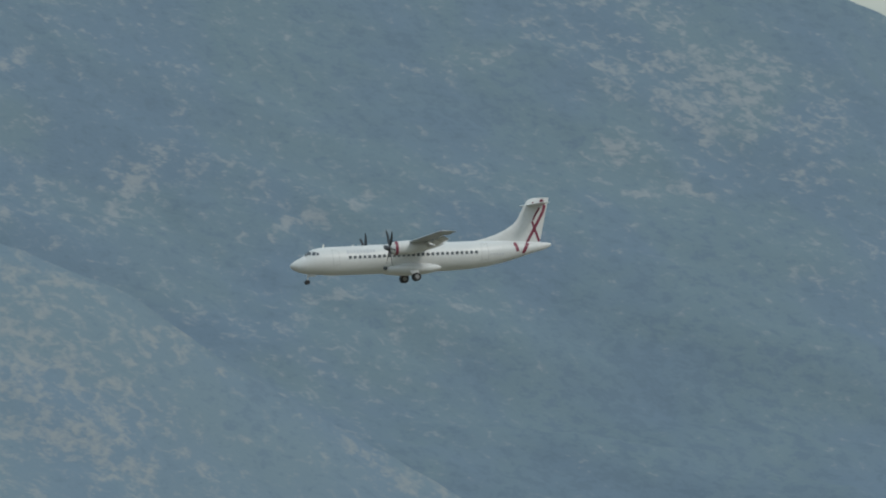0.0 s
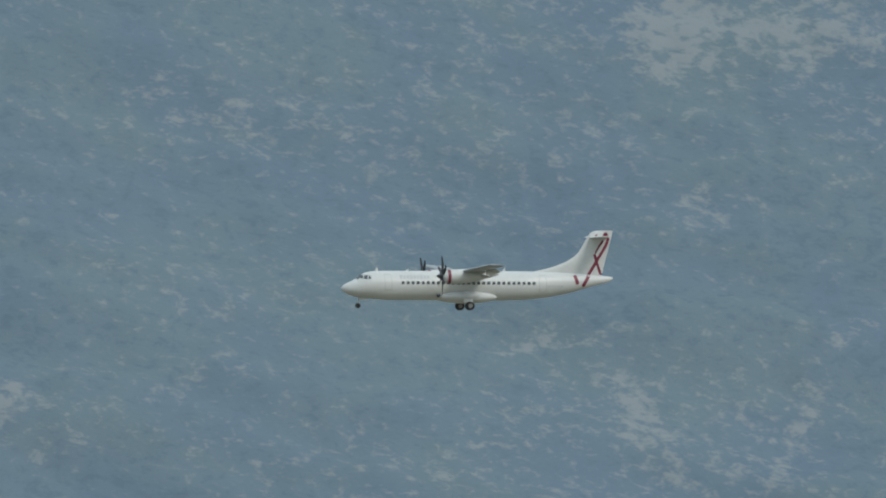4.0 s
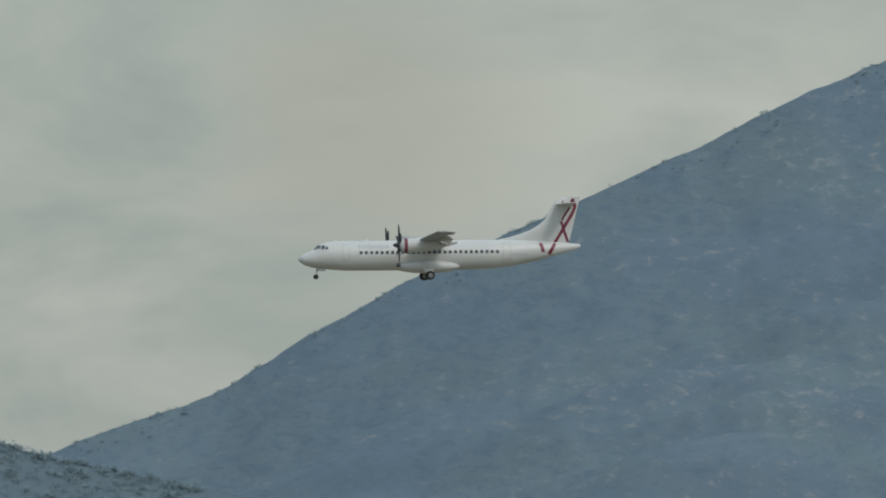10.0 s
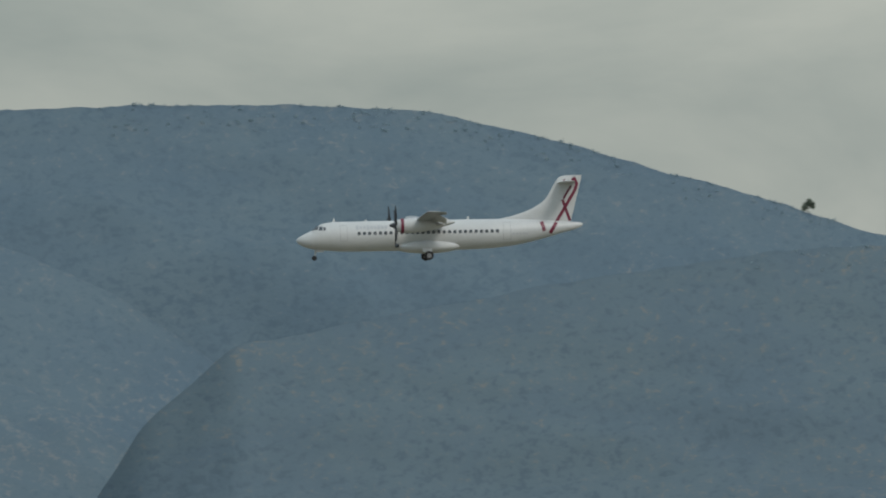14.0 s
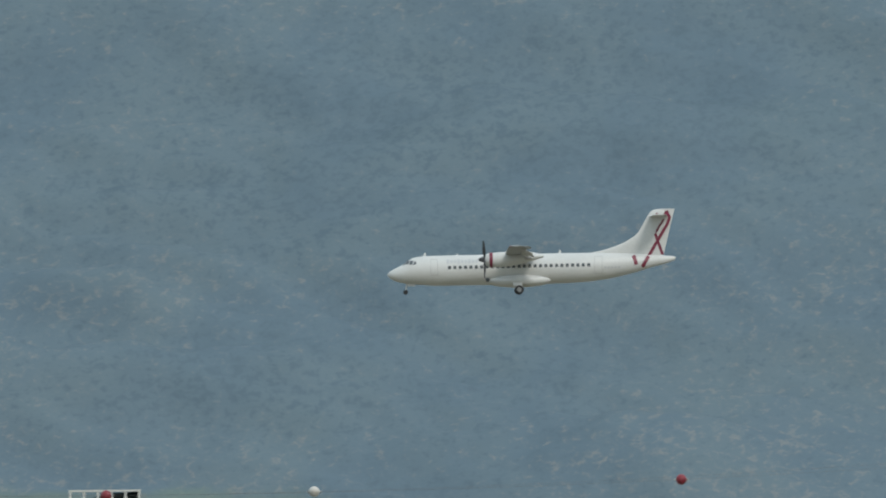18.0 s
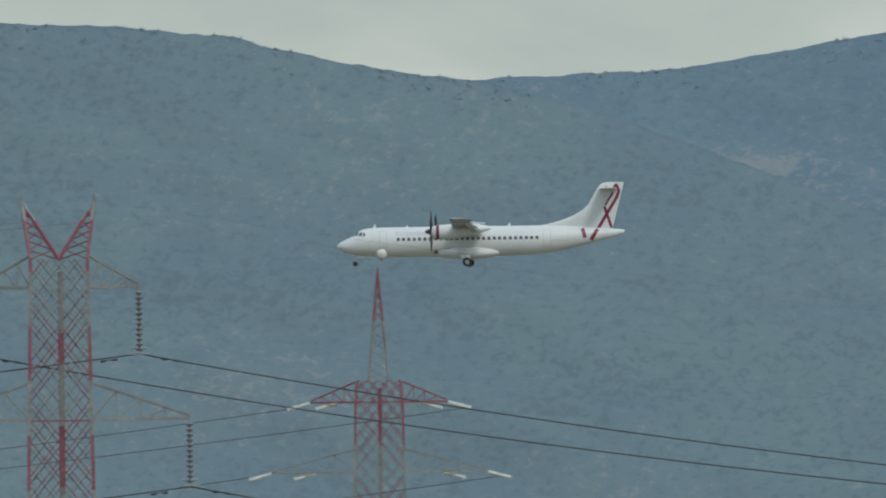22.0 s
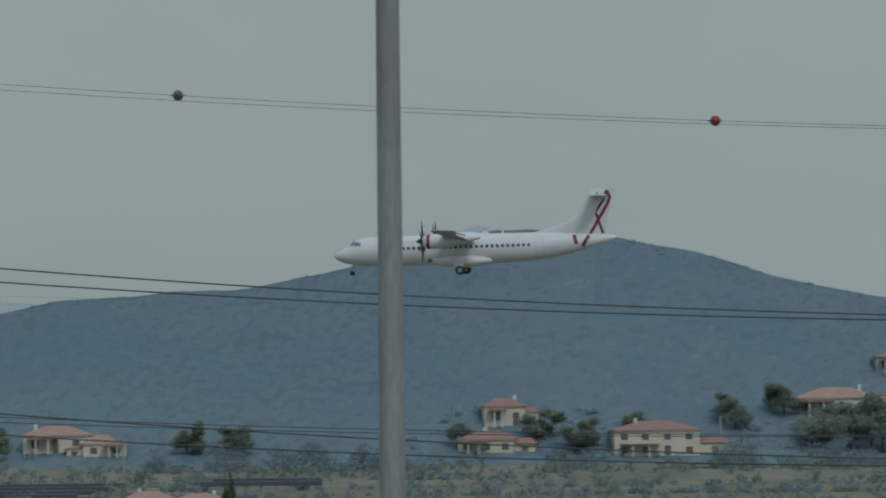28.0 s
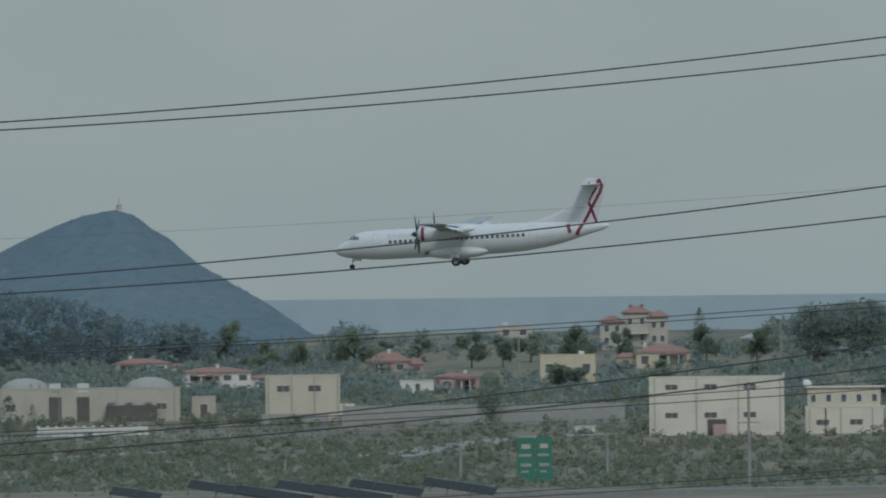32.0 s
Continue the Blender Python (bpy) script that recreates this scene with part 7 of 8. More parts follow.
tw = empty("hilltop_tower", pose(_p.x, _p.y, _p.z - 0.3, 0, 0, 12.6), "tiny stone tower with an aerial on the summit", "tower")
part("drum", rod((0, 0, 0), (0, 0, 1.1), 0.42, 0.36, 10), WALLS["stone"], tw, smooth=40)
part("cap", rod((0, 0, 1.1), (0, 0, 1.3), 0.45, 0.12, 10), CONCRETE, tw)
part("aerial", rod((0, 0, 1.3), (0, 0, 2.1), 0.05), GALV, tw)

# ---- plants ----
def leaf_mesh(name, centers, radii, mat, squash=0.8, leaves=34, size=0.62, seed=0):
    """Clumps of loose leaves, in one mesh."""
    rng = np.random.default_rng(seed)
    centers, radii = np.asarray(centers, float), np.asarray(radii, float)
    n = len(centers)
    d = rng.normal(0, 1, (n, leaves, 3))
    d /= np.linalg.norm(d, axis=-1, keepdims=True)
    c = d * rng.uniform(0.2, 1.0, (n, leaves, 1)) * np.array((1, 1, squash))
    a, b = rng.normal(0, 1, (2, n, leaves, 3))
    b = np.cross(a, b)
    a /= np.linalg.norm(a, axis=-1, keepdims=True)
    b /= np.linalg.norm(b, axis=-1, keepdims=True)
    h = size * rng.uniform(0.5, 1.0, (n, leaves, 1))
    tri = np.stack([c + a * h * 0.6, c - a * h * 0.35 + b * h * 0.5, c - a * h * 0.35 - b * h * 0.5], 2)
    tri = tri * radii[:, None, None, None] + centers[:, None, None]
    v = tri.reshape(-1, 3)
    f = np.arange(n * leaves * 3).reshape(-1, 3)
    me = bpy.data.meshes.new(name)
    me.vertices.add(len(v))
    me.vertices.foreach_set("co", v.ravel())
    me.loops.add(f.size)
    me.loops.foreach_set("vertex_index", f.ravel())
    me.polygons.add(len(f))
    me.polygons.foreach_set("loop_start", np.arange(0, f.size, 3))
    me.update(calc_edges=True)
    me.materials.append(mat)
    return me


def foliage(name, color, color2, per_object=0.0):
    return material(name, color, 0.95, vary=0.12, scale=0.5, fine=3.5, per_island=0.08, per_object=per_object, leafy=0.5, spec=0.05, color2=color2)


# all but LEAF_NEAR are lifted: haze and lost crown light in the colour
LEAF_DARK = foliage("hazed_pine_foliage", (0.25, 0.298, 0.266), (0.275, 0.312, 0.262))
LEAF_WOOD = foliage("haze_blue_pine_foliage", (0.222, 0.276, 0.295), (0.248, 0.298, 0.300))
LEAF_OLIVE = foliage("olive_foliage", (0.232, 0.252, 0.188), (0.268, 0.262, 0.184))
LEAF_NEAR = material("deep_green_cypress_foliage", (0.055, 0.095, 0.045), 0.9, vary=0.25, scale=2, fine=12, per_island=0.3, leafy=0.45, spec=0.1, color2=(0.075, 0.115, 0.05))
LEAF_TREE = foliage("hazed_green_foliage", (0.25, 0.292, 0.228), (0.29, 0.315, 0.225), 0.15)
BARK = material("grey_brown_bark", (0.10, 0.085, 0.07), 0.95, vary=0.25, scale=2, fine=12, stretch=(3, 3, 0.6))


def crest_trees(h, a0, a1, n, rmin, rmax, label, seed, mat=LEAF_DARK, back=0.03, gap=0.34, span=(0.0, 1.0), lobes=4):
    """Trees along a crest line, as crowns of two or three clumps."""
    rng = np.random.default_rng(seed)
    az = rng.uniform(a0, a1, n)
    gate = fbm(az * 14, az * 0, seed, 3)
    az = az[gate > gap]
    u = (az - h.az[0]) / (h.az[-1] - h.az[0])
    p, _ = h.at(u, span[0] + (span[1] - span[0]) * (1 - back * rng.uniform(0, 1, len(az)) ** 2))
    out, rad = [], []
    for q in p:
        r = rmin + (rmax - rmin) * rng.uniform() ** 1.8
        for k in range(lobes):
            out.append(q + np.array([rng.uniform(-0.7, 0.7) * r, rng.uniform(-0.5, 0.5) * r, r * (0.22 * k * rng.uniform(0.3, 1) - 0.05)]))
            rad.append(r * rng.uniform(0.4, 0.75))
    ob = new("crest_trees", leaf_mesh("crest_trees", out, rad, mat, 0.85, 15, 0.62, seed))
    return tagged(ob, label, "trees", kind="stuff")


# crest foliage paled and blued, with the haze put into its colour
CREST_LEAF = foliage("haze_pale_tree_foliage", (0.315, 0.402, 0.440), (0.33, 0.412, 0.435))
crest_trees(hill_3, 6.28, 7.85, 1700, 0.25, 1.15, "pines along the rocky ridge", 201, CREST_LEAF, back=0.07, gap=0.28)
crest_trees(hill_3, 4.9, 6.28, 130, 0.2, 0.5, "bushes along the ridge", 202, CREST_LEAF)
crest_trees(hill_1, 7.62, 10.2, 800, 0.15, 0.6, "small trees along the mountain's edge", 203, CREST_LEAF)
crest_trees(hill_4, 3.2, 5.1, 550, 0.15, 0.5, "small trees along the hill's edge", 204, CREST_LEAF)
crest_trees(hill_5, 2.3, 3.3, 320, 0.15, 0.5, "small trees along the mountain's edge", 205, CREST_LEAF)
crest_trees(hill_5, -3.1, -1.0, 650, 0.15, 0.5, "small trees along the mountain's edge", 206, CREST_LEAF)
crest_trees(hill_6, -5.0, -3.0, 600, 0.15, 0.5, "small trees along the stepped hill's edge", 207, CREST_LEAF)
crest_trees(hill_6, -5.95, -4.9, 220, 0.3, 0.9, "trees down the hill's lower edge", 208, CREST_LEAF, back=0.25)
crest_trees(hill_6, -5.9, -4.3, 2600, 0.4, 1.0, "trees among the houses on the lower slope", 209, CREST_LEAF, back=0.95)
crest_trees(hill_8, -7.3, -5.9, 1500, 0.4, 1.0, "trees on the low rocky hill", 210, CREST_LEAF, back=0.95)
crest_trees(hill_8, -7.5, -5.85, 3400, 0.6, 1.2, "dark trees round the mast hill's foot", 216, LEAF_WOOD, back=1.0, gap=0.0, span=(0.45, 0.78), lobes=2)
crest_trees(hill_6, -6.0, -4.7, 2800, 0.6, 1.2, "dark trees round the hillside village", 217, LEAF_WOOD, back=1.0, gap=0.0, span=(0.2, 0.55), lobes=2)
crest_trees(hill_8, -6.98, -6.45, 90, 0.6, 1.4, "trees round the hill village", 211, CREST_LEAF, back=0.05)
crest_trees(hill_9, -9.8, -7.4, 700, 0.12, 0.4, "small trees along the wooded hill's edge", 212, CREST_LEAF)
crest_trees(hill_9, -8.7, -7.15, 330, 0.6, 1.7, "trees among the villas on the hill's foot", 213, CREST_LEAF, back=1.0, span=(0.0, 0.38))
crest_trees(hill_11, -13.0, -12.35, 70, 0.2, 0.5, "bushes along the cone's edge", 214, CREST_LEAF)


def bushes_by_houses():
    """Gardens and trees that half hide the hillside houses."""
    rng = np.random.default_rng(77)
    out, rad = [], []
    for p, w in HILLSIDE:
        for k in range(16):
            r = rng.uniform(0.35, 0.9)
            out.append((p.x + rng.uniform(-0.95, 0.95) * w, p.y - rng.uniform(0.4, 2.2), p.z + rng.uniform(-0.7, 0.45) * r))
            rad.append(r)
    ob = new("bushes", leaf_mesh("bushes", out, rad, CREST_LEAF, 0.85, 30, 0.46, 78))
    return tagged(ob, "haze-pale bushes round the hillside houses", "bushes", kind="stuff")


bushes_by_houses()

# groves and hedges of the plain
def groves(n, a0, a1, d0, d1, rmin, rmax, label, seed, mat, thresh, rows=0.0):
    rng = np.random.default_rng(seed)
    d = d0 + (d1 - d0) * rng.uniform(0, 1, n)
    if rows:
        d = np.round(d / rows) * rows + rng.normal(0, 1.2, n)
    az = np.radians(rng.uniform(a0, a1, n))
    x, y = d * np.sin(az), d * np.cos(az)
    keep = fbm(x / 48, y / 24, seed + 3, 4) > thresh + rng.uniform(-0.04, 0.04, n)
    x, y, d = x[keep], y[keep], d[keep]
    r = rmin + (rmax - rmin) * rng.uniform(0, 1, len(x)) ** 1.6
    p = np.stack([x, y, ground_z(d) + r * 0.35], -1)
    extra = p + np.stack([rng.uniform(-0.7, 0.7, len(x)) * r, rng.uniform(-0.5, 0.5, len(x)) * r, r * rng.uniform(0.1, 0.6, len(x))], -1)
    ob = new("grove", leaf_mesh("grove", np.concatenate([p, extra]), np.concatenate([r, r * 0.65]), mat, 0.8, 20, 0.55, seed))
    return tagged(ob, label, "grove", kind="stuff")


groves(9500, -13.4, -8.6, 3550, 4650, 0.5, 1.4, "olive groves and bushes on the plain", 301, LEAF_OLIVE, 0.39, rows=28)
groves(6500, -13.4, -7.3, 4450, 4880, 0.6, 1.8, "dark trees between the farmhouses", 302, LEAF_DARK, 0.45)
groves(3500, -13.4, -7.3, 4550, 4840, 0.5, 1.3, "dark hedges along the farm lanes", 306, LEAF_WOOD, 0.42, rows=44)
groves(900, -13.3, -10.9, 3480, 4050, 0.45, 1.0, "dark bushes beside the motorway", 307, LEAF_DARK, 0.50)
groves(4000, -13.4, -8.6, 3400, 4500, 0.3, 0.8, "low hedges and weeds", 303, LEAF_OLIVE, 0.42)
groves(900, -11.6, -10.3, 4700, 4930, 1.0, 2.4, "dense pine wood on the rise", 304, LEAF_DARK, 0.40)
groves(800, -13.4, -12.2, 4560, 4800, 0.9, 2.2, "dense dark wood below the cone", 305, LEAF_DARK, 0.38)


def wood(top, d, label, seed, floor=-78.0, step=0.011):
    """A closed wood of tall crowns; top is its outline as (azimuth, slope) pairs."""
    rng = np.random.default_rng(seed)
    out, rad = [], []
    az = top[0][0]
    while az < top[-1][0]:
        v = float(np.interp(az, [t[0] for t in top], [t[1] for t in top])) - rng.uniform(0, 7)
        px = d / 62000
        r = rng.uniform(0.75, 1.35)
        h = v - r / px * 0.75
        while h > floor:
            for k in range(2):
                q = spot(az + rng.uniform(-0.008, 0.008), 0, d + rng.uniform(-9, 9))
                out.append((q.x, q.y, 20 + h * px + rng.uniform(-0.3, 0.3)))
                rad.append(r * rng.uniform(0.75, 1.1))
            h -= 0.9 / px
            r = rng.uniform(0.8, 1.4)
        az += step * rng.uniform(0.7, 1.3)
    ob = new("wood", leaf_mesh("wood", out, rad, LEAF_WOOD, 0.85, 40, 0.40, seed))
    return tagged(ob, label, "wood", kind="stuff")


wood(((-11.27, 25), (-11.2, 32), (-11.13, 19), (-11.1, 2), (-10.97, 5), (-10.94, 34), (-10.9, 50), (-10.82, 30), (-10.79, 35), (-10.74, 26), (-10.71, 41), (-10.66, 48),
      (-10.63, 33), (-10.55, 41), (-10.49, 40), (-10.46, 18), (-10.4, 22), (-10.33, 2), (-10.24, -5), (-10.1, -22)), 4925, "dense dark pine wood on the rise", 310)
wood(((-12.04, -66), (-11.96, -74), (-11.94, -54), (-11.86, -47), (-11.76, -71), (-11.71, -52), (-11.67, -70), (-11.58, -49), (-11.55, -29), (-11.48, -25), (-11.43, -11),
      (-11.39, -21), (-11.35, 6), (-11.32, -12), (-11.3, 0), (-11.27, 22), (-11.2, 28)), 4930, "dark wood along the coast", 311, floor=-100)
def tree_belt(a0, a1, d, lo, hi, gaps, label, seed):
    """An uneven belt of trees along the foot of a hill, open where houses stand."""
    az, k = a0, 0
    rng = random.Random(seed)
    run = []
    while az < a1:
        free = all(abs(az - g) > w for g, w in gaps)
        if free:
            run.append((az, lo + (hi - lo) * rng.random() ** 1.5))
        if (not free or az + 0.02 >= a1) and len(run) > 2:
            wood(run, d, label, seed + k, floor=-112)
            run, k = [], k + 1
        elif not free:
            run = []
        az += 0.02


tree_belt(-9.75, -7.15, 4842, -84, -28, ((-9.236, 0.075), (-9.156, 0.05), (-9.555, 0.06), (-8.53, 0.08), (-8.256, 0.09), (-7.43, 0.05), (-7.576, 0.08), (-7.38, 0.04), (-9.37, 0.03)), "dark trees along the foot of the hill", 330)
tree_belt(-12.33, -11.5, 4862, -106, -74, ((-11.824, 0.075), (-11.777, 0.05), (-11.933, 0.05), (-12.02, 0.03), (-11.62, 0.03)), "dark trees round the villas by the sea", 350)
wood(((-12.33, -62), (-12.31, -37), (-12.26, -40), (-12.24, -67), (-12.18, -63), (-12.13, -74), (-12.1, -54), (-12.07, -57), (-12.03, -70)), 4900, "dark trees before the sea", 312, floor=-105)
wood(((-13.0, 32), (-12.88, 29), (-12.77, 16), (-12.7, -5), (-12.63, -28), (-12.56, -34), (-12.49, -49), (-12.4, -81), (-12.34, -89)), 4780, "dark wood at the foot of the cone", 313, floor=-118)


# trees that stand alone
def tree_parts(kind, seed):
    """A unit tree, one metre tall and one metre across: trunk, limbs, crown."""
    rng = random.Random(seed)
    thing = new("tree")
    lean = rng.uniform(-0.04, 0.04)
    bm = bmesh.new()
    tops = {"pine": 0.5, "round": 0.45, "cyp": 0.3, "near": 0.5, "pop": 0.4}[kind]
    rings = []
    for k in range(6):
        u = k / 5
        r = 0.026 * (1 - 0.6 * u)
        rings.append([(lean * u + r * math.cos(t), r * math.sin(t), u * tops) for t in (2 * math.pi * i / 7 for i in range(7))])
    loft(rings, bm=bm)
    part("trunk", bm, BARK, thing, smooth=60)
    for k in range(5):
        a = k * 1.26 + rng.uniform(-0.3, 0.3)
        z = tops * rng.uniform(0.6, 1.0)
        part("limb", rod((lean, 0, z), (0.3 * math.cos(a), 0.3 * math.sin(a), z + 0.2), 0.014, 0.006, 5), BARK, thing)
    cs, rs = [], []
    n = {"pine": 300, "round": 320, "cyp": 240, "near": 520, "pop": 200}[kind]
    lobes = [(rng.uniform(-0.28, 0.28), rng.uniform(-0.28, 0.28), rng.uniform(0.26, 0.80), rng.uniform(0.14, 0.24)) for _ in range(6)]
    while len(cs) < n:
        x, y, z = (rng.uniform(-0.5, 0.5) for _ in range(3))
        if kind == "pine":
            if (x * x + y * y) / 0.22 + (z / 0.46) ** 2 > 1 or (z < -0.1 and x * x + y * y > 0.12):
                continue
            c = (x, y, 0.56 + z * 0.86)
        elif kind == "round":
            lx, ly, lz, lr = lobes[len(cs) % 6]
            if x * x + y * y + z * z > 0.25:
                continue
            c = (lx + x * lr * 2, ly + y * lr * 2, lz + z * lr * 1.5)
        elif kind in ("cyp", "near"):
            w = 0.44 * min(1.0, math.sqrt((0.5 - z) * 3)) * min(1.0, (z + 0.5) * 4 + 0.3)
            c = (x * w * 1.8, y * w * 1.8, 0.5 + z * 0.98)
        else:
            w = 0.42 * (1 - abs(z) * 1.1)
            if abs(x) > w or abs(y) > w:
                continue
            c = (x, y, 0.55 + z * 0.9)
        cs.append(c)
        rs.append(rng.uniform(0.045, 0.09) if kind in ("cyp", "near") else rng.uniform(0.075, 0.12))
    me = leaf_mesh("crown", cs, rs, LEAF_DARK if kind == "pine" else LEAF_NEAR if kind == "near" else LEAF_TREE, 0.2 if kind in ("cyp", "near") else 0.85, 22 if kind == "near" else 12, 0.62 if kind == "near" else 0.56, seed)
    crown = new("crown", me)
    crown.parent = thing
    return thing


_protos = {}
_tree_rng = random.Random(11)
TREE_LABEL = {"pine": "broad dark umbrella pine on the plain", "round": "round dark green broadleaf tree", "cyp": "narrow dark green cypress tree", "near": "tall dark green cypress by the road", "pop": "slim upright green tree"}


def tree(kind, az, v, hpx, wpx, p=None, label=""):
    key = (kind, _tree_rng.randrange(3))
    q = p or site(az, v)
    m = q.xy.length / 62000
    mat = Matrix.Translation(q - Vector((0, 0, 0.2))) @ Matrix.Rotation(_tree_rng.uniform(0, 6.28), 4, 'Z') @ Matrix.Diagonal((wpx * m, wpx * m, hpx * m + 0.2, 1))
    if key not in _protos:
        _protos[key] = tree_parts(kind, 40 + len(_protos))
        ob = _protos[key]
        ob.matrix_world = mat
    else:
        src = _protos[key]
        keep = src.matrix_basis.copy()
        src.matrix_basis = Matrix()
        ob = copy_thing(src, mat)
        src.matrix_basis = keep
    tagged(ob, label or TREE_LABEL[kind], "tree", "trees on the plain")
    return ob


tree("round", -12.281, -125, 90, 95)
tree("round", -12.307, -119, 60, 50)
tree("round", -12.178, -111, 48, 55)
tree("round", -12.224, -110, 40, 50)
tree("round", -12.090, -122, 68, 70)
tree("round", -12.039, -122, 60, 60)
tree("round", -11.993, -113, 55, 70)
tree("round", -11.910, -114, 70, 65)
tree("round", -11.933, -114, 60, 40)
tree("cyp", -11.717, -116, 95, 26)
tree("round", -11.706, -117, 72, 60)
tree("round", -11.623, -118, 70, 70)
tree("pine", -11.521, -119, 105, 120)
tree("pine", -11.448, -120, 115, 110)
tree("round", -11.942, -164, 50, 85)
tree("round", -11.785, -156, 55, 70)
tree("round", -11.845, -115, 65, 50)
tree("pop", -12.059, -232, 100, 60)
tree("cyp", -12.849, -253, 90, 40)
tree("cyp", -12.809, -253, 75, 18)
tree("round", -12.557, -116, 85, 60)
tree("round", -12.492, -117, 90, 65)
tree("round", -12.584, -116, 70, 60)
tree("round", -12.640, -115, 60, 60)
tree("round", -12.695, -104, 80, 80)
tree("round", -12.760, -104, 70, 80)
tree("round", -12.825, -113, 70, 80)
tree("round", -12.427, -128, 70, 60)
tree("round", -12.372, -128, 60, 50)
tree("pine", -11.520, -97, 70, 110)
tree("pine", -11.446, -98, 85, 110)
tree("round", -11.349, -89, 100, 70)
tree("round", -11.307, -90, 85, 60)
tree("pine", -11.234, -90, 120, 120)
tree("pine", -11.164, -91, 110, 90)
tree("pine", -10.905, -84, 135, 80)
tree("pine", -10.845, -85, 125, 100)
tree("pine", -10.771, -86, 122, 100)
tree("pine", -10.679, -87, 135, 90)
tree("pine", -10.614, -88, 125, 90)
tree("round", -11.410, -188, 60, 70)
tree("pine", -11.473, -77, 65, 110)
tree("round", -11.353, -79, 85, 80)
tree("pine", -11.260, -70, 100, 100)
tree("pine", -11.177, -71, 95, 100)
tree("pine", -10.900, -44, 92, 90)
tree("pine", -10.826, -55, 90, 90)
tree("round", -10.761, -56, 85, 80)
tree("pine", -10.678, -47, 92, 90)
tree("round", -10.604, -58, 90, 80)
tree("pine", -10.525, -49, 90, 90)
tree("round", -10.447, -60, 80, 80)
tree("round", -10.364, -61, 85, 80)
tree("round", -10.855, -160, 37, 40)
tree("round", -10.679, -172, 40, 45)
tree("round", -10.262, -62, 70, 60)
tree("round", -11.020, -73, 80, 80)
tree("pine", -11.103, -72, 80, 90)
tree("pine", -9.852, -77, 77, 190)
tree("round", -10.855, -159, 38, 45)
tree("round", -10.680, -168, 41, 45)
tree("round", -10.129, -68, 55, 70)
tree("pine", -9.867, -74, 80, 190)
tree("round", -9.936, -73, 60, 70)
tree("pop", -9.474, -58, 75, 70)
tree("round", -9.414, -69, 75, 70)
tree("round", -9.335, -70, 65, 70)
tree("round", -9.645, -76, 65, 80)
tree("round", -9.585, -57, 60, 50)
tree("cyp", -9.381, -70, 60, 50)
tree("round", -9.012, -64, 65, 60)
tree("round", -8.929, -65, 55, 60)
tree("round", -9.696, -76, 55, 60)
tree("round", -9.225, -172, 40, 50)
tree("round", -9.567, -137, 40, 60)
tree("round", -9.022, -64, 55, 70)
tree("round", -8.939, -65, 55, 80)
tree("round", -8.439, -41, 60, 90)
tree("round", -8.375, -62, 60, 70)
tree("round", -8.282, -38, 50, 60)
tree("round", -8.125, -25, 60, 80)
tree("round", -8.042, -6, 60, 80)
tree("round", -7.968, -67, 100, 120)
tree("round", -7.904, -58, 100, 110)
tree("round", -8.569, -50, 45, 60)
tree("round", -7.984, -51, 80, 110)
tree("round", -7.883, -73, 80, 120)
tree("round", -7.772, -54, 70, 90)
tree("round", -7.707, -65, 70, 90)
tree("round", -7.596, -46, 70, 100)
tree("round", -7.504, -57, 60, 90)
tree("round", -8.132, -10, 50, 70)
tree("round", -8.058, -1, 60, 60)
tree("round", -8.391, -66, 50, 90)
tree("round", -8.456, -36, 50, 60)
tree("pine", 2.872, 0, 42, 36, p=hill_5.on(2.872, 1152 * K), label="small pine on the mountain's crest")
tree("pine", 2.916, 0, 42, 40, p=hill_5.on(2.916, 1138 * K), label="small pine on the mountain's crest")
tree("round", 5.045, 0, 28, 26, p=hill_4.on(5.045, 862 * K), label="small lone tree on the hill's shoulder")
tree("round", 5.98, 0, 18, 16, p=hill_3.on(5.98, 822 * K), label="small lone bush on the ridge")
# a near cypress whose tip rises into view
for az, v, hgt in ((-8.952, -122, 0), (-8.905, -215, 0)):
    q = spot(az, v * K, 420.0)
    g = float(ground_z(420.0))
    tree("near", az, 0, (q.z - g) * 62000 / 420, 0.95 * 62000 / 420, p=Vector((q.x, q.y, g)), label="tall cypress near the road, its tip in view")



def motions():
    walk(airliner, [(t, pose(x, 3300, z, b, p, 0)) for t, x, z, p, b in FLIGHT])
    for prop in [o for o in airliner.children if o.name.startswith("propeller")]:
        side = prop["side"]
        walk(prop, [(0.25 * k, pose(-4.45, side * 4.05, 0.85, (k * 80 + 20 * side) % 360, 0, 0)) for k in range(129)])


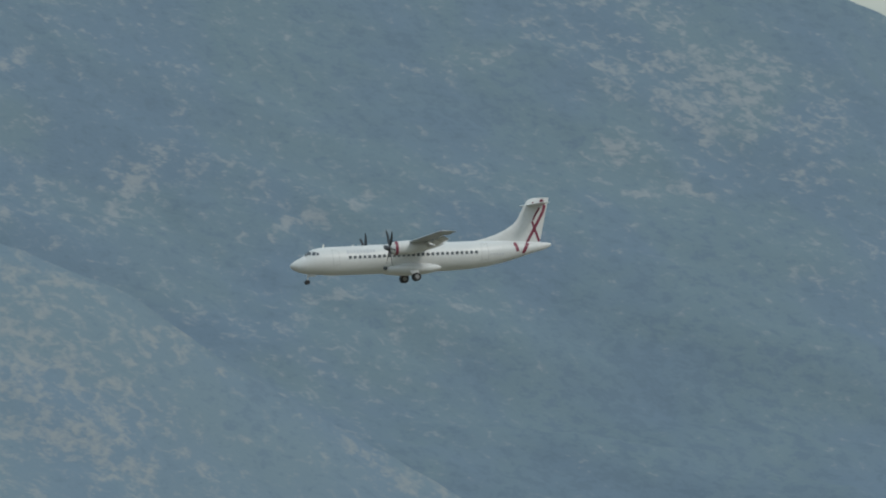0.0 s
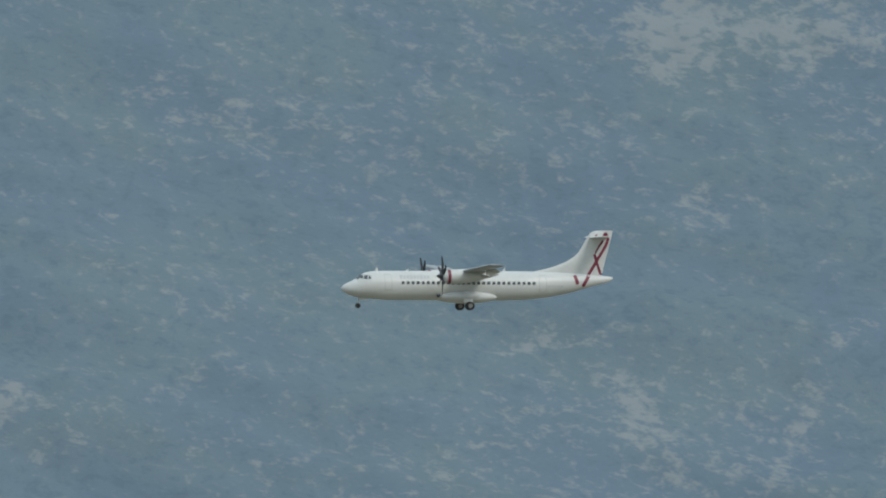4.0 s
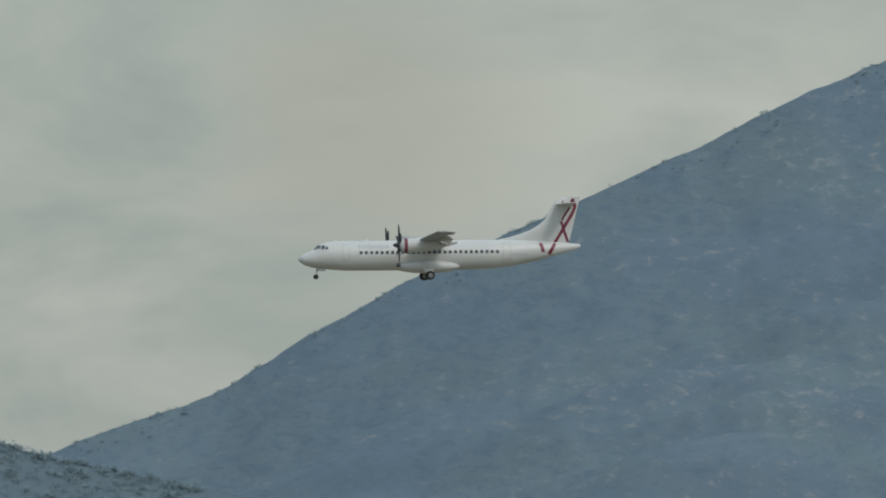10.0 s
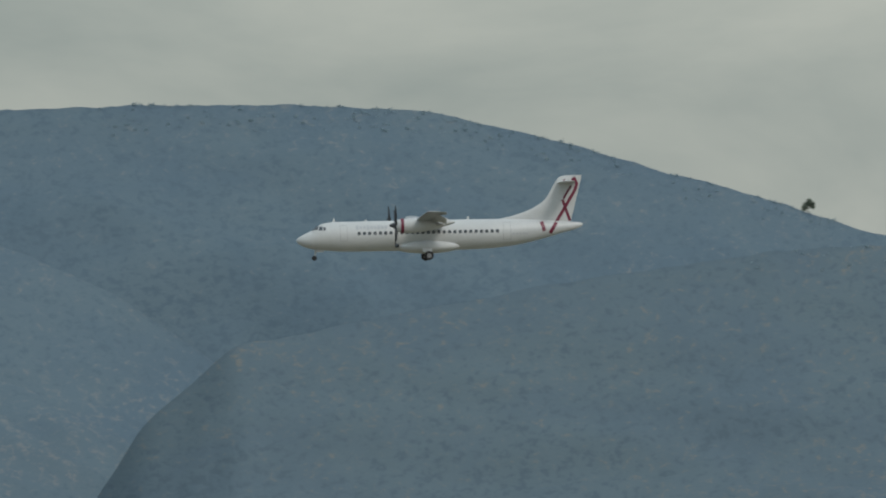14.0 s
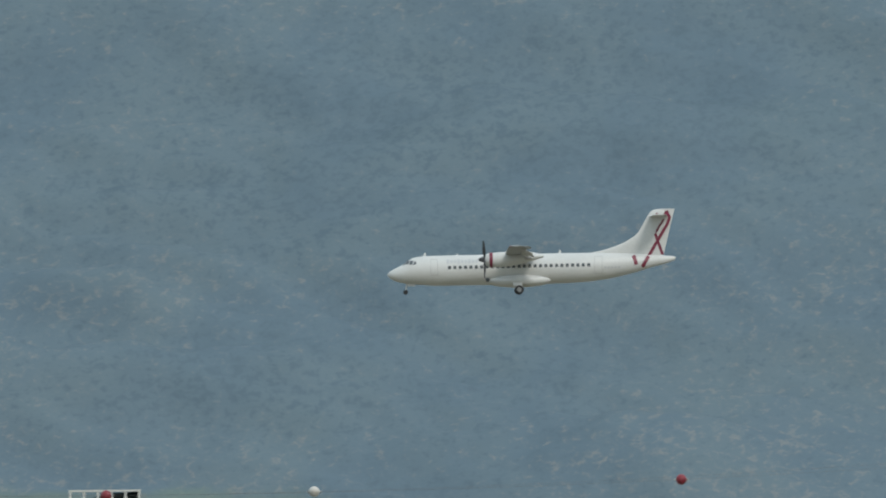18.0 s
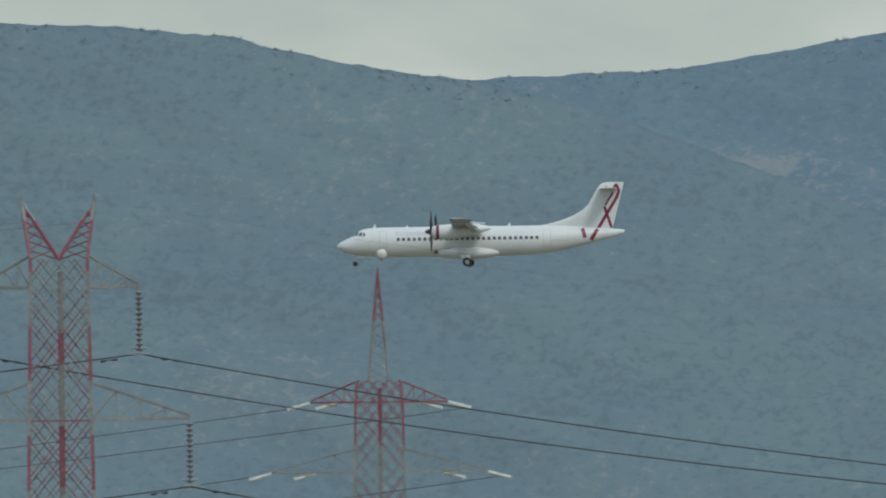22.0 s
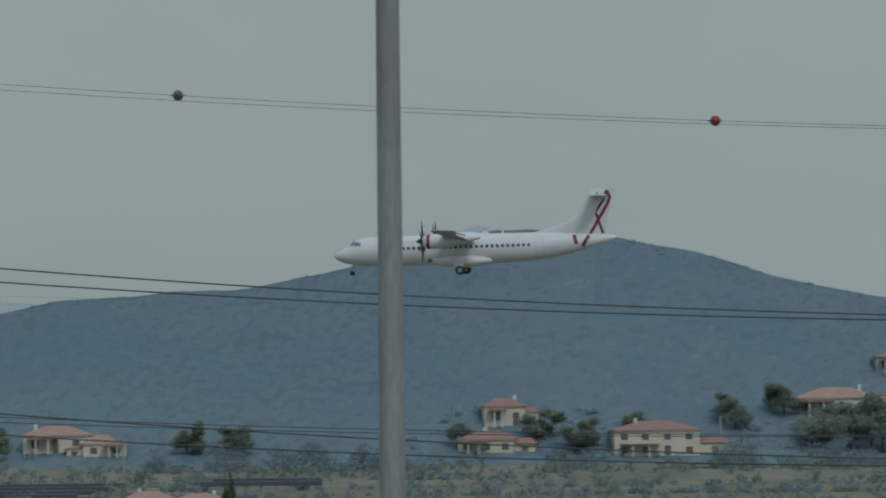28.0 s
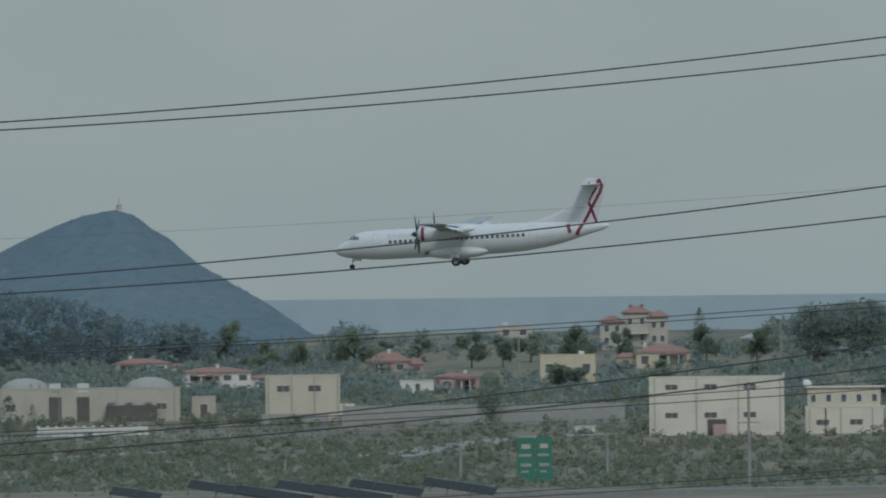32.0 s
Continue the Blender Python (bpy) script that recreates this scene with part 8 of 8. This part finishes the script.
FLIGHT = (
    (0, 1050.94, 99.72, -2.14, -1.60), (0.5, 1021.56, 98.23, -2.68, -1.30), (1, 992.28, 96.76, -2.94, -1.00), (1.5, 963.07, 95.30, -2.55, -0.70), (2, 933.94, 93.85, -1.46, -0.40),
    (2.5, 904.90, 92.41, -0.55, 0.00), (3, 875.93, 90.99, -0.51, 0.40), (3.5, 847.04, 89.59, 0.06, 0.80), (4, 818.22, 88.20, 0.60, 1.20), (4.5, 789.48, 86.84, 0.82, 1.35),
    (5, 760.82, 85.51, 0.67, 1.50), (5.5, 732.22, 84.20, 0.08, 1.65), (6, 703.70, 82.91, -0.84, 1.80), (6.5, 675.25, 81.65, -1.43, 1.50), (7, 646.87, 80.41, -1.30, 1.20),
    (7.5, 618.56, 79.19, -1.51, 0.90), (8, 590.31, 77.99, -1.29, 0.60), (8.5, 562.14, 76.81, -1.31, 0.40), (9, 534.02, 75.65, -1.08, 0.20), (9.5, 505.97, 74.51, -0.61, 0.00),
    (10, 477.99, 73.37, -0.01, -0.03), (10.5, 450.06, 72.24, 0.18, -0.06), (11, 422.20, 71.12, 0.44, -0.09), (11.5, 394.40, 70.01, 0.23, -0.11), (12, 366.65, 68.91, -0.37, -0.14),
    (12.5, 338.97, 67.82, -0.94, -0.17), (13, 311.34, 66.73, -1.18, -0.20), (13.5, 283.76, 65.65, -0.83, -0.20), (14, 256.24, 64.58, -0.51, -0.20), (14.5, 228.77, 63.52, -0.32, -0.20),
    (15, 201.36, 62.46, -0.17, -0.20), (15.5, 173.99, 61.41, 0.05, -0.20), (16, 146.68, 60.38, 0.25, -0.20), (16.5, 119.41, 59.36, 0.02, -0.20), (17, 92.20, 58.38, -0.34, -0.20),
    (17.5, 65.03, 57.43, -0.55, -0.20), (18, 37.90, 56.52, -0.52, -0.20), (18.5, 10.82, 55.64, 0.28, -0.20), (19, -16.22, 54.79, 0.66, -0.20), (19.5, -43.21, 53.96, 0.46, -0.20),
    (20, -70.17, 53.15, 0.62, -0.20), (20.5, -97.08, 52.35, 0.65, -0.20), (21, -123.95, 51.56, 0.47, -0.20), (21.5, -150.79, 50.78, 0.43, -0.20), (22, -177.59, 50.00, -0.15, -0.20),
    (22.5, -204.36, 49.21, -0.94, -0.20), (23, -231.09, 48.37, -1.35, -0.20), (23.5, -257.78, 47.47, -1.98, -0.20), (24, -284.44, 46.47, -2.11, -0.20), (24.5, -311.08, 45.38, -1.92, -0.20),
    (25, -337.68, 44.21, -1.52, -0.20), (25.5, -364.25, 42.98, -2.24, -0.00), (26, -390.67, 41.68, -2.59, 0.20), (26.5, -416.90, 40.32, -2.34, 0.40), (27, -443.11, 38.93, -1.83, 0.60),
    (27.5, -469.45, 37.53, -1.37, 0.80), (28, -495.89, 36.14, -1.01, 1.00), (28.5, -522.32, 34.76, -0.34, 0.85), (29, -548.71, 33.42, -0.23, 0.70), (29.5, -575.09, 32.12, -0.87, 0.55),
    (30, -601.45, 30.86, -1.12, 0.40), (30.5, -627.79, 29.60, -1.50, 0.70), (31, -654.12, 28.32, -2.03, 1.00), (31.5, -680.42, 26.99, -2.62, 1.25), (32, -706.72, 25.63, -2.32, 1.50))

motions()
